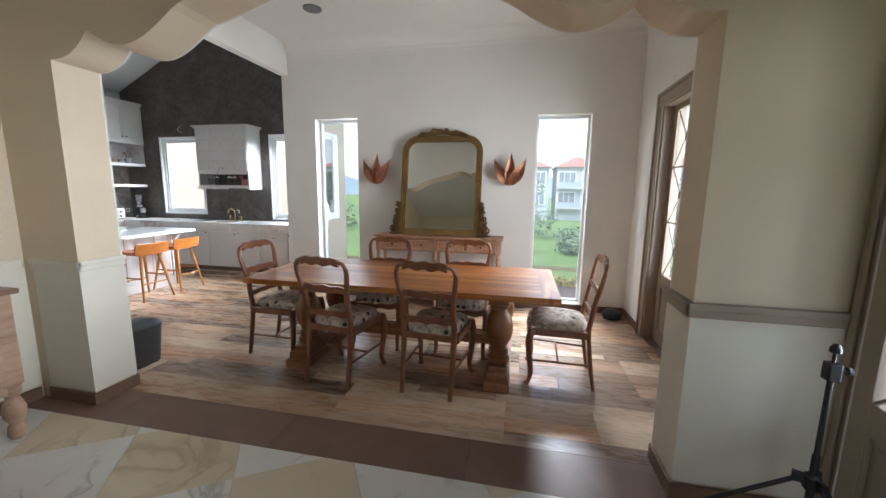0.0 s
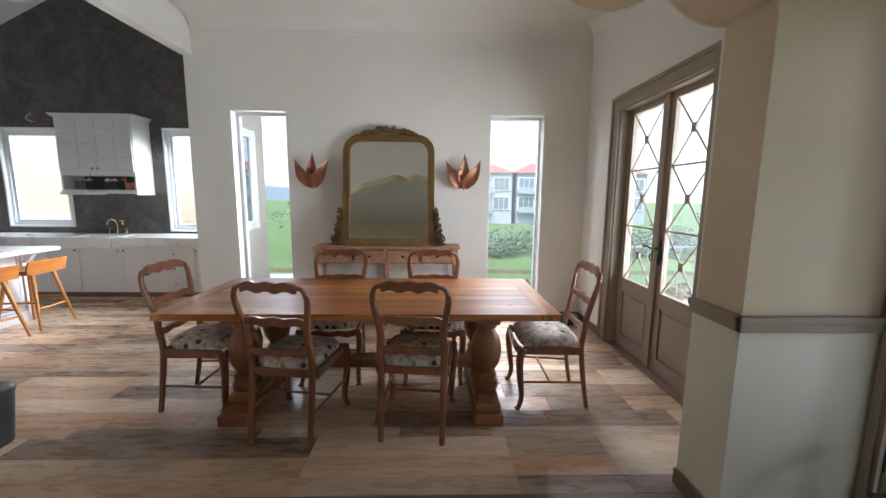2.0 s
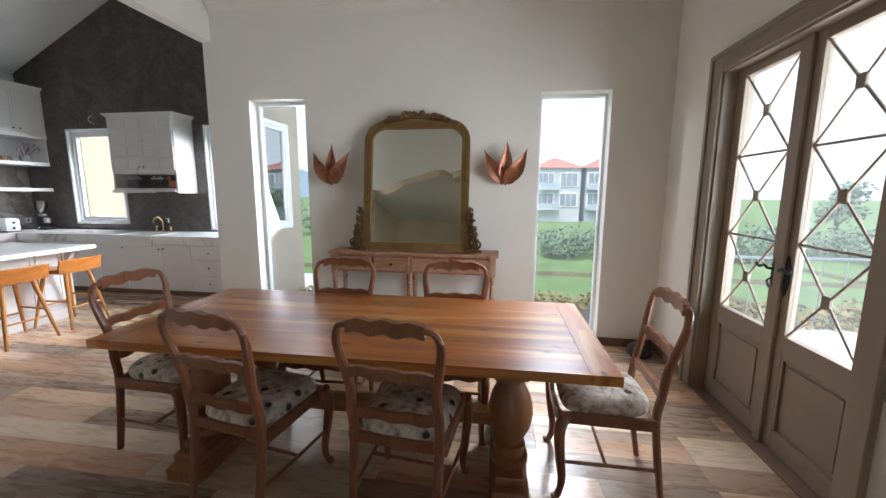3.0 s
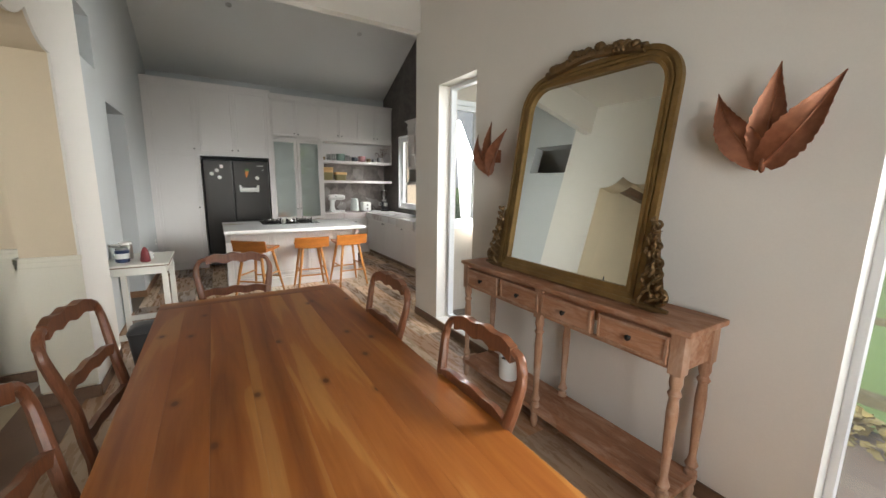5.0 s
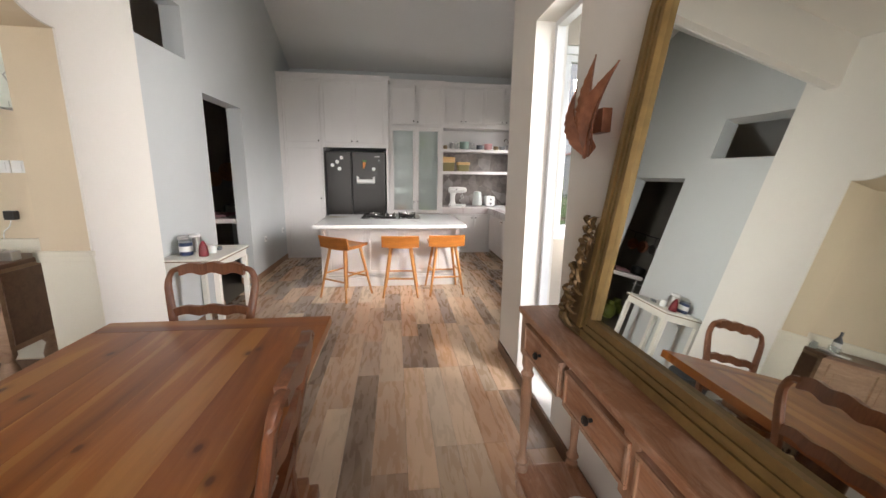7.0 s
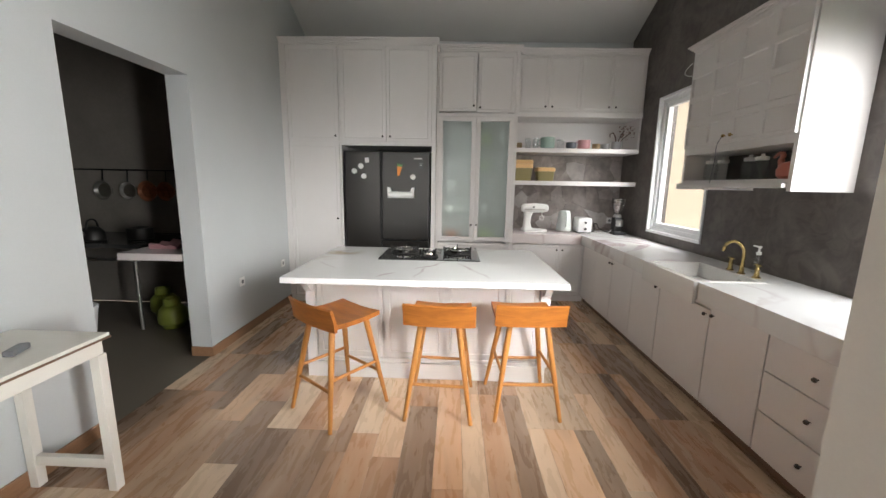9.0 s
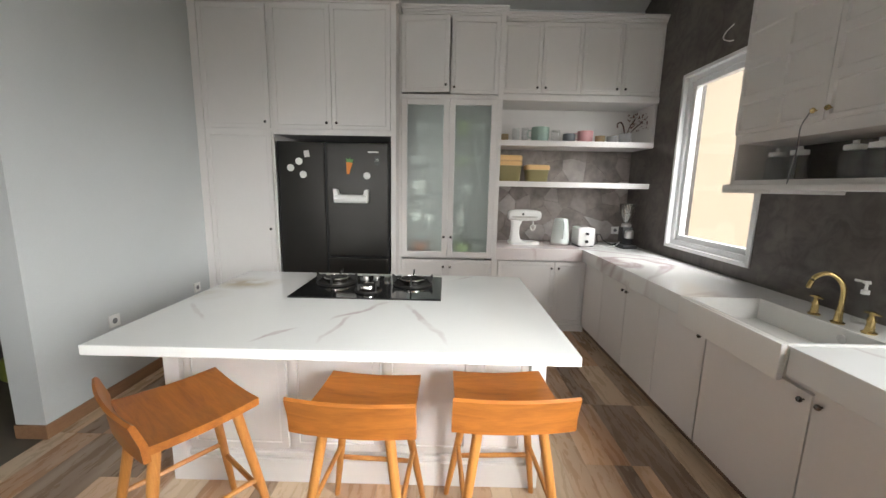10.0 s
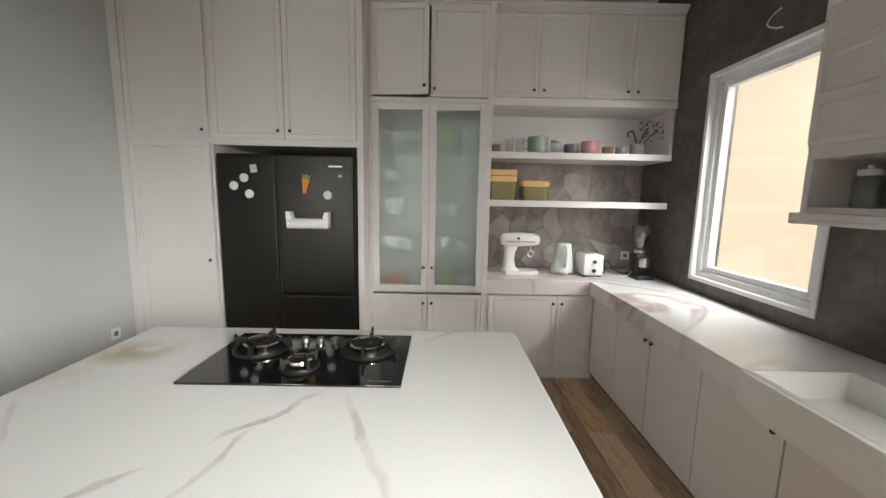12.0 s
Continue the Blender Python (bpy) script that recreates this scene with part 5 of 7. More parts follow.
# upper left door stands ajar
ajar = cab_door(gc, "x0.0", 0.0, 0.462, 2.40, 3.07, (0.43, 2.46))
ajar.matrix_basis = pose(-7.19, 3.626, 0, 0, 0, -8.5)
cab_door(gc, GX, 4.093, 4.552, 2.395, 3.075, (4.125, 2.455))
part("rail", bx(B(), -7.194, -7.172, 3.622, 4.553, 2.352, 2.39, 0.002), M_CAB, gc)
for a, b, kn in ((3.624, 4.088, 4.055), (4.091, 4.552, 4.125)):
    bm = B()
    r = 0.055
    for p, q, c, d in ((a, a + r, 0.80, 2.35), (b - r, b, 0.80, 2.35), (a + r, b - r, 0.80, 0.80 + r), (a + r, b - r, 2.35 - r, 2.35)):
        face_box(bm, GX, 0.0, 0.022, p, q, c, d, 0.003)
    dr = part("glass_door", bm, M_CAB, gc)
    gp = part("frosted_pane", bx(B(), -7.184, -7.179, a + r, b - r, 0.80 + r, 2.35 - r), M_FROST, dr, "frosted greenish glass")
    gp.visible_shadow = False
    add_knob(dr, GX, kn, 1.01, 0.022)
cab_door(gc, GX, 3.624, 4.088, 0.085, 0.775, (4.055, 0.70))
cab_door(gc, GX, 4.091, 4.552, 0.085, 0.775, (4.125, 0.70))
cornice(gc, GX, 3.627, 4.62, 3.10, 3.17, 0.3)
# crockery behind the frosted glass
M_SAGE = plain("sage_glaze", (0.30, 0.42, 0.36), 0.25, var=0.12)
M_CORAL = plain("coral_glaze", (0.55, 0.20, 0.12), 0.3)
M_YELLOW = plain("pale_green_glaze", (0.45, 0.55, 0.25), 0.3)
random.seed(11)
for z, row in ((0.807, ((3.80, "c"), (3.98, "w"), (4.25, "y"), (4.42, "w"))), (1.14, ((3.76, "w"), (3.90, "w"), (4.22, "w"), (4.40, "w"))), (1.44, ((3.78, "w"), (4.3, "w"))), (1.74, ((3.75, "w"), (4.22, "y"), (4.40, "w"))), (2.04, ((3.80, "w"), (4.23, "y"), (4.42, "w")))):
    for y, c in row:
        r, h = random.uniform(0.065, 0.095), random.uniform(0.07, 0.13)
        single("bowl", lathe(B(), [(r * 0.45, 0), (r * 0.5, 0.01), (r * 0.9, h * 0.6), (r, h), (r * 0.95, h), (r * 0.8, h * 0.6), (r * 0.3, 0.02)], 18), {"c": M_CORAL, "w": M_CERAMIC, "y": M_YELLOW}[c], "ceramic bowl stacked behind the frosted glass", "bowl", "crockery in the glazed cupboard", smooth=True, at=pose(-7.345, y, z))

# wall cabinets and open shelves
UX = "x-7.38"
up = thing("wall_cabinet", "warm white wall cabinet with four doors over open shelves", "cabinet")
part("body", bx(B(), XW, -7.382, 4.5995, YD - 0.002, 2.39, 3.13), M_CAB, up)
for k in range(4):
    a = 4.605 + k * 0.397
    kn = a + 0.355 if k % 2 == 0 else a + 0.042
    cab_door(up, UX, a, a + 0.395, 2.455, 3.12, (kn, 2.51), 0.045)
part("bottom_rail", bx(B(), -7.381, -7.36, 4.6, YD - 0.002, 2.39, 2.45, 0.002), M_CAB, up)
cornice(up, UX, 4.625, YD - 0.002, 3.13, 3.20, 0.3)
bm = B()
bx(bm, XW, XW + 0.03, 4.5995, YD - 0.002, 2.006, 2.389)
bx(bm, XW + 0.03, -7.385, YD - 0.025, YD - 0.002, 2.006, 2.389)
part("back_panel", bm, M_CAB, up)
for nm, z in (("upper_shelf", 1.95), ("lower_shelf", 1.532)):
    single("wall_shelf", bx(B(), XW + 0.001, -7.375, 4.5995, YD - 0.003, z, z + 0.055, 0.003), M_CAB, "thick white open shelf on the stone splashback", "shelf", "open kitchen shelves")

# base cabinets along the end wall
LX = "x-7.25"
bl = thing("base_cabinet", "warm white base cabinet with two doors", "cabinet")
part("body", bx(B(), XW, -7.252, 4.5995, 5.575, 0.0, 0.774), M_CAB, bl)
cab_door(bl, LX, 4.63, 5.225, 0.085, 0.765, (5.19, 0.695))
cab_door(bl, LX, 5.228, 5.545, 0.085, 0.765, (5.265, 0.695))
part("plinth", bx(B(), -7.251, -7.235, 4.5995, 5.575, 0.0, 0.08, 0.002), M_CAB, bl)
single("end_worktop", bx(B(), XW + 0.001, -7.215, 4.5995, 5.50, 0.775, 0.90, 0.004), M_PINKM, "pink-veined marble worktop under the shelves", "worktop")

# base cabinets along the dark wall
RY = "y5.56"


def base_unit(x0, x1, doors, label):
    t = thing("base_cabinet", label, "cabinet", group="base cabinets under the long worktop")
    part("body", bx(B(), x0, x1, 5.562, YD - 0.002, 0.08, 0.774), M_CAB, t)
    part("plinth", bx(B(), x0, x1, 5.60, YD - 0.002, 0.0, 0.08), M_SKIRT, t, "brown recessed plinth")
    for u0, u1, v0, v1, kn in doors:
        cab_door(t, RY, u0, u1, v0, v1, kn, 0.004, "drawer" if v1 - v0 < 0.3 else "door")
    return t


base_unit(-7.25, -6.30, [(-7.20, -6.75, 0.085, 0.765, None), (-6.748, -6.302, 0.085, 0.765, (-6.33, 0.72))], "warm white base cabinet in the corner")
base_unit(-6.299, -5.356, [(-6.297, -5.83, 0.085, 0.765, (-6.265, 0.72)), (-5.828, -5.358, 0.085, 0.765, (-5.39, 0.715))], "warm white base cabinet with two doors")
base_unit(-5.355, -4.275, [(-5.353, -4.742, 0.085, 0.735, (-4.775, 0.70)), (-4.738, -4.277, 0.085, 0.765, (-4.70, 0.71))], "warm white sink cabinet with two doors")
base_unit(-4.274, XE - 0.003, [(-4.272, -3.70, 0.56, 0.765, (-3.98, 0.66)), (-4.272, -3.70, 0.33, 0.556, (-3.98, 0.445)), (-4.272, -3.70, 0.085, 0.326, (-3.98, 0.21)), (-3.697, -3.06, 0.085, 0.765, (-3.66, 0.71))], "warm white cabinet with three drawers")
# worktop with the sink let in
SX0, SX1, SY0, SY1 = -5.53, -4.835, 5.468, 5.95
lw = thing("long_worktop", "white veined quartz worktop along the dark wall", "worktop")
part("slab", bx(B(), XW + 0.001, SX0 - 0.001, 5.502, YD - 0.001, 0.775, 0.90, 0.004), M_MARBLE, lw)
part("slab", bx(B(), SX1 + 0.001, XE - 0.003, 5.502, YD - 0.001, 0.775, 0.90, 0.004), M_MARBLE, lw)
part("sink_back_slab", bx(B(), SX0 - 0.0005, SX1 + 0.0005, SY1 + 0.001, YD - 0.001, 0.775, 0.90), M_MARBLE, lw)
snk = thing("farmhouse_sink", "white ceramic apron-front sink set in the worktop", "sink")
bm = bx(B(), SX0, SX1, SY0 + 0.03, SY1, 0.776, 0.908)
bm.normal_update()
top = [f for f in bm.faces if f.normal.z > 0.9]
bmesh.ops.inset_region(bm, faces=top, thickness=0.03)
bmesh.ops.inset_region(bm, faces=top, thickness=0.012, depth=-0.116)
rimv = [e for e in bm.edges if all(v.co.z > 0.9 for v in e.verts)]
bmesh.ops.bevel(bm, geom=rimv, offset=0.006, segments=3, affect="EDGES", profile=0.6)
part("basin", bm, M_CERAMIC, snk, smooth=True)
part("apron", bx(B(), SX0, SX1, SY0, SY0 + 0.0295, 0.745, 0.908, 0.012), M_CERAMIC, snk, smooth=True)
part("overflow", lathe(B(), [(0.02, 0), (0.022, 0.004), (0.012, 0.006), (0.002, 0.003)], 16), M_STEEL, snk, "round steel overflow", True, pose(-5.02, SY1 - 0.038, 0.862, 96))
part("drain", lathe(B(), [(0.035, 0), (0.036, 0.004), (0.01, 0.003)], 18), M_STEEL, snk, "steel drain", True, pose(-5.15, 5.70, 0.7925))

# brass tap: spout and two handles
tap = thing("brass_tap", "aged brass bridge tap with high curved spout", "tap", pose(-5.13, 5.995, 0.90))
base_p = [(0.026, 0), (0.028, 0.006), (0.018, 0.012), (0.014, 0.05), (0.017, 0.06), (0.013, 0.07)]
part("spout", tube(B(), smooth_path([(0, 0, 0.06), (0, 0, 0.16), (-0.01, -0.02, 0.215), (-0.03, -0.06, 0.24), (-0.05, -0.10, 0.215), (-0.058, -0.115, 0.16)], 6), 0.0115, 12), M_BRASS, tap, smooth=True)
part("spout_base", lathe(B(), base_p, 18), M_BRASS, tap, smooth=True)
for s in (-1, 1):
    hb = part("handle_base", lathe(B(), base_p + [(0.010, 0.085), (0.014, 0.09), (0.012, 0.1), (0.003, 0.104)], 18, (s * 0.13, 0.01, 0)), M_BRASS, tap, smooth=True)
    part("cross_lever", tube(B(), [(s * 0.13 - 0.035, 0.01, 0.092), (s * 0.13, 0.01, 0.095), (s * 0.13 + 0.035, 0.01, 0.092)], [0.004, 0.007, 0.004], 8), M_BRASS, hb, smooth=True)
sd = thing("soap_bottle", "clear soap bottle with white pump behind the tap", "bottle", pose(-5.14, 6.11, 0.90))
part("bottle", lathe(B(), [(0.03, 0), (0.032, 0.01), (0.032, 0.11), (0.014, 0.13), (0.013, 0.145)], 18), M_CLEAR, sd, smooth=True)
bm = lathe(B(), [(0.016, 0.146), (0.016, 0.165), (0.007, 0.168), (0.006, 0.195), (0.015, 0.198), (0.013, 0.21)], 14)
tube(bm, [(0, 0, 0.204), (-0.045, -0.01, 0.206)], 0.006, 8)
part("pump", bm, M_WHITEP, sd, smooth=True)

# hanging cabinet between the windows
HX0, HX1, HY = -5.742, -4.642, 5.83
hc = thing("hanging_cabinet", "white hanging cabinet with panelled doors and open niche", "cabinet")
part("side_panel", bx(B(), HX0, HX0 + 0.03, HY, YD - 0.002, 1.565, 2.64), M_CAB, hc)
part("side_panel", bx(B(), HX1 - 0.03, HX1, HY, YD - 0.002, 1.515, 2.64), M_CAB, hc)
part("niche_floor", bx(B(), HX0 + 0.03, HX1 - 0.03, HY + 0.002, YD - 0.002, 1.565, 1.59), M_CAB, hc)
part("niche_top", bx(B(), HX0 + 0.03, HX1 - 0.03, HY, YD - 0.002, 1.80, 1.845), M_CAB, hc)
part("body", bx(B(), HX0 + 0.03, HX1 - 0.03, HY + 0.001, YD - 0.002, 1.845, 2.64), M_CAB, hc)
part("niche_back", bx(B(), HX0 + 0.03, HX1 - 0.03, YD - 0.012, YD - 0.0025, 1.59, 1.80), M_DARKWALL, hc, "dark back of the open niche")
bm = B()
bx(bm, HX0 - 0.02, HX1 - 0.031, HY - 0.03, YD - 0.003, 1.535, 1.5645, 0.003)
bx(bm, HX0 - 0.02, HX0 + 0.34, HY - 0.03, YD - 0.003, 1.515, 1.5345, 0.003)
part("bottom_shelf", bm, M_CAB, hc)
bm = B()
for k in range(4):
    o = 0.012 + 0.045 * (k + 0.5) / 4
    bx(bm, HX0 - o, HX1 + o, HY - o, YD - 0.002, 2.64 + 0.0125 * k, 2.64 + 0.0125 * (k + 1) - 0.0004)
part("cornice", bm, M_CAB, hc)
mid = (HX0 + HX1) / 2
for a, b, kn in ((HX0 + 0.012, mid - 0.002, mid - 0.035), (mid + 0.002, HX1 - 0.012, mid + 0.035)):
    bm = holed("y", HY - 0.0005, HY - 0.022, a, b, 1.855, 2.635, [], None, ((a + b) / 2,))
    cuts = [1.855 + 0.78 * j / 4 for j in (1, 2, 3)]
    for z in cuts:
        bmesh.ops.bisect_plane(bm, geom=bm.verts[:] + bm.edges[:] + bm.faces[:], plane_co=(0, 0, z), plane_no=(0, 0, 1))
    bmesh.ops.recalc_face_normals(bm, faces=bm.faces)
    front = [f for f in bm.faces if f.normal.y < -0.9]
    bmesh.ops.inset_individual(bm, faces=front, thickness=0.032)
    bmesh.ops.inset_individual(bm, faces=front, thickness=0.008, depth=-0.010)
    dd = part("panelled_door", bm, M_CAB, hc)
    add_knob(dd, "y%.3f" % HY, kn, 1.905, 0.024, M_BRASS)
M_FLAM = plain("pink_glaze", (0.62, 0.20, 0.15), 0.35)
for k, x in enumerate((-5.62, -5.48, -5.20, -5.09)):
    t = thing("glass_canister", "clear glass canister with white lid in the niche", "canister", pose(x, 5.99, 1.5905), group="canisters in the hanging cabinet")
    part("body", lathe(B(), [(0.045, 0), (0.05, 0.008), (0.05, 0.12), (0.04, 0.135), (0.037, 0.132), (0.047, 0.118), (0.046, 0.012), (0.01, 0.008)], 18), M_CLEAR, t, smooth=True)
    part("lid", lathe(B(), [(0.038, 0.136), (0.04, 0.139), (0.04, 0.16), (0.012, 0.165), (0.012, 0.18), (0.003, 0.182)], 18), M_WHITEP, t, smooth=True)
bm = B()
lathe(bm, [(0.05, 0), (0.075, 0.02), (0.08, 0.06), (0.06, 0.1), (0.02, 0.115)], 18, (0.05, 0, 0))
tube(bm, smooth_path([(0.0, 0, 0.06), (-0.04, 0, 0.11), (-0.03, 0, 0.16), (-0.06, 0, 0.17), (-0.10, 0, 0.145)], 5), [0.024 - 0.0008 * k for k in range(21)], 10)
single("flamingo_jug", bm, M_FLAM, "coral pink bird-shaped jug in the niche", "jug", smooth=True, at=pose(-4.88, 5.98, 1.5905))
single("key_cord", tube(B(), smooth_path([(0, 0, 0), (-0.03, -0.004, -0.06), (-0.035, 0, -0.16), (-0.045, -0.002, -0.27), (-0.06, 0, -0.33)], 5), 0.0028, 6), M_GREYP, "thin grey cord hanging from the cabinet knob", "cord", smooth=True, at=pose(mid - 0.035, HY - 0.055, 1.895))
single("wall_wire", tube(B(), smooth_path([(0, 0.0, 0.06), (-0.03, -0.03, 0.02), (-0.03, -0.05, -0.03), (0.03, -0.05, -0.07), (0.06, -0.03, -0.075)], 6), 0.0045, 6), M_WHITEP, "loose white wire end sticking out of the wall", "wire", smooth=True, at=pose(-6.43, YD, 2.70))

# island
IX0, IX1, IY0, IY1 = -5.945, -4.685, 2.70, 4.60
isl = thing("kitchen_island", "warm white panelled kitchen island with quartz top", "island")
part("body", bx(B(), -5.87, -5.10, 2.76, 4.54, 0.10, 0.858), M_CAB, isl)
part("plinth", bx(B(), -5.885, -5.065, 2.71, 4.57, 0.0, 0.13, 0.006), M_CAB, isl)
part("plinth_moulding", bx(B(), -5.88, -5.08, 2.735, 4.555, 0.13, 0.16, 0.008), M_CAB, isl)
IXF = "x-5.10"
for a, b in ((2.80, 3.305), (3.325, 3.775), (3.795, 4.225), (4.245, 4.50)):
    cab_door(isl, IXF, a, b, 0.18, 0.83, None, 0.045, "panel")
for y in (2.715, 4.505):
    part("corner_post", bx(B(), -5.10, -5.06, y, y + 0.075, 0.13, 0.858, 0.005), M_CAB, isl)
    part("corbel", slab(B(), [(-5.06, 0.858), (-4.86, 0.858), (-4.865, 0.83), (-4.94, 0.80), (-5.0, 0.73), (-5.06, 0.70)], "y", y + 0.012, y + 0.063), M_CAB, isl)
for k in range(3):
    cab_door(isl, "x-5.892", 2.8 + k * 0.58, 2.8 + (k + 1) * 0.58, 0.18, 0.83, None, 0.045, "back_panel")
M_ISLTOP = veined_top("island_quartz", (0.80, 0.80, 0.785), (0.50, 0.41, 0.42), [
    (-5.32, 3.80, -5.00, 3.54, 0.022, 0.85), (-5.10, 3.64, -4.74, 3.58, 0.016, 0.6), (-5.30, 3.86, -4.75, 4.12, 0.020, 0.6),
    (-4.93, 3.44, -4.74, 3.30, 0.020, 0.8), (-5.95, 4.30, -5.78, 4.10, 0.018, 0.5), (-5.25, 2.74, -4.95, 3.02, 0.014, 0.4)], [(-5.62, 2.86, 0.16, 0.9), (-5.36, 2.74, 0.12, 0.5)])
part("worktop", bx(B(), IX0, IX1, IY0, IY1, 0.858, 0.90, 0.006), M_ISLTOP, isl, "white quartz top with faint grey veins")

# hob
HBX0, HBX1, HBY0, HBY1 = -5.845, -5.335, 3.22, 4.06
hob = thing("gas_hob", "black glass gas hob with three burners", "hob", pose(0, 0, 0.9002))
part("glass", bx(B(), HBX0, HBX1, HBY0, HBY1, 0.0, 0.009, 0.002), M_HOB, hob)
for y, x, r in ((3.40, -5.66, 0.082), (3.875, -5.66, 0.082), (3.635, -5.475, 0.050)):
    big = r > 0.06
    dish = part("drip_plate", lathe(B(), [(r * 1.5, 0.0092), (r * 1.52, 0.014), (r * 1.44, 0.016), (r * 1.3, 0.011), (r * 0.6, 0.0105)], 32, (x, y, 0)), M_IRON, hob, "black enamel drip plate", smooth=True)
    bn_ = part("burner", lathe(B(), [(r * 0.72, 0.0105), (r * 0.74, 0.024), (r * 0.98, 0.030), (r, 0.044), (r * 0.93, 0.049), (r * 0.86, 0.046), (r * 0.84, 0.036)], 32, (x, y, 0)), M_CHROME, hob, "polished steel burner ring", smooth=True)
    part("burner_cap", lathe(B(), [(r * 0.83, 0.036), (r * 0.82, 0.043), (r * 0.55, 0.047), (r * 0.5, 0.042), (r * 0.22, 0.042), (r * 0.18, 0.047), (0.002, 0.047)], 28, (x, y, 0)), M_IRON, bn_, smooth=True)
    bm = B()
    R = r * 1.45
    tube(bm, [(x + R * math.cos(a), y + R * math.sin(a), 0.017) for a in [2 * math.pi * k / 32 for k in range(33)]], 0.006, 6)
    for k in range(4):
        a = k * math.pi / 2 + (0 if big else math.pi / 4)
        ca, sa = math.cos(a), math.sin(a)
        fin = [(0.80 * r, 0.048), (0.86 * r, 0.060), (1.32 * r, 0.058), (1.52 * r, 0.074), (1.56 * r, 0.060), (1.5 * r, 0.016), (1.3 * r, 0.016), (1.15 * r, 0.044)]
        rings(bm, [[(x + ca * u - sa * w, y + sa * u + ca * w, z) for u, z in fin] for w in (-0.0045, 0.0045)])
    part("pan_support", bm, M_IRON, hob, "black cast iron pan support")
for y in (3.565, 3.635, 3.705):
    part("control_knob", lathe(B(), [(0.02, 0.009), (0.021, 0.012), (0.018, 0.032), (0.014, 0.035), (0.003, 0.0355)], 18, (-5.735, y, 0)), M_STEEL, hob, smooth=True)
part("maker_strip", bx(B(), -5.372, -5.366, 3.93, 4.02, 0.009, 0.0096), M_GREYP, hob, "faint grey printed strip")


# bar stools
def bar_stool():
    t = thing("bar_stool", "orange teak bar stool with low curved back", "stool", group="stools at the island")
    # seat faces -x; back at +x
    n = 8
    lo, hi = [], []
    loops = []
    for k in range(n + 1):
        f = k / n
        x = -0.19 + 0.37 * f
        z = 0.655 + 0.010 * (2 * f - 1) ** 2
        w = 0.20 + 0.012 * f
        loops.append([(x, -w, z - 0.014), (x, -w, z + 0.016), (x, -w * 0.5, z + 0.008), (x, 0, z + 0.005), (x, w * 0.5, z + 0.008), (x, w, z + 0.016), (x, w, z - 0.014)])
    part("seat", rings(B(), loops), M_STOOL, t, smooth=True)
    loops = []
    for k in range(11):
        s = -1 + k / 5
        y = s * 0.23
        x = 0.168 + 0.022 * (1 - s * s)
        loops.append([(x, y, 0.638), (x + 0.004, y, 0.70), (x + 0.030, y, 0.778), (x + 0.040, y, 0.786), (x + 0.049, y, 0.778), (x + 0.026, y, 0.70), (x + 0.020, y, 0.638)])
    part("backrest", rings(B(), loops), M_STOOL, t, "low curved teak back rail", True)
    part("seat_frame", bx(B(), -0.15, 0.15, -0.15, 0.15, 0.615, 0.642, 0.005), M_STOOLZ, t)
    feet = {}
    for sx in (-1, 1):
        for sy in (-1, 1):
            a, b = Vector((sx * 0.13, sy * 0.12, 0.64)), Vector((sx * 0.235, sy * 0.215, 0.0))
            feet[sx, sy] = (a, b)
            part("leg", tube(B(), [a, a.lerp(b, 0.25), a.lerp(b, 0.6), b], [0.02, 0.0195, 0.017, 0.013], 12), M_STOOLZ, t, smooth=True)
    def at_z(k, z):
        a, b = feet[k]
        return a.lerp(b, (0.64 - z) / 0.64)
    for k0, k1, z in (((-1, -1), (-1, 1), 0.24), ((1, -1), (1, 1), 0.24), ((-1, -1), (1, -1), 0.31), ((-1, 1), (1, 1), 0.31)):
        part("stretcher", tube(B(), [at_z(k0, z), at_z(k1, z)], 0.011, 8), M_STOOLZ, t, smooth=True)
    return t


stool = bar_stool()
stool.matrix_basis = pose(-4.69, 3.08, 0, 0, 0, -37)
copy_thing(stool, pose(-4.755, 3.77, 0, 0, 0, -3))
copy_thing(stool, pose(-4.80, 4.335, 0, 0, 0, 3))

# things on the end worktop
mx_ = thing("stand_mixer", "white stand mixer on the marble worktop", "mixer", pose(-7.56, 4.93, 0.9005))
part("base", slab(B(), [(-0.11, -0.13), (-0.06, -0.15), (0.06, -0.15), (0.11, -0.12), (0.10, 0.10), (0.05, 0.19), (-0.05, 0.19), (-0.10, 0.10)], "z", 0, 0.03), M_WHITEP, mx_)
bm, loops = B(), []
for z, hx_, ya, yb in ((0.028, 0.085, -0.145, 0.02), (0.06, 0.062, -0.135, -0.02), (0.12, 0.048, -0.128, -0.035), (0.20, 0.045, -0.125, -0.03), (0.262, 0.05, -0.13, 0.0)):
    loops.append([(hx_ * math.copysign(abs(math.cos(a)) ** 0.6, math.cos(a)), (ya + yb) / 2 + (yb - ya) / 2 * math.copysign(abs(math.sin(a)) ** 0.6, math.sin(a)), z) for a in [2 * math.pi * k / 24 for k in range(24)]])
part("column", rings(bm, loops), M_WHITEP, mx_, smooth=True)
bm, loops = B(), []
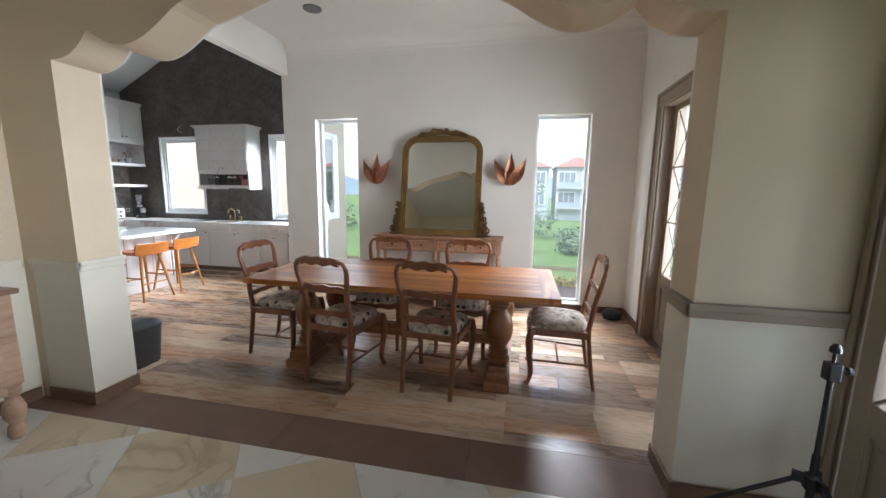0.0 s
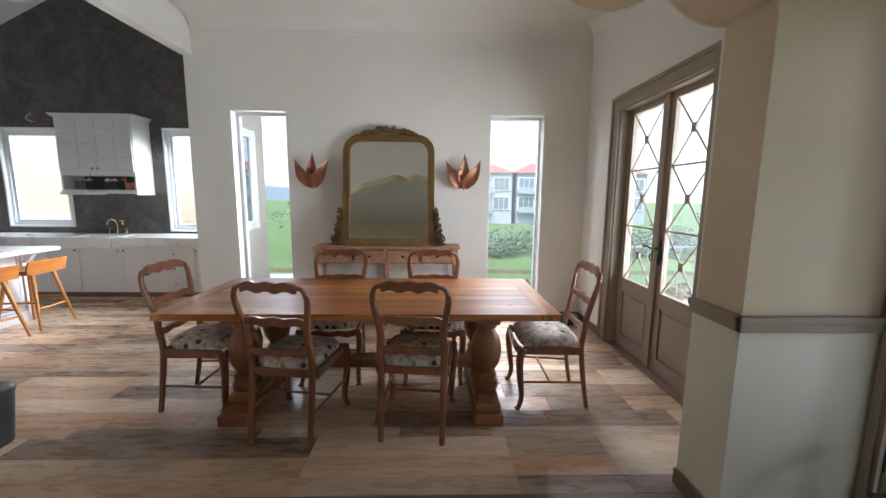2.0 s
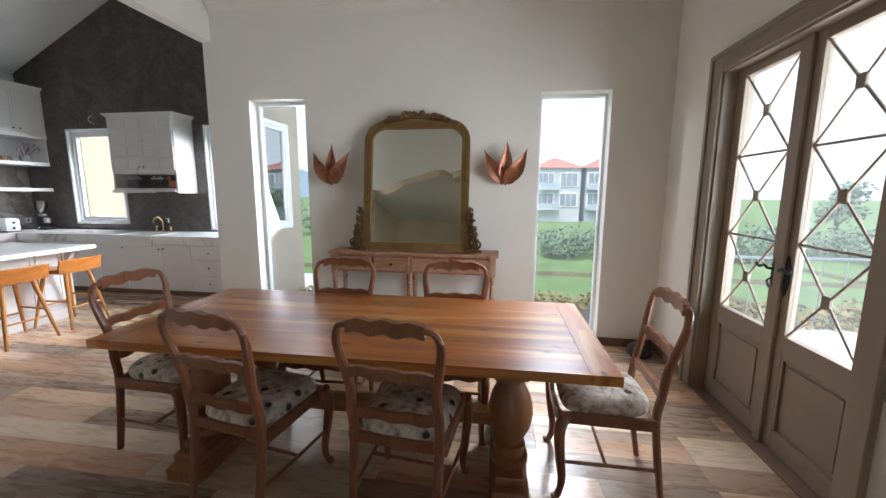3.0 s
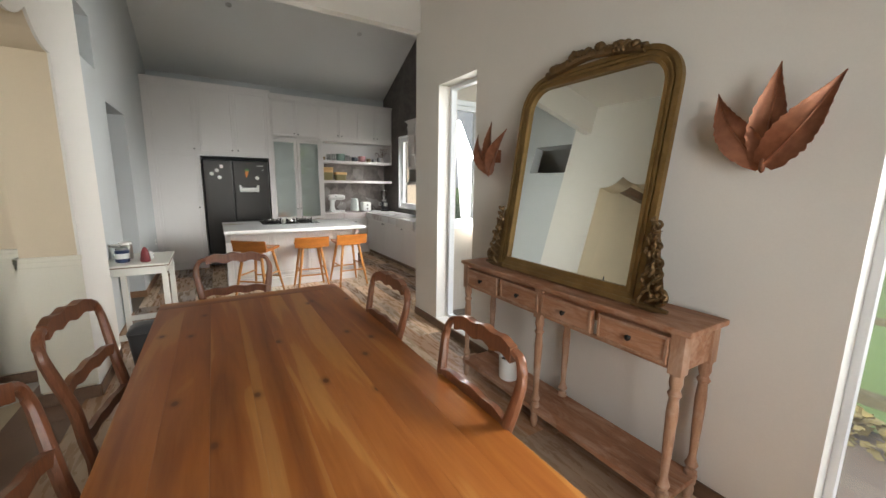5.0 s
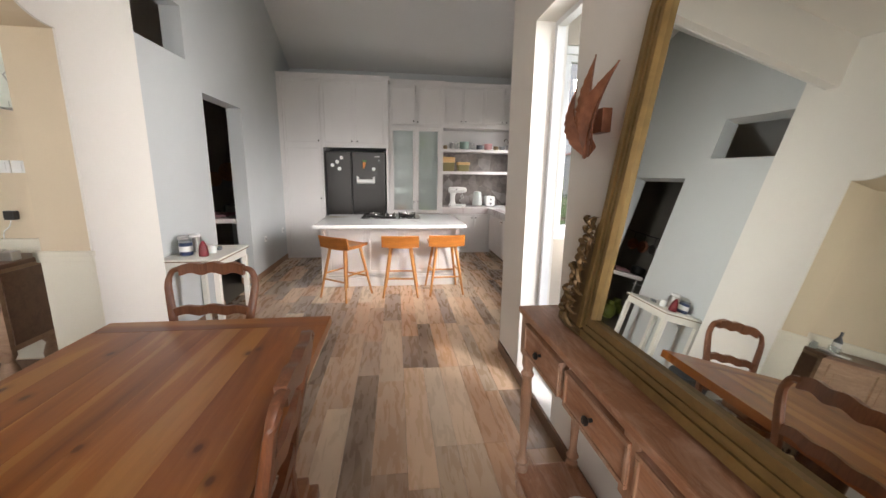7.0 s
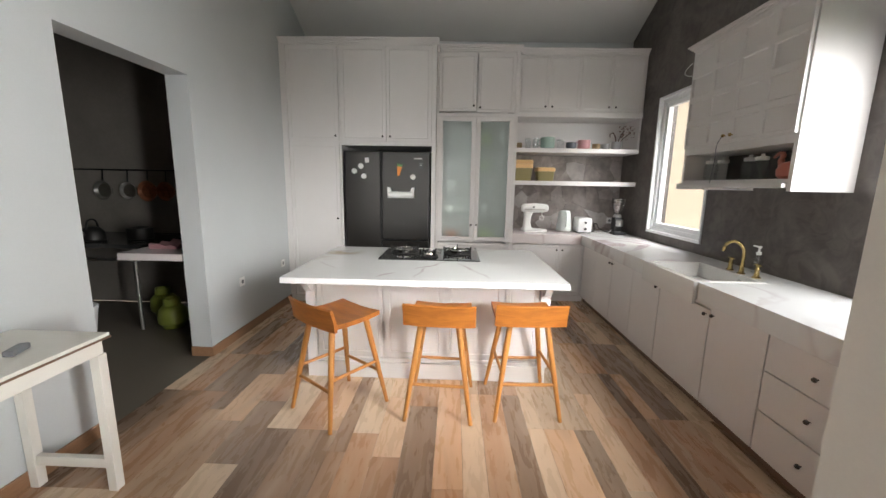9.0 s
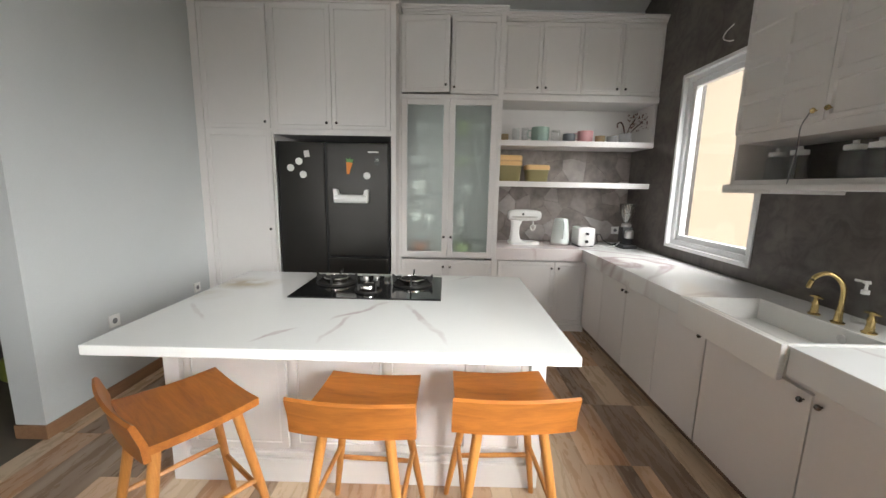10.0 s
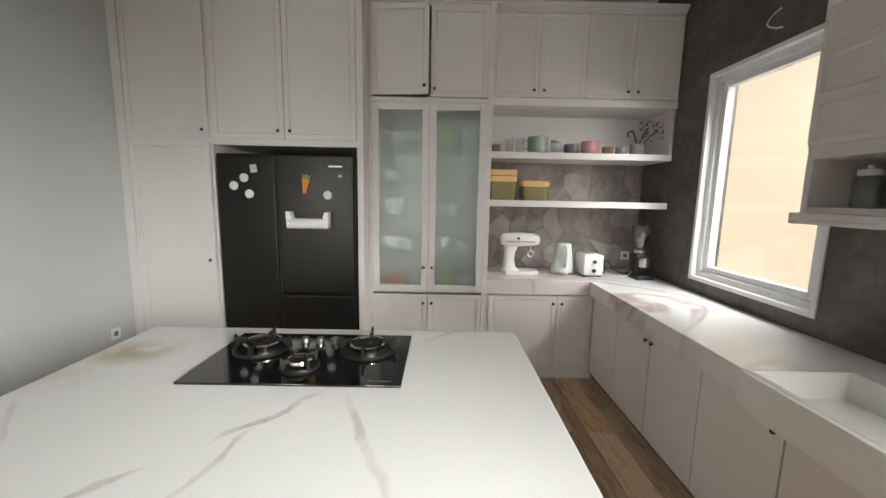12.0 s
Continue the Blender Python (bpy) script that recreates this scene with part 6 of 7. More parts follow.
for y, hw, z0, z1 in ((-0.165, 0.028, 0.29, 0.34), (-0.155, 0.05, 0.268, 0.362), (-0.12, 0.062, 0.258, 0.378), (0.02, 0.066, 0.256, 0.385), (0.14, 0.062, 0.262, 0.378), (0.185, 0.056, 0.272, 0.366), (0.20, 0.036, 0.292, 0.345)):
    loops.append([(hw * math.copysign(abs(math.cos(a)) ** 0.6, math.cos(a)), y, (z0 + z1) / 2 + (z1 - z0) / 2 * math.copysign(abs(math.sin(a)) ** 0.6, math.sin(a))) for a in [2 * math.pi * k / 24 for k in range(24)]])
hd = part("head", rings(bm, loops), M_WHITEP, mx_, smooth=True)
part("trim_band", bx(B(), -0.0672, 0.0672, -0.13, 0.15, 0.296, 0.312, 0.004), M_STEEL, mx_, "grey trim band")
part("beater", tube(B(), smooth_path([(0, 0.12, 0.27), (0, 0.12, 0.22), (0, 0.15, 0.19), (0, 0.12, 0.15), (0, 0.09, 0.19), (0, 0.12, 0.22)], 4), 0.008, 8), M_STEEL, mx_, "steel beater", True)
part("speed_knob", lathe(B(), [(0.012, 0), (0.012, 0.012), (0.002, 0.013)], 12), M_IRON, hd, "", True, pose(0.064, -0.01, 0.335, 0, 90))
kt = thing("electric_kettle", "pale mint electric kettle on the worktop", "kettle", pose(-7.56, 5.36, 0.9005) @ Matrix.Scale(1.13, 4))
M_MINT = plain("pale_mint_plastic", (0.70, 0.76, 0.73), 0.3, var=0.03)
part("body", lathe(B(), [(0.085, 0), (0.09, 0.008), (0.088, 0.05), (0.075, 0.17), (0.066, 0.24), (0.06, 0.255), (0.01, 0.262)], 24), M_MINT, kt, smooth=True)
part("base_ring", lathe(B(), [(0.09, -0.0002), (0.093, 0.004), (0.093, 0.02), (0.088, 0.022)], 24), M_STEEL, kt, smooth=True)
part("handle", tube(B(), smooth_path([(0.05, 0.0, 0.235), (0.095, 0, 0.225), (0.105, 0, 0.16), (0.098, 0, 0.09), (0.075, 0, 0.07)], 5), 0.012, 10), M_MINT, kt, smooth=True)
ts = thing("toaster", "white rounded two-slot toaster on the worktop", "toaster", pose(-7.52, 5.60, 0.9005) @ Matrix.Scale(1.10, 4))
bm = bx(B(), -0.11, 0.11, -0.085, 0.085, 0.008, 0.19, 0.028)
part("body", bm, M_WHITEP, ts, smooth=True)
part("slots", bx(B(), -0.08, 0.08, -0.045, 0.045, 0.186, 0.193, 0.003), M_STEEL, ts, "steel slot plate")
part("lever", bx(B(), 0.111, 0.135, -0.012, 0.012, 0.12, 0.145, 0.004), M_BLACK, ts, "black lever")
part("dial", lathe(B(), [(0.016, 0), (0.016, 0.012), (0.003, 0.013)], 14), M_BLACK, ts, "black dial", True, pose(0.11, 0.0, 0.055, 0, 90))
for s in (-1, 1):
    part("foot", bx(B(), -0.09, 0.09, s * 0.06 - 0.012, s * 0.06 + 0.012, 0, 0.01), M_BLACK, ts)
gr = thing("coffee_grinder", "black coffee grinder with clear hopper on the worktop", "grinder", pose(-7.42, 6.03, 0.9005) @ Matrix.Scale(1.12, 4))
part("base", bx(B(), -0.09, 0.10, -0.07, 0.07, 0, 0.035, 0.008), M_BLACK, gr)
part("motor_housing", bx(B(), -0.07, 0.03, -0.05, 0.05, 0.034, 0.20, 0.014), M_BLACK, gr, smooth=True)
part("doser", lathe(B(), [(0.038, 0.10), (0.04, 0.105), (0.04, 0.165), (0.03, 0.175)], 18, (0.055, 0, 0)), M_STEEL, gr, "steel dosing chamber", True)
part("collar", lathe(B(), [(0.04, 0.20), (0.045, 0.205), (0.045, 0.225), (0.03, 0.235)], 18, (-0.02, 0, 0)), M_STEEL, gr, smooth=True)
part("hopper", lathe(B(), [(0.028, 0.235), (0.035, 0.25), (0.072, 0.34), (0.074, 0.42), (0.070, 0.42), (0.068, 0.342), (0.032, 0.254)], 20, (-0.02, 0, 0)), M_SMOKE, gr, "smoky clear plastic hopper", True)
sk = thing("wall_socket", "white wall socket on the stone splashback", "socket", pose(XW + 0.018, 6.085, 1.045))
part("plate", bx(B(), 0, 0.009, -0.043, 0.043, -0.043, 0.043, 0.003), M_WHITEP, sk)
part("recess", lathe(B(), [(0.02, 0), (0.02, 0.001), (0.002, 0.0005)], 16), M_GREYP, sk, "", True, pose(0.0092, 0, 0, 0, 90))
single("power_cable", tube(B(), smooth_path([(0.0, 0.03, 0.012), (0.04, -0.05, 0.008), (0.0, -0.13, 0.05), (-0.02, -0.16, 0.11), (-0.05, -0.19, 0.10), (-0.06, -0.17, 0.02), (0.02, -0.22, 0.008), (0.04, -0.30, 0.008)], 6), 0.005, 6), M_BLACK, "coiled black power cable on the worktop", "cable", smooth=True, at=pose(-7.62, 6.0, 0.9005))
single("white_cable", tube(B(), smooth_path([(0.0, 0.0, 0.10), (0.05, -0.04, 0.06), (0.08, -0.12, 0.012), (0.02, -0.25, 0.007)], 6), 0.0045, 6), M_WHITEP, "white cable between grinder and toaster", "cable", smooth=True, at=pose(-7.50, 6.02, 0.9005))

# upper shelf: cups and glasses; lower shelf: food boxes
M_PINK = plain("pink_glaze_mug", (0.60, 0.30, 0.31), 0.35)
M_SLATE = plain("slate_glaze", (0.10, 0.11, 0.13), 0.35)
M_STONE = plain("grey_concrete_pot", (0.33, 0.32, 0.32), 0.7, var=0.1)
M_STRAW = plain("woven_straw", (0.36, 0.26, 0.15), 0.8, var=0.25, scale=30)


def mug(name, y, r, h, mat, label, handle=True, clear=False):
    t = thing(name, label, "cup" if not clear else "glass", pose(-7.53, y, 2.0052), group="cups on the upper shelf")
    part("body", lathe(B(), [(r * 0.85, 0), (r * 0.92, 0.005), (r, h * 0.4), (r, h), (r * 0.92, h), (r * 0.9, h * 0.4), (r * 0.7, 0.01)], 20), mat, t, smooth=True)
    if handle:
        part("handle", tube(B(), smooth_path([(0, -r * 0.95, h * 0.8), (0, -r * 1.4, h * 0.75), (0, -r * 1.45, h * 0.4), (0, -r * 0.95, h * 0.25)], 4), 0.006, 8), mat, t, smooth=True)
    return t


mug("straw_cup", 4.68, 0.045, 0.075, M_STRAW, "small woven straw cup on the shelf", False)
mug("drinking_glass", 4.80, 0.040, 0.14, M_CLEAR, "clear drinking glass on the shelf", False, True)
mug("drinking_glass", 4.90, 0.040, 0.145, M_CLEAR, "clear drinking glass on the shelf", False, True)
mug("sage_mug", 5.06, 0.092, 0.15, M_SAGE, "large sage green mug on the shelf")
jar("glass_jar", -7.53, 5.225, 0.050, 0.125, M_CLEAR, M_STEEL, "clear glass jar with metal lid on the shelf", 2.0052)
mug("slate_mug", 5.37, 0.066, 0.09, M_SLATE, "dark slate mug on the shelf", False)
mug("pink_mug", 5.54, 0.080, 0.12, M_PINK, "pink mug on the shelf")
mug("straw_cup", 5.70, 0.050, 0.075, M_STRAW, "small woven straw cup on the shelf", False)
mug("concrete_cup", 5.825, 0.052, 0.075, M_STONE, "grey concrete cup on the shelf", False)
pl = thing("potted_twigs", "grey pot of dry reddish twigs on the shelf", "plant", pose(-7.53, 5.965, 2.0052) @ Matrix.Scale(1.15, 4))
part("pot", lathe(B(), [(0.045, 0), (0.05, 0.006), (0.055, 0.09), (0.046, 0.09), (0.042, 0.02)], 18), M_STONE, pl, smooth=True)
M_TWIG = plain("dry_twig", (0.10, 0.05, 0.035), 0.8)
M_DRY = plain("dry_red_leaf", (0.20, 0.075, 0.05), 0.8, var=0.3, scale=20)
bm = B()
tube(bm, smooth_path([(0, 0, 0.02), (-0.02, -0.01, 0.14), (0.0, -0.05, 0.19), (0.02, -0.09, 0.17), (0.03, -0.09, 0.14)], 5), 0.006, 6)
tube(bm, smooth_path([(0, 0, 0.02), (0, 0.03, 0.14), (-0.01, 0.08, 0.22)], 5), 0.005, 6)
tube(bm, smooth_path([(0, 0, 0.02), (0.01, 0.06, 0.12), (0.0, 0.15, 0.20)], 5), 0.004, 6)
part("twigs", bm, M_TWIG, pl, smooth=True)
random.seed(3)
bm = B()
for k in range(70):
    c = Vector((random.uniform(-0.05, 0.05), random.uniform(0.02, 0.19), random.uniform(0.13, 0.27)))
    d = Vector((random.uniform(-1, 1), random.uniform(-1, 1), random.uniform(-1, 1))).normalized() * 0.022
    e = d.cross(Vector((0.3, 0.2, 1))).normalized() * 0.006
    rings(bm, [[c - d * 0.2 - e * 0.2, c - d * 0.2 + e * 0.2, c - d * 0.2 + Vector((0, 0, 0.001))], [c + d * 0.4 - e, c + d * 0.4 + e, c + d * 0.4 + Vector((0, 0, 0.003))], [c + d - e * 0.1, c + d + e * 0.1, c + d + Vector((0, 0, 0.001))]])
part("dry_leaves", bm, M_DRY, pl)
M_OLIVE = plain("olive_plastic", (0.26, 0.22, 0.10), 0.4, var=0.06)
M_PEACH = plain("peach_lid", (0.78, 0.50, 0.23), 0.4, var=0.05)


def food_box(y, w, h, lids, label):
    t = thing("food_box", label, "box", pose(-7.56, y, 1.5872), group="food boxes on the lower shelf")
    loops = [[(0.10 * k * math.copysign(abs(math.cos(a)) ** 0.3, math.cos(a)), w * k * math.copysign(abs(math.sin(a)) ** 0.3, math.sin(a)), z) for a in [2 * math.pi * i / 28 for i in range(28)]] for z, k in ((0, 0.86), (0.008, 0.9), (h, 1.0))]
    part("body", rings(B(), loops), M_OLIVE, t, smooth=True)
    for i in range(lids):
        z0 = h + 0.001 + i * 0.055
        loops = [[(0.105 * k * math.copysign(abs(math.cos(a)) ** 0.3, math.cos(a)), (w + 0.006) * k * math.copysign(abs(math.sin(a)) ** 0.3, math.sin(a)), z0 + z) for a in [2 * math.pi * n / 28 for n in range(28)]] for z, k in ((0, 1.0), (0.02, 1.02), (0.045, 1.0), (0.052, 0.93))]
        part("lid", rings(B(), loops), M_PEACH, t, smooth=True)


food_box(4.745, 0.128, 0.165, 2, "olive food box with two stacked peach lids")
food_box(5.05, 0.12, 0.125, 1, "olive food box with peach lid")

# wall sockets on the grey wall
for x in (-5.865, -6.755):
    s_ = thing("wall_socket", "white wall socket on the grey wall", "socket", pose(x, YG, 0.537), group="sockets on the grey wall")
    part("plate", bx(B(), -0.043, 0.043, 0.0, 0.01, -0.043, 0.043, 0.003), M_WHITEP, s_)
    part("recess", lathe(B(), [(0.02, 0), (0.02, 0.0012), (0.003, 0.0006)], 16), M_GREYP, s_, "", True, pose(0, 0.0102, 0, -90))
for y in (3.04, 5.12):
    x = -6.32
    dl = thing("downlight", "small recessed downlight in the sloping ceiling", "downlight", pose(x, y, roof_z(x) - 0.001, 0, -26.5, 0))
    part("ring", lathe(B(), [(0.045, 0.0), (0.045, -0.006), (0.032, -0.008), (0.03, -0.001)], 18), M_STEEL, dl, smooth=True)
dl = thing("downlight", "round white ceiling light, unlit", "downlight", pose(-2.02, 3.72, ZC - 0.001))
part("ring", lathe(B(), [(0.10, 0.0), (0.10, -0.012), (0.075, -0.018), (0.02, -0.012)], 22), M_GREYP, dl, smooth=True)

# ---- service kitchen, seen through the doorway ----
M_GAS = plain("green_gas_steel", (0.23, 0.27, 0.05), 0.45, var=0.15)
M_DARKTOP = plain("dark_granite", (0.05, 0.05, 0.05), 0.25, var=0.3)
wb = thing("work_bench", "dark stone bench on steel legs in the service kitchen", "bench")
part("top", bx(B(), -6.74, -5.86, -1.2, 0.78, 0.84, 0.88, 0.004), M_DARKTOP, wb)
part("front_rail", tube(B(), [(-5.89, -1.15, 0.72), (-5.89, 0.72, 0.72)], 0.014, 8), M_STEEL, wb)
for y in (0.68, -0.3, -1.1):
    part("leg", tube(B(), [(-5.88, y, 0.0), (-5.88, y, 0.84)], 0.018, 10), M_STEEL, wb, "steel tube leg", True)
ws = thing("wall_counter", "pale stone counter on the service kitchen's end", "counter")
part("top", bx(B(), -6.74, -5.35, 1.0, 1.555, 0.84, 0.90, 0.004), M_PINKM, ws)
part("support", bx(B(), -6.74, -6.60, 1.0, 1.555, 0.0, 0.84), M_GREY, ws)


def gas_bottle(x, y, s=1.0):
    g = thing("gas_cylinder", "small green melon-shaped gas cylinder on the floor", "gas cylinder", pose(x, y, 0), group="gas cylinders")
    part("body", lathe(B(), [(0.09 * s, 0.0), (0.10 * s, 0.03), (0.13 * s, 0.06), (0.135 * s, 0.12), (0.125 * s, 0.19), (0.08 * s, 0.24), (0.02, 0.25)], 24), M_GAS, g, smooth=True)
    part("collar", lathe(B(), [(0.075 * s, 0.235), (0.078 * s, 0.24), (0.075 * s, 0.31), (0.068 * s, 0.31), (0.07 * s, 0.245)], 20, caps=False), M_GAS, g, smooth=True)
    part("valve", lathe(B(), [(0.02, 0.25), (0.02, 0.285), (0.005, 0.29)], 12), M_BRASS, g, smooth=True)


gas_bottle(-5.98, 0.93)
gas_bottle(-6.35, 0.55)
bk = thing("bucket", "white plastic bucket on the service kitchen floor", "bucket", pose(-5.62, 0.30, 0))
part("body", lathe(B(), [(0.10, 0), (0.105, 0.005), (0.145, 0.30), (0.15, 0.30), (0.148, 0.315), (0.138, 0.315), (0.098, 0.012), (0.01, 0.01)], 26), M_WHITEP, bk, smooth=True)
pr = thing("pan_rack", "dark rail of hanging pans on the service kitchen wall", "rack", pose(-6.745, 0.1, 1.62))
part("rail", tube(B(), [(0.05, -0.9, 0.0), (0.05, 0.55, 0.0)], 0.008, 8), M_IRON, pr)
for y, r, m in ((-0.1, 0.10, M_STEEL), (0.14, 0.12, M_COPPER), (0.36, 0.11, M_COPPER), (-0.4, 0.11, M_STEEL)):
    t = thing("hanging_pan", "metal pan hanging from the rail", "pan", pose(-6.70, 0.1 + y, 1.38), group="pans on the rail")
    part("bowl", lathe(B(), [(r * 0.8, 0.0), (r, 0.04), (r * 0.96, 0.04), (r * 0.75, 0.006)], 20), m, t, "", True, pose(0, 0, 0, 0, 90))
    part("handle", tube(B(), [(0.02, 0, r), (0.01, 0, 0.235)], 0.007, 6), M_IRON, t)
single("stove_pot", lathe(B(), [(0.12, 0), (0.13, 0.01), (0.13, 0.11), (0.12, 0.115), (0.02, 0.13)], 20), M_STEEL, "steel pot on the pale counter", "pot", smooth=True, at=pose(-6.15, 1.25, 0.9))
M_RATTAN = plain("woven_rattan", (0.30, 0.17, 0.08), 0.8, var=0.3, scale=40, bscale=90, bstr=0.6, fine=0.3)
for y, z, r in ((0.62, 1.52, 0.15), (0.40, 1.40, 0.12)):
    single("rattan_tray", lathe(B(), [(r * 0.3, 0.0), (r * 0.9, 0.012), (r, 0.04), (r * 0.96, 0.042), (r * 0.85, 0.022), (r * 0.2, 0.012)], 24), M_RATTAN, "round woven rattan tray hung on the cement wall", "tray", "rattan trays on the wall", smooth=True, at=pose(-6.748, y + 0.35, z, 0, 90))
kb = thing("black_kettle", "black kettle on the dark bench", "kettle", pose(-6.05, 0.12, 0.88))
part("body", lathe(B(), [(0.09, 0), (0.105, 0.02), (0.10, 0.09), (0.06, 0.14), (0.02, 0.15)], 22), M_IRON, kb, smooth=True)
part("spout", tube(B(), [(0.08, 0, 0.06), (0.15, 0, 0.13)], [0.022, 0.011], 10), M_IRON, kb, smooth=True)
part("handle", tube(B(), smooth_path([(-0.07, 0, 0.12), (-0.04, 0, 0.21), (0.04, 0, 0.21), (0.07, 0, 0.12)], 5), 0.009, 8), M_IRON, kb, smooth=True)
M_CLOTH = plain("faded_pink_cloth", (0.42, 0.22, 0.24), 0.9, var=0.2, scale=12, bscale=60, bstr=0.5)
bm = B()
loops = []
for i in range(15):
    u = -0.17 + 0.34 * i / 14
    loops.append([(u, -0.13 + 0.26 * j / 10, 0.012 + 0.018 * math.sin(i * 1.1 + j * 0.5) * math.cos(j * 0.9) + 0.02) for j in range(11)] + [(u, 0.13 - 0.26 * j / 10, 0.001) for j in range(11)])
single("folded_cloth", rings(bm, loops), M_CLOTH, "crumpled faded pink cloth on the pale counter", "cloth", smooth=True, at=pose(-5.75, 1.22, 0.9))
gs = thing("table_stove", "black two-burner stove on the pale counter", "stove", pose(-6.42, 1.27, 0.90))
part("body", bx(B(), -0.20, 0.14, -0.24, 0.24, 0.012, 0.10, 0.012), M_IRON, gs)
for y in (-0.12, 0.12):
    part("burner_ring", tube(B(), [(-0.03 + 0.075 * math.cos(a), y + 0.075 * math.sin(a), 0.112) for a in [2 * math.pi * k / 20 for k in range(21)]], 0.007, 6), M_STEEL, gs, smooth=True)
    part("stove_knob", lathe(B(), [(0.018, 0), (0.018, 0.018), (0.003, 0.02)], 12), M_STEEL, gs, "", True, pose(0.14, y, 0.055, 0, 90))
for y in (-0.2, 0.2):
    part("foot", bx(B(), -0.18, 0.12, y - 0.02, y + 0.02, 0.0, 0.0125), M_BLACK, gs)
single("black_pot", lathe(B(), [(0.11, 0), (0.12, 0.01), (0.12, 0.12), (0.02, 0.14)], 20), M_IRON, "black pot on the dark bench", "pot", smooth=True, at=pose(-6.25, 0.45, 0.88))

# ---- living room ----
# sideboard against the tan wall
M_SB = wood("sideboard_wood", (0.45, 0.29, 0.19), (0.25, 0.14, 0.085), "y", 0.55, 1.4)
M_SBD = wood("sideboard_top_wood", (0.22, 0.12, 0.075), (0.12, 0.06, 0.04), "y", 0.4, 1.4)
sb = thing("sideboard", "washed wooden sideboard with carved legs", "sideboard", pose(-2.80, 0.61, 0))
part("top", bx(B(), -0.225, 0.225, -0.72, 0.61, 0.90, 0.932, 0.008), M_SBD, sb)
part("body", bx(B(), -0.21, 0.19, -0.70, 0.585, 0.34, 0.90, 0.003), M_SB, sb)
part("end_panel", bx(B(), -0.18, 0.16, 0.585, 0.592, 0.38, 0.87, 0.003), M_SBD, sb, "dark stained end panel")
for y in (-0.60, -0.02):
    d = part("door", bx(B(), 0.19, 0.208, y, y + 0.52, 0.40, 0.86, 0.004), M_SB, sb)
    part("door_moulding", bx(B(), 0.2081, 0.216, y + 0.07, y + 0.45, 0.47, 0.79, 0.006), M_SB, d)
    part("escutcheon", lathe(B(), [(0.018, 0), (0.016, 0.006), (0.004, 0.02)], 12), M_IRON, d, "dark metal pull", True, pose(0.217, y + 0.26, 0.63, 0, 90))
part("carved_apron", wave_rail(B(), 0.62, 0.325, 0.05, 0.0, 0.0, 0.012, 0.02), M_SB, sb, "", True, pose(0.19, -0.06, 0, 0, 0, 90))
for x in (-0.16, 0.165):
    for y in (-0.64, 0.53):
        part("leg", lathe(B(), [(0.03, 0), (0.045, 0.03), (0.04, 0.08), (0.028, 0.10), (0.05, 0.14), (0.055, 0.19), (0.04, 0.24), (0.03, 0.27), (0.048, 0.30), (0.048, 0.34)], 16, (x, y, 0)), M_SB, sb, "turned carved leg", True)
dk = thing("dark_bottle", "dark brown bottle with white label on the sideboard", "bottle", pose(-2.82, 0.80, 0.932))
part("glass", lathe(B(), [(0.03, 0), (0.033, 0.006), (0.033, 0.12), (0.012, 0.16), (0.012, 0.21), (0.003, 0.212)], 18), M_SLATE, dk, smooth=True)
part("label", lathe(B(), [(0.0335, 0.02), (0.0338, 0.021), (0.0338, 0.10), (0.0335, 0.101)], 18, caps=False), M_WHITEP, dk, "plain white label")
single("tray", lathe(B(), [(0.10, 0), (0.13, 0.006), (0.135, 0.02), (0.128, 0.02), (0.10, 0.008)], 26), M_CERAMIC, "pale oval tray on the sideboard", "tray", smooth=True, at=pose(-2.74, 0.94, 0.932))
for i, (x, y) in enumerate(((-2.76, 0.92), (-2.70, 0.96), (-2.84, 1.04))):
    single("glass_votive", lathe(B(), [(0.028, 0), (0.032, 0.004), (0.034, 0.06), (0.03, 0.06), (0.028, 0.008)], 16), M_CLEAR, "small clear glass on the sideboard", "glass", "glasses on the sideboard", smooth=True, at=pose(x, y, 0.9405 if i < 2 else 0.932))
bxx = single("tin_box", bx(B(), -0.035, 0.035, -0.04, 0.04, 0, 0.06, 0.006), M_STEEL, "small grey tin on the sideboard", "tin", at=pose(-2.78, 1.15, 0.932))
# wall clock
ck = thing("wall_clock", "large round pale wall clock with thin rim", "clock", pose(LX0, 1.115, 2.147, 0, 90, 0))
M_DIAL = plain("pale_clock_dial", (0.80, 0.82, 0.74), 0.55, var=0.10, scale=6)
M_MARK = plain("pale_grey_print", (0.50, 0.51, 0.46), 0.6)
part("dial", lathe(B(), [(0.212, 0.001), (0.212, 0.02), (0.01, 0.0205)], 48), M_DIAL, ck)
part("rim", lathe(B(), [(0.222, 0.001), (0.226, 0.01), (0.222, 0.032), (0.210, 0.032), (0.210, 0.021)], 48, caps=False), M_STEEL, ck, smooth=True)
for a, l, w in ((0.5, 0.10, 0.010), (2.3, 0.155, 0.007)):
    part("hand_pointer", tube(B(), [(0, 0, 0.025), (l * math.cos(a), l * math.sin(a), 0.025)], w / 2, 6), M_STEEL, ck)
for k in range(12):
    a = k * math.pi / 6
    part("hour_mark", bx(B(), -0.016, 0.016, -0.003, 0.003, 0.0206, 0.0215), M_MARK, ck, "", False, pose(0.185 * math.cos(a), 0.185 * math.sin(a), 0, 0, 0, math.degrees(a)))
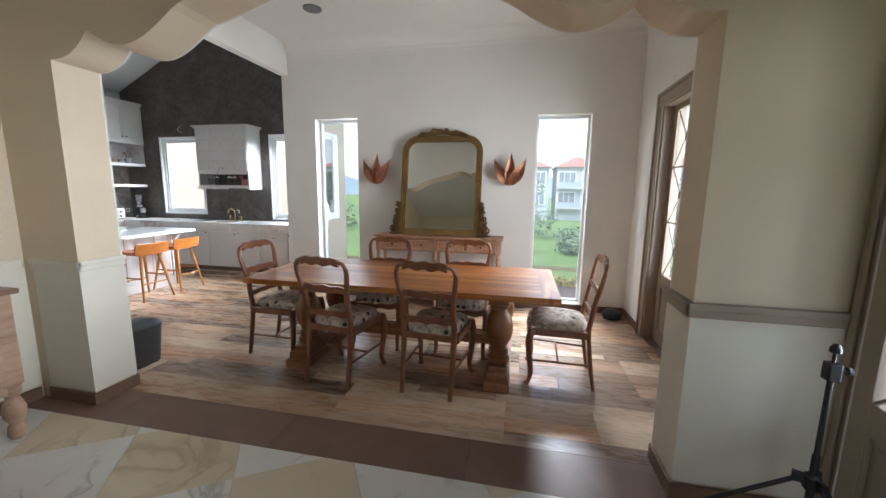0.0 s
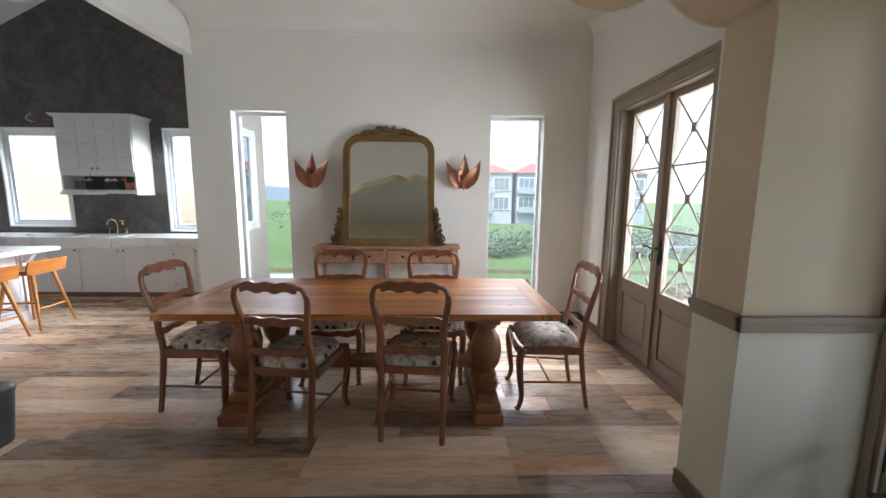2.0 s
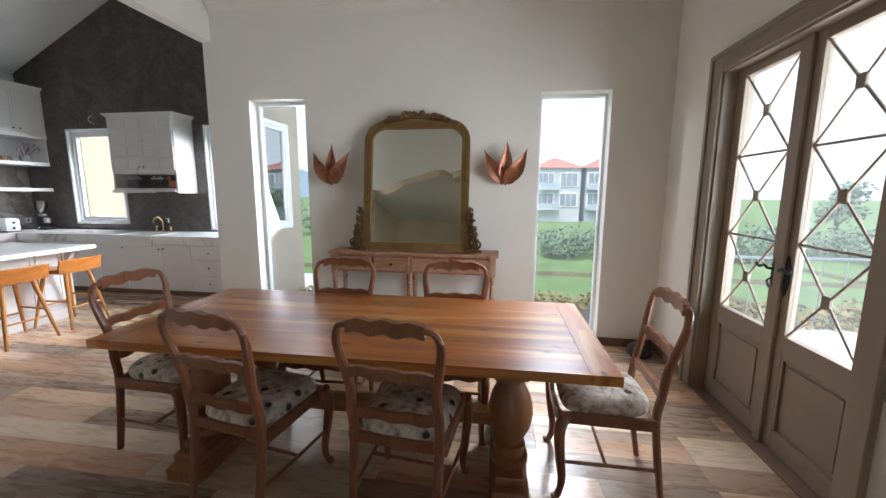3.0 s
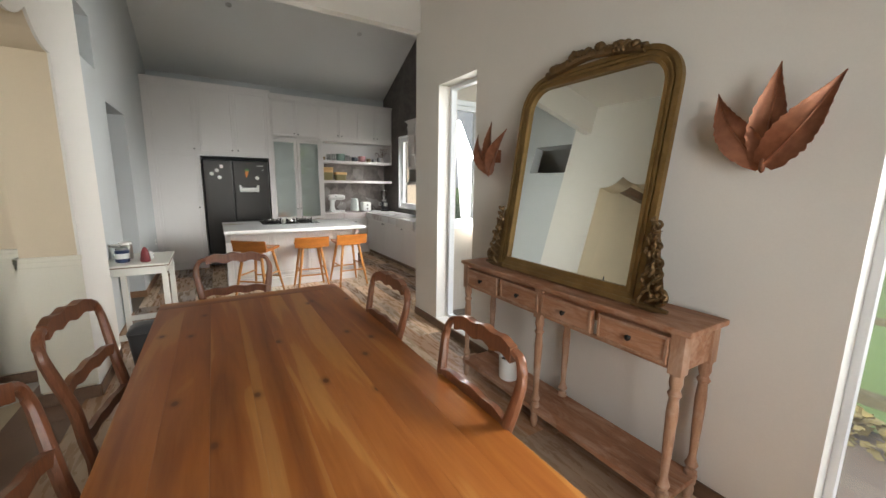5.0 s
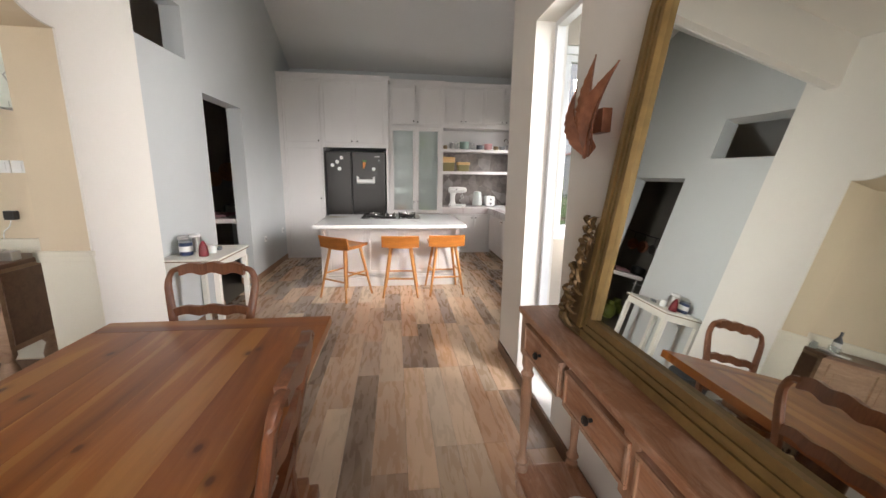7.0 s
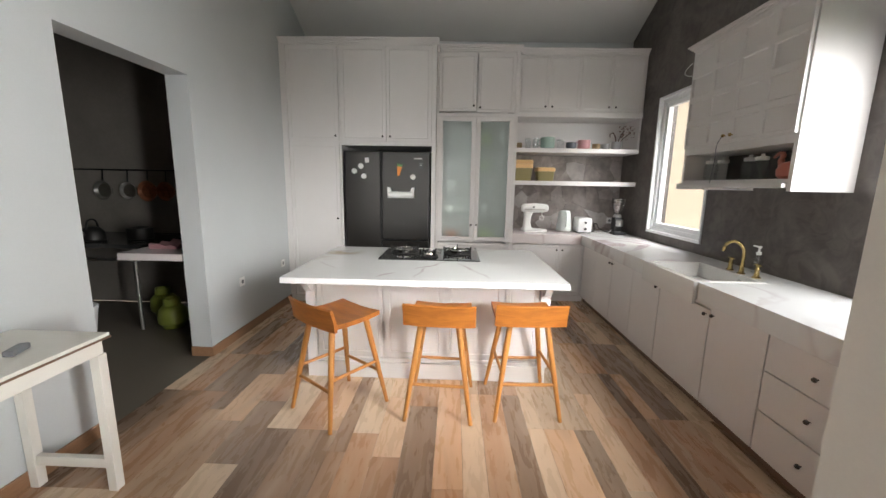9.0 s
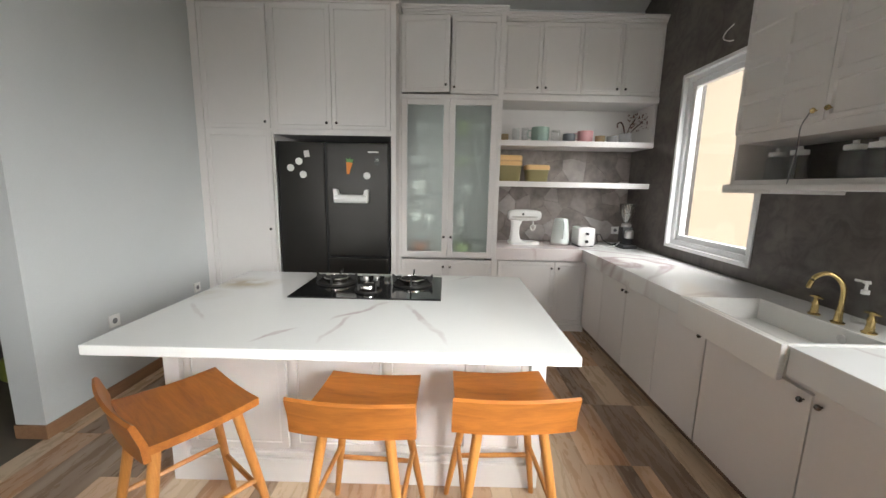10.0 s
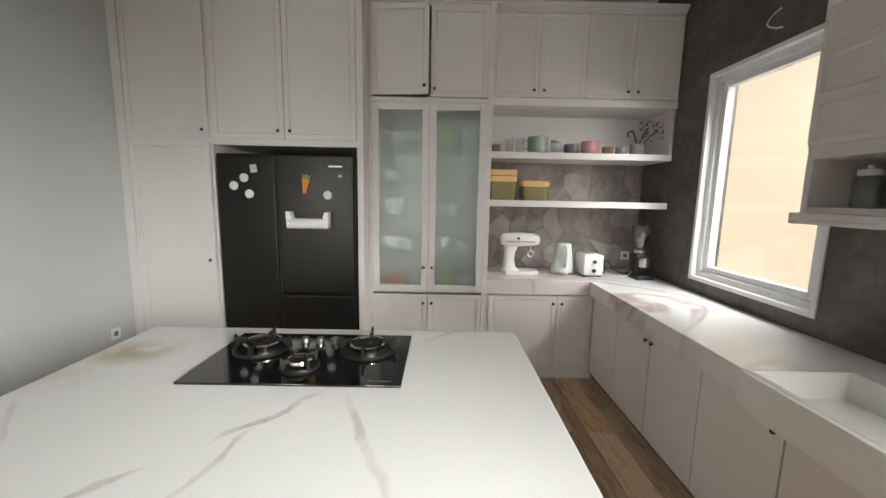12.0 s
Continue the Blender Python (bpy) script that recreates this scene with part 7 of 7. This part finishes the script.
# switches, sockets, dark header
for k in range(3):
    s_ = thing("light_switch", "white light switch plate on the tan wall", "switch", pose(LX0, 0.985 + k * 0.10, 1.545), group="switches on the tan wall")
    part("plate", bx(B(), 0, 0.01, -0.046, 0.046, -0.043, 0.043, 0.003), M_WHITEP, s_)
    part("rocker", bx(B(), 0.0101, 0.015, -0.022, 0.022, -0.03, 0.03, 0.002), M_WHITEP, s_)
single("remote_bracket", bx(B(), 0, 0.02, -0.06, 0.06, -0.012, 0.012, 0.003), M_GREYP, "small grey bracket above the switches", "bracket", at=pose(LX0, 1.21, 1.61))
s_ = thing("black_adapter", "black plug adapter in a wall socket", "adapter", pose(LX0, 0.988, 1.205))
part("body", bx(B(), 0, 0.045, -0.034, 0.034, -0.032, 0.032, 0.006), M_BLACK, s_)
part("cord", tube(B(), smooth_path([(0.03, 0.0, -0.03), (0.03, -0.02, -0.08), (0.02, -0.07, -0.12), (0.02, -0.08, -0.19)], 5), 0.004, 6), M_WHITEP, s_, "thin white cord", True)
s_ = thing("wall_socket", "white double wall socket on the tan wall", "socket", pose(LX0, 1.20, 1.21))
part("plate", bx(B(), 0, 0.01, -0.075, 0.075, -0.04, 0.04, 0.003), M_WHITEP, s_)
for y in (-0.035, 0.035):
    part("recess", lathe(B(), [(0.02, 0), (0.02, 0.0012), (0.003, 0.0006)], 16), M_GREYP, s_, "", True, pose(0.0102, y, 0, 0, 90))
structure("beam_living", bx(B(), LX0 + 0.001, LX0 + 0.14, -0.6, 1.22, 2.56, 2.68, 0.004), M_SKIRT, "dark brown wooden header on the tan wall", "beam")

# black light stand by the pier
td = thing("light_stand", "black folding tripod light stand on the floor", "tripod", pose(1.50, 1.17, 0))
part("column", tube(B(), [(0, 0, 0.03), (0, 0, 0.55)], 0.013, 10), M_BLACK, td, smooth=True)
part("upper_column", tube(B(), [(0, 0, 0.55), (0, 0, 0.90)], 0.0095, 10), M_BLACK, td, smooth=True)
cl = part("clamp", bx(B(), -0.022, 0.022, -0.02, 0.02, 0.86, 0.93, 0.006), M_BLACK, td)
part("clamp_knob", lathe(B(), [(0.006, 0), (0.006, 0.02), (0.016, 0.024), (0.014, 0.04), (0.003, 0.042)], 12), M_BLACK, cl, "", True, pose(0.022, 0, 0.90, 0, 90))
part("stud", lathe(B(), [(0.006, 0.93), (0.006, 0.965), (0.018, 0.97), (0.018, 0.985), (0.01, 1.0), (0.002, 1.002)], 12), M_BLACK, td, smooth=True)
part("hub", lathe(B(), [(0.02, 0.40), (0.028, 0.41), (0.028, 0.46), (0.016, 0.47)], 12), M_BLACK, td, smooth=True)
for k in range(3):
    a = 2.75 + k * 2 * math.pi / 3
    ca, sa = math.cos(a), math.sin(a)
    part("hinge_lug", bx(B(), -0.012, 0.03, -0.009, 0.009, -0.02, 0.022, 0.004), M_BLACK, td, "", False, pose(0.03 * ca, 0.03 * sa, 0.44, 0, 0, math.degrees(a)))
    lg = part("leg", tube(B(), [(0.045 * ca, 0.045 * sa, 0.435), (0.52 * ca, 0.52 * sa, 0.012)], 0.0095, 8), M_BLACK, td, smooth=True)
    part("rubber_foot", tube(B(), [(0.50 * ca, 0.50 * sa, 0.028), (0.535 * ca, 0.535 * sa, 0.007)], 0.0135, 8), M_BLACK, lg)
    part("brace", tube(B(), [(0.013 * ca, 0.013 * sa, 0.12), (0.27 * ca, 0.27 * sa, 0.235)], 0.006, 6), M_BLACK, td)

# ---- outdoors ----
M_GRASS = plain("rice_field", (0.15, 0.245, 0.075), 0.9, var=0.35, scale=0.22, bscale=18, bstr=0.4, fine=0.2)
M_PAVE = plain("pale_pebble_paving", (0.52, 0.52, 0.49), 0.85, var=0.12, scale=2, bscale=28, bstr=0.8, fine=0.5)
M_CREAMOUT = plain("cream_outer_plaster", (0.74, 0.62, 0.485), 0.85, var=0.04, scale=0.6)
M_EARTH = plain("field_bank", (0.13, 0.12, 0.06), 0.9, var=0.3)
GZ = -2.4
structure("ground", bx(B(), -500, 500, -500, 500, GZ - 0.3, GZ), M_GRASS, "bright green rice field reaching into the haze", "ground")
bm = B()
for y in (13.0, 19.5):
    tube(bm, [(-60, y + 0.6, GZ), (0, y, GZ), (60, y - 2.0, GZ)], 0.28, 6, 0.6)
for x in (9.0, 17.0, 28.0):
    tube(bm, [(x, -60, GZ), (x + 1.0, 8, GZ), (x - 2, 30, GZ)], 0.25, 6, 0.6)
structure("field_banks", bm, M_EARTH, "low grassy banks between the field plots", "ground")
structure("house_plinth", bx(B(), XW - 0.2, XR + 0.2, LY0 - 0.2, YD + 0.2, GZ, -0.12), M_CREAMOUT, "rendered foundation of the house", "foundation")
structure("terrace", bx(B(), -2.85, 5.0, YB + 0.22, 6.0, GZ, -0.12), M_PAVE, "pale pebble-washed terrace", "pavement")
structure("terrace_east", bx(B(), XR + 0.2, 5.0, -4, YB + 0.22, GZ, -0.12), M_PAVE, "pale pebble-washed terrace", "pavement")
structure("boundary_wall", bx(B(), -18.0, -4.9, 7.9, 8.1, GZ, 4.6), M_CREAMOUT, "cream rendered neighbouring wall", "wall")
structure("side_passage", bx(B(), -18.0, -2.85, YD + 0.2, 7.9, GZ, -0.12), M_PAVE, "paved passage beside the kitchen", "pavement")

rl = thing("terrace_railing", "thin grey pipe railing at the terrace edge", "railing", pose(1.95, 5.90, -0.12))
part("top_rail", tube(B(), [(0, 0, 0.88), (2.95, 0, 0.88)], 0.02, 8), M_STEEL, rl, smooth=True)
for k in range(12):
    part("post", tube(B(), [(0.02 + 0.264 * k, 0, 0), (0.02 + 0.264 * k, 0, 0.87)], 0.009, 6), M_STEEL, rl, smooth=True)

# far haze painted as glow: an emissive ring and flat emissive hills
hz, nt_, p_ = nodes("glowing_haze")
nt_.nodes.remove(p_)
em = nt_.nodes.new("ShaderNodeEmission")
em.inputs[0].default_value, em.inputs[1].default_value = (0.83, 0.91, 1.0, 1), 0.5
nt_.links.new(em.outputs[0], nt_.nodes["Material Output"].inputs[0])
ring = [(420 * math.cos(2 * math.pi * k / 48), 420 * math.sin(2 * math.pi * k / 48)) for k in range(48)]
structure("backdrop", rings(B(), [[(x, y, GZ - 1) for x, y in ring], [(x * 1.01, y * 1.01, 170) for x, y in ring]], True, False), hz, "glowing pale backdrop for the hazy horizon sky", "sky")
hl, nt_, p_ = nodes("glowing_hill")
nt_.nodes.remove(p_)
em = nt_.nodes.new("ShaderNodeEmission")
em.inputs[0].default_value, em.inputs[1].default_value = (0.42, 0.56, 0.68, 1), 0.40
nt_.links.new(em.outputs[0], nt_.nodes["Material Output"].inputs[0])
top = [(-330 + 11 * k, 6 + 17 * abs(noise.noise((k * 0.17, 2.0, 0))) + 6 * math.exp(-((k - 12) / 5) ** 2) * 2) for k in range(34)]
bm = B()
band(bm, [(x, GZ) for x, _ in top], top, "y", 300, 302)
structure("backdrop_hills", bm, hl, "flat glowing blue hills with haze painted in", "hills")

# houses beyond the field
M_HW = plain("pale_house_wall", (0.52, 0.55, 0.58), 0.85, var=0.08, scale=0.4)
M_HG = plain("blue_grey_house_wall", (0.40, 0.46, 0.52), 0.85, var=0.08, scale=0.4)
M_ROOF = plain("red_roof_tiles", (0.42, 0.18, 0.135), 0.8, var=0.2, scale=1.5, bscale=6, bstr=0.6, fine=0.2)
M_DARKGL = plain("dark_house_glass", (0.26, 0.30, 0.34), 0.15, var=0.3)


def far_house(wall, label):
    h = thing("house", label, "house", group="houses beyond the field")
    part("wall", bx(B(), -3.1, 3.1, -4, 4, 0, 7.5), wall, h)
    bm = B()
    v = [bm.verts.new(p) for p in ((-3.5, -4.5, 7.5), (3.5, -4.5, 7.5), (3.5, 4.5, 7.5), (-3.5, 4.5, 7.5), (-0.3, 0, 9.2), (0.3, 0, 9.2))]
    for f in ((0, 1, 5, 4), (1, 2, 5), (2, 3, 4, 5), (3, 0, 4), (3, 2, 1, 0)):
        bm.faces.new([v[i] for i in f])
    part("roof", bm, M_ROOF, h, "red tiled hipped roof")
    for z0 in (2.2, 5.0):
        for x in (-1.7, 1.5):
            w = part("window", bx(B(), x - 1.25, x + 1.25, -4.16, -3.98, z0 - 0.1, z0 + 1.9), M_FRAMEW, h)
            for i in range(3):
                part("pane", bx(B(), x - 1.1 + i * 0.75, x - 0.42 + i * 0.75, -4.2, -4.165, z0 + 0.05, z0 + 1.75), M_DARKGL, w)
        b = part("balcony", bx(B(), -3.05, 0.2, -5.0, -4.0, z0 - 0.5, z0 - 0.3), wall, h)
        part("railing", bx(B(), -3.05, 0.2, -5.0, -4.92, z0 - 0.3, z0 + 0.4), M_HG, b)
    return h


h1 = far_house(M_HW, "pale two-storey house with red roof in the haze")
h1.matrix_basis = pose(8.3, 60, GZ)
h2 = far_house(M_HG, "blue-grey two-storey house with red roof in the haze")
h2.matrix_basis = pose(15.2, 60, GZ)
for src, x, y, r in ((h2, 1.0, 60, 0), (h1, -6.2, 61, 4), (h2, -13.4, 62, 4), (h1, 22.3, 60, 0), (h2, 29.4, 61, -8), (h1, 58, 24, -90), (h2, 60, 12, -90), (h1, 58, 1, -90), (h1, 57, 37, -80), (h1, 60, -12, -92)):
    copy_thing(src, pose(x, y, GZ, 0, 0, r))

# greenery
M_LEAF = plain("tree_leaf", (0.17, 0.25, 0.15), 0.6, var=0.4, scale=0.6, fine=0.15)
M_BARK = plain("tree_bark", (0.12, 0.09, 0.06), 0.9, var=0.3)
M_HEDGE = plain("hedge_leaf", (0.30, 0.24, 0.08), 0.6, var=0.5, scale=3.0, fine=0.2)


def leaf_cloud(bm, c, r, n, size, squash=0.7):
    """Loose leaves scattered through an uneven clump."""
    for _ in range(n):
        d = Vector((random.gauss(0, 1), random.gauss(0, 1), random.gauss(0, 1)))
        d = d.normalized() * r * random.uniform(0.45, 1.0) ** 0.6
        p = Vector(c) + Vector((d.x, d.y, d.z * squash))
        a = Vector((random.uniform(-1, 1), random.uniform(-1, 1), random.uniform(-0.6, 0.6))).normalized() * size * random.uniform(0.6, 1.2)
        b = a.cross(Vector((random.uniform(-1, 1), random.uniform(-1, 1), 1))).normalized() * size * 0.35
        bm.faces.new([bm.verts.new(q) for q in (p - a * 0.5, p - b, p + a * 0.5, p + b)])


def cloud_object(name, bm, mat, label, category):
    me = bpy.data.meshes.new(name)
    bm.to_mesh(me)
    bm.free()
    me.materials.append(mat)
    return tagged(new(name, me), label, category, kind="stuff")


random.seed(17)
bm = B()
for k in range(110):
    x = random.uniform(-30, 32)
    near = min(1.0, max(0.0, (x - 0.5) / 3))
    leaf_cloud(bm, (x, random.uniform(33, 38) - 9 * near, GZ + random.uniform(0.4, 2.9 - 1.5 * near)), random.uniform(0.8, 1.8), 150, 0.26)
for k in range(60):
    leaf_cloud(bm, (random.uniform(34, 40), random.uniform(-16, 34), GZ + random.uniform(0.4, 1.4)), random.uniform(0.8, 1.6), 120, 0.26)
cloud_object("bushes", bm, M_LEAF, "tangled green bushes and reeds along the field", "bushes")
bm = B()
x = -2.8
while x < 4.9:
    leaf_cloud(bm, (x, 6.12 + random.uniform(-0.08, 0.08), -0.08 + random.uniform(-0.05, 0.06)), 0.29, 150, 0.08)
    leaf_cloud(bm, (4.95, x * 1.35, -0.02), 0.24, 70, 0.085)
    x += 0.14
cloud_object("hedge", bm, M_HEDGE, "low clipped hedge with reddish leaves by the terrace", "hedge")


def tree(x, y, h):
    t = thing("tree", "leafy green tree beyond the field", "tree", pose(x, y, GZ), group="trees beyond the field")
    bm = B()
    tube(bm, smooth_path([(0, 0, 0), (0.08, 0.05, h * 0.3), (-0.05, 0, h * 0.55), (0.05, 0, h * 0.8)], 4), [0.17 - 0.01 * k for k in range(13)], 8)
    for k in range(5):
        a = k * 1.3
        tube(bm, [(0, 0, h * (0.4 + 0.06 * k)), (0.9 * math.cos(a), 0.9 * math.sin(a), h * (0.6 + 0.06 * k))], [0.06, 0.02], 6)
    part("trunk", bm, M_BARK, t, smooth=True)
    bm = B()
    for k in range(13):
        leaf_cloud(bm, (random.gauss(0, 0.8), random.gauss(0, 0.8), h * random.uniform(0.5, 0.98)), random.uniform(0.5, 0.95), 60, 0.32)
    me = bpy.data.meshes.new("crown")
    bm.to_mesh(me)
    bm.free()
    me.materials.append(M_LEAF)
    c = new("crown", me)
    c.parent = t


for x, y, h in ((0.2, 36, 5.6), (-0.9, 34, 5.0), (-2.5, 39, 4.8), (13, 34, 5.5), (16.5, 36, 4.5), (-9, 38, 4.0), (23, 30, 4.6), (41, 20, 4.5), (42, 6, 4.0)):
    tree(x, y, h)

# ---- pieces of the floors and the splashback ----
def plank_mesh(w, l):
    return mesh_of("plank", bx(B(), 0, l, 0, w, -0.008, 0.0), M_PLANK)


floor_ob = bpy.data.objects["floor"]
random.seed(21)
LENS = (0.6, 0.9, 1.2)
WIDTHS = (0.10, 0.13, 0.16, 0.19)
shared = {(w, l): plank_mesh(w - 0.0014, l - 0.0014) for w in WIDTHS for l in LENS}
y, run, ends = 1.737, 0, []
while y < YD - 0.01:
    w = random.choice(WIDTHS)
    if YD - y - w < 0.05:
        w = YD - y
    xe = XR if y < YB - 0.02 else XE
    if run == 0 or not ends:
        # a few neighbouring rows share their end joints
        run, ends, x = random.choice((1, 1, 2, 3)), [], XW - random.uniform(0, 0.8)
        while x < XR:
            ends.append((x, random.choice(LENS)))
            x += ends[-1][1]
    run -= 1
    for x, l in ends:
        a, b = max(x, XW), min(x + l, xe)
        if b - a < 0.03:
            continue
        whole = a == x and b == x + l and w in WIDTHS
        me = shared[w, l] if whole else plank_mesh(w - 0.0014, b - a - 0.0014)
        ob = new("plank", me)
        ob.parent = floor_ob
        ob.matrix_basis = pose(a, y, 0.0)
    y += w

# marble tiles laid askew in the living room
liv = bpy.data.objects["floor_living"]
S = 0.62
rot = Matrix.Rotation(radians(33), 4, "Z")
k = 0
for i in range(-9, 10):
    for j in range(-9, 10):
        c = rot @ Vector((i * S, j * S, 0))
        if not (LX0 + 0.05 < c.x + 0.6 and c.x - 0.6 < LX1 and -2.2 < c.y + 0.4 and c.y - 0.45 < 1.385):
            continue
        poly = [rot @ Vector((i * S + a * (S / 2 - 0.0008), j * S + b * (S / 2 - 0.0008), 0)) for a, b in ((-1, -1), (1, -1), (1, 1), (-1, 1))]
        for ax, lim, sg in ((0, LX0, 1), (0, LX1, -1), (1, 1.385, -1)):
            out = []
            for n in range(len(poly)):
                p, q = poly[n], poly[(n + 1) % len(poly)]
                dp, dq = sg * (p[ax] - lim), sg * (q[ax] - lim)
                if dp >= 0:
                    out.append(p)
                if dp * dq < 0:
                    out.append(p.lerp(q, dp / (dp - dq)))
            poly = out
            if len(poly) < 3:
                break
        if len(poly) < 3:
            continue
        ob = new("marble_tile", mesh_of("marble_tile", slab(B(), [(p.x, p.y) for p in poly], "z", -0.008, 0.0), M_TILE1 if (i + j) % 2 else M_TILE2))
        ob.parent = liv

# crazy-paved stone on the splashback: cells round scattered points
M_SLATEROCK, nt_, p_ = nodes("splashback_stone")
oi_ = nt_.nodes.new("ShaderNodeObjectInfo")
v_ = coords(nt_)
c_ = ramp(nt_, oi_.outputs["Random"], [(0.0, (0.15, 0.128, 0.118)), (0.45, (0.25, 0.215, 0.20)), (0.8, (0.36, 0.315, 0.295)), (1.0, (0.60, 0.57, 0.555))])
c_ = mixc(nt_, 0.5, c_, ramp(nt_, noise_tex(nt_, v_, 9, 6), [(0.3, (0.11, 0.095, 0.088)), (0.7, (0.38, 0.33, 0.30))]))
nt_.links.new(c_, p_.inputs["Base Color"])
p_.inputs["Roughness"].default_value = 0.62
bump(nt_, p_, noise_tex(nt_, v_, 40, 5), 0.5, 0.003)
M_BED = plain("grey_mortar", (0.15, 0.13, 0.118), 0.8, var=0.15)
back = structure("splashback", bx(B(), XW + 0.0005, XW + 0.008, 4.60, YD - 0.003, 0.90, 1.95), M_BED, "grey mortar bed of the stone splashback", "splashback")
random.seed(8)
sites = []
while len(sites) < 70:
    p = (random.uniform(4.5, 6.3), random.uniform(0.8, 2.05))
    if all((p[0] - q[0]) ** 2 + (p[1] - q[1]) ** 2 > 0.095 ** 2 for q in sites):
        sites.append(p)
for s in sites:
    poly = [(4.60, 0.905), (YD - 0.004, 0.905), (YD - 0.004, 1.949), (4.60, 1.949)]
    for q in sites:
        if q == s or (q[0] - s[0]) ** 2 + (q[1] - s[1]) ** 2 > 0.5:
            continue
        nx, ny = q[0] - s[0], q[1] - s[1]
        ln = math.hypot(nx, ny)
        nx, ny = nx / ln, ny / ln
        lim = ((q[0] + s[0]) / 2) * nx + ((q[1] + s[1]) / 2) * ny - random.choice((0.001, 0.0018, 0.0026))
        out = []
        for n in range(len(poly)):
            a, b = poly[n], poly[(n + 1) % len(poly)]
            da, db = lim - a[0] * nx - a[1] * ny, lim - b[0] * nx - b[1] * ny
            if da >= 0:
                out.append(a)
            if da * db < 0:
                f = da / (da - db)
                out.append((a[0] + f * (b[0] - a[0]), a[1] + f * (b[1] - a[1])))
        poly = out
        if len(poly) < 3:
            break
    if len(poly) < 3:
        continue
    ob = new("stone", mesh_of("stone", slab(B(), poly, "x", XW + 0.006, XW + 0.014 + random.uniform(0, 0.005)), M_SLATEROCK))
    ob.parent = back
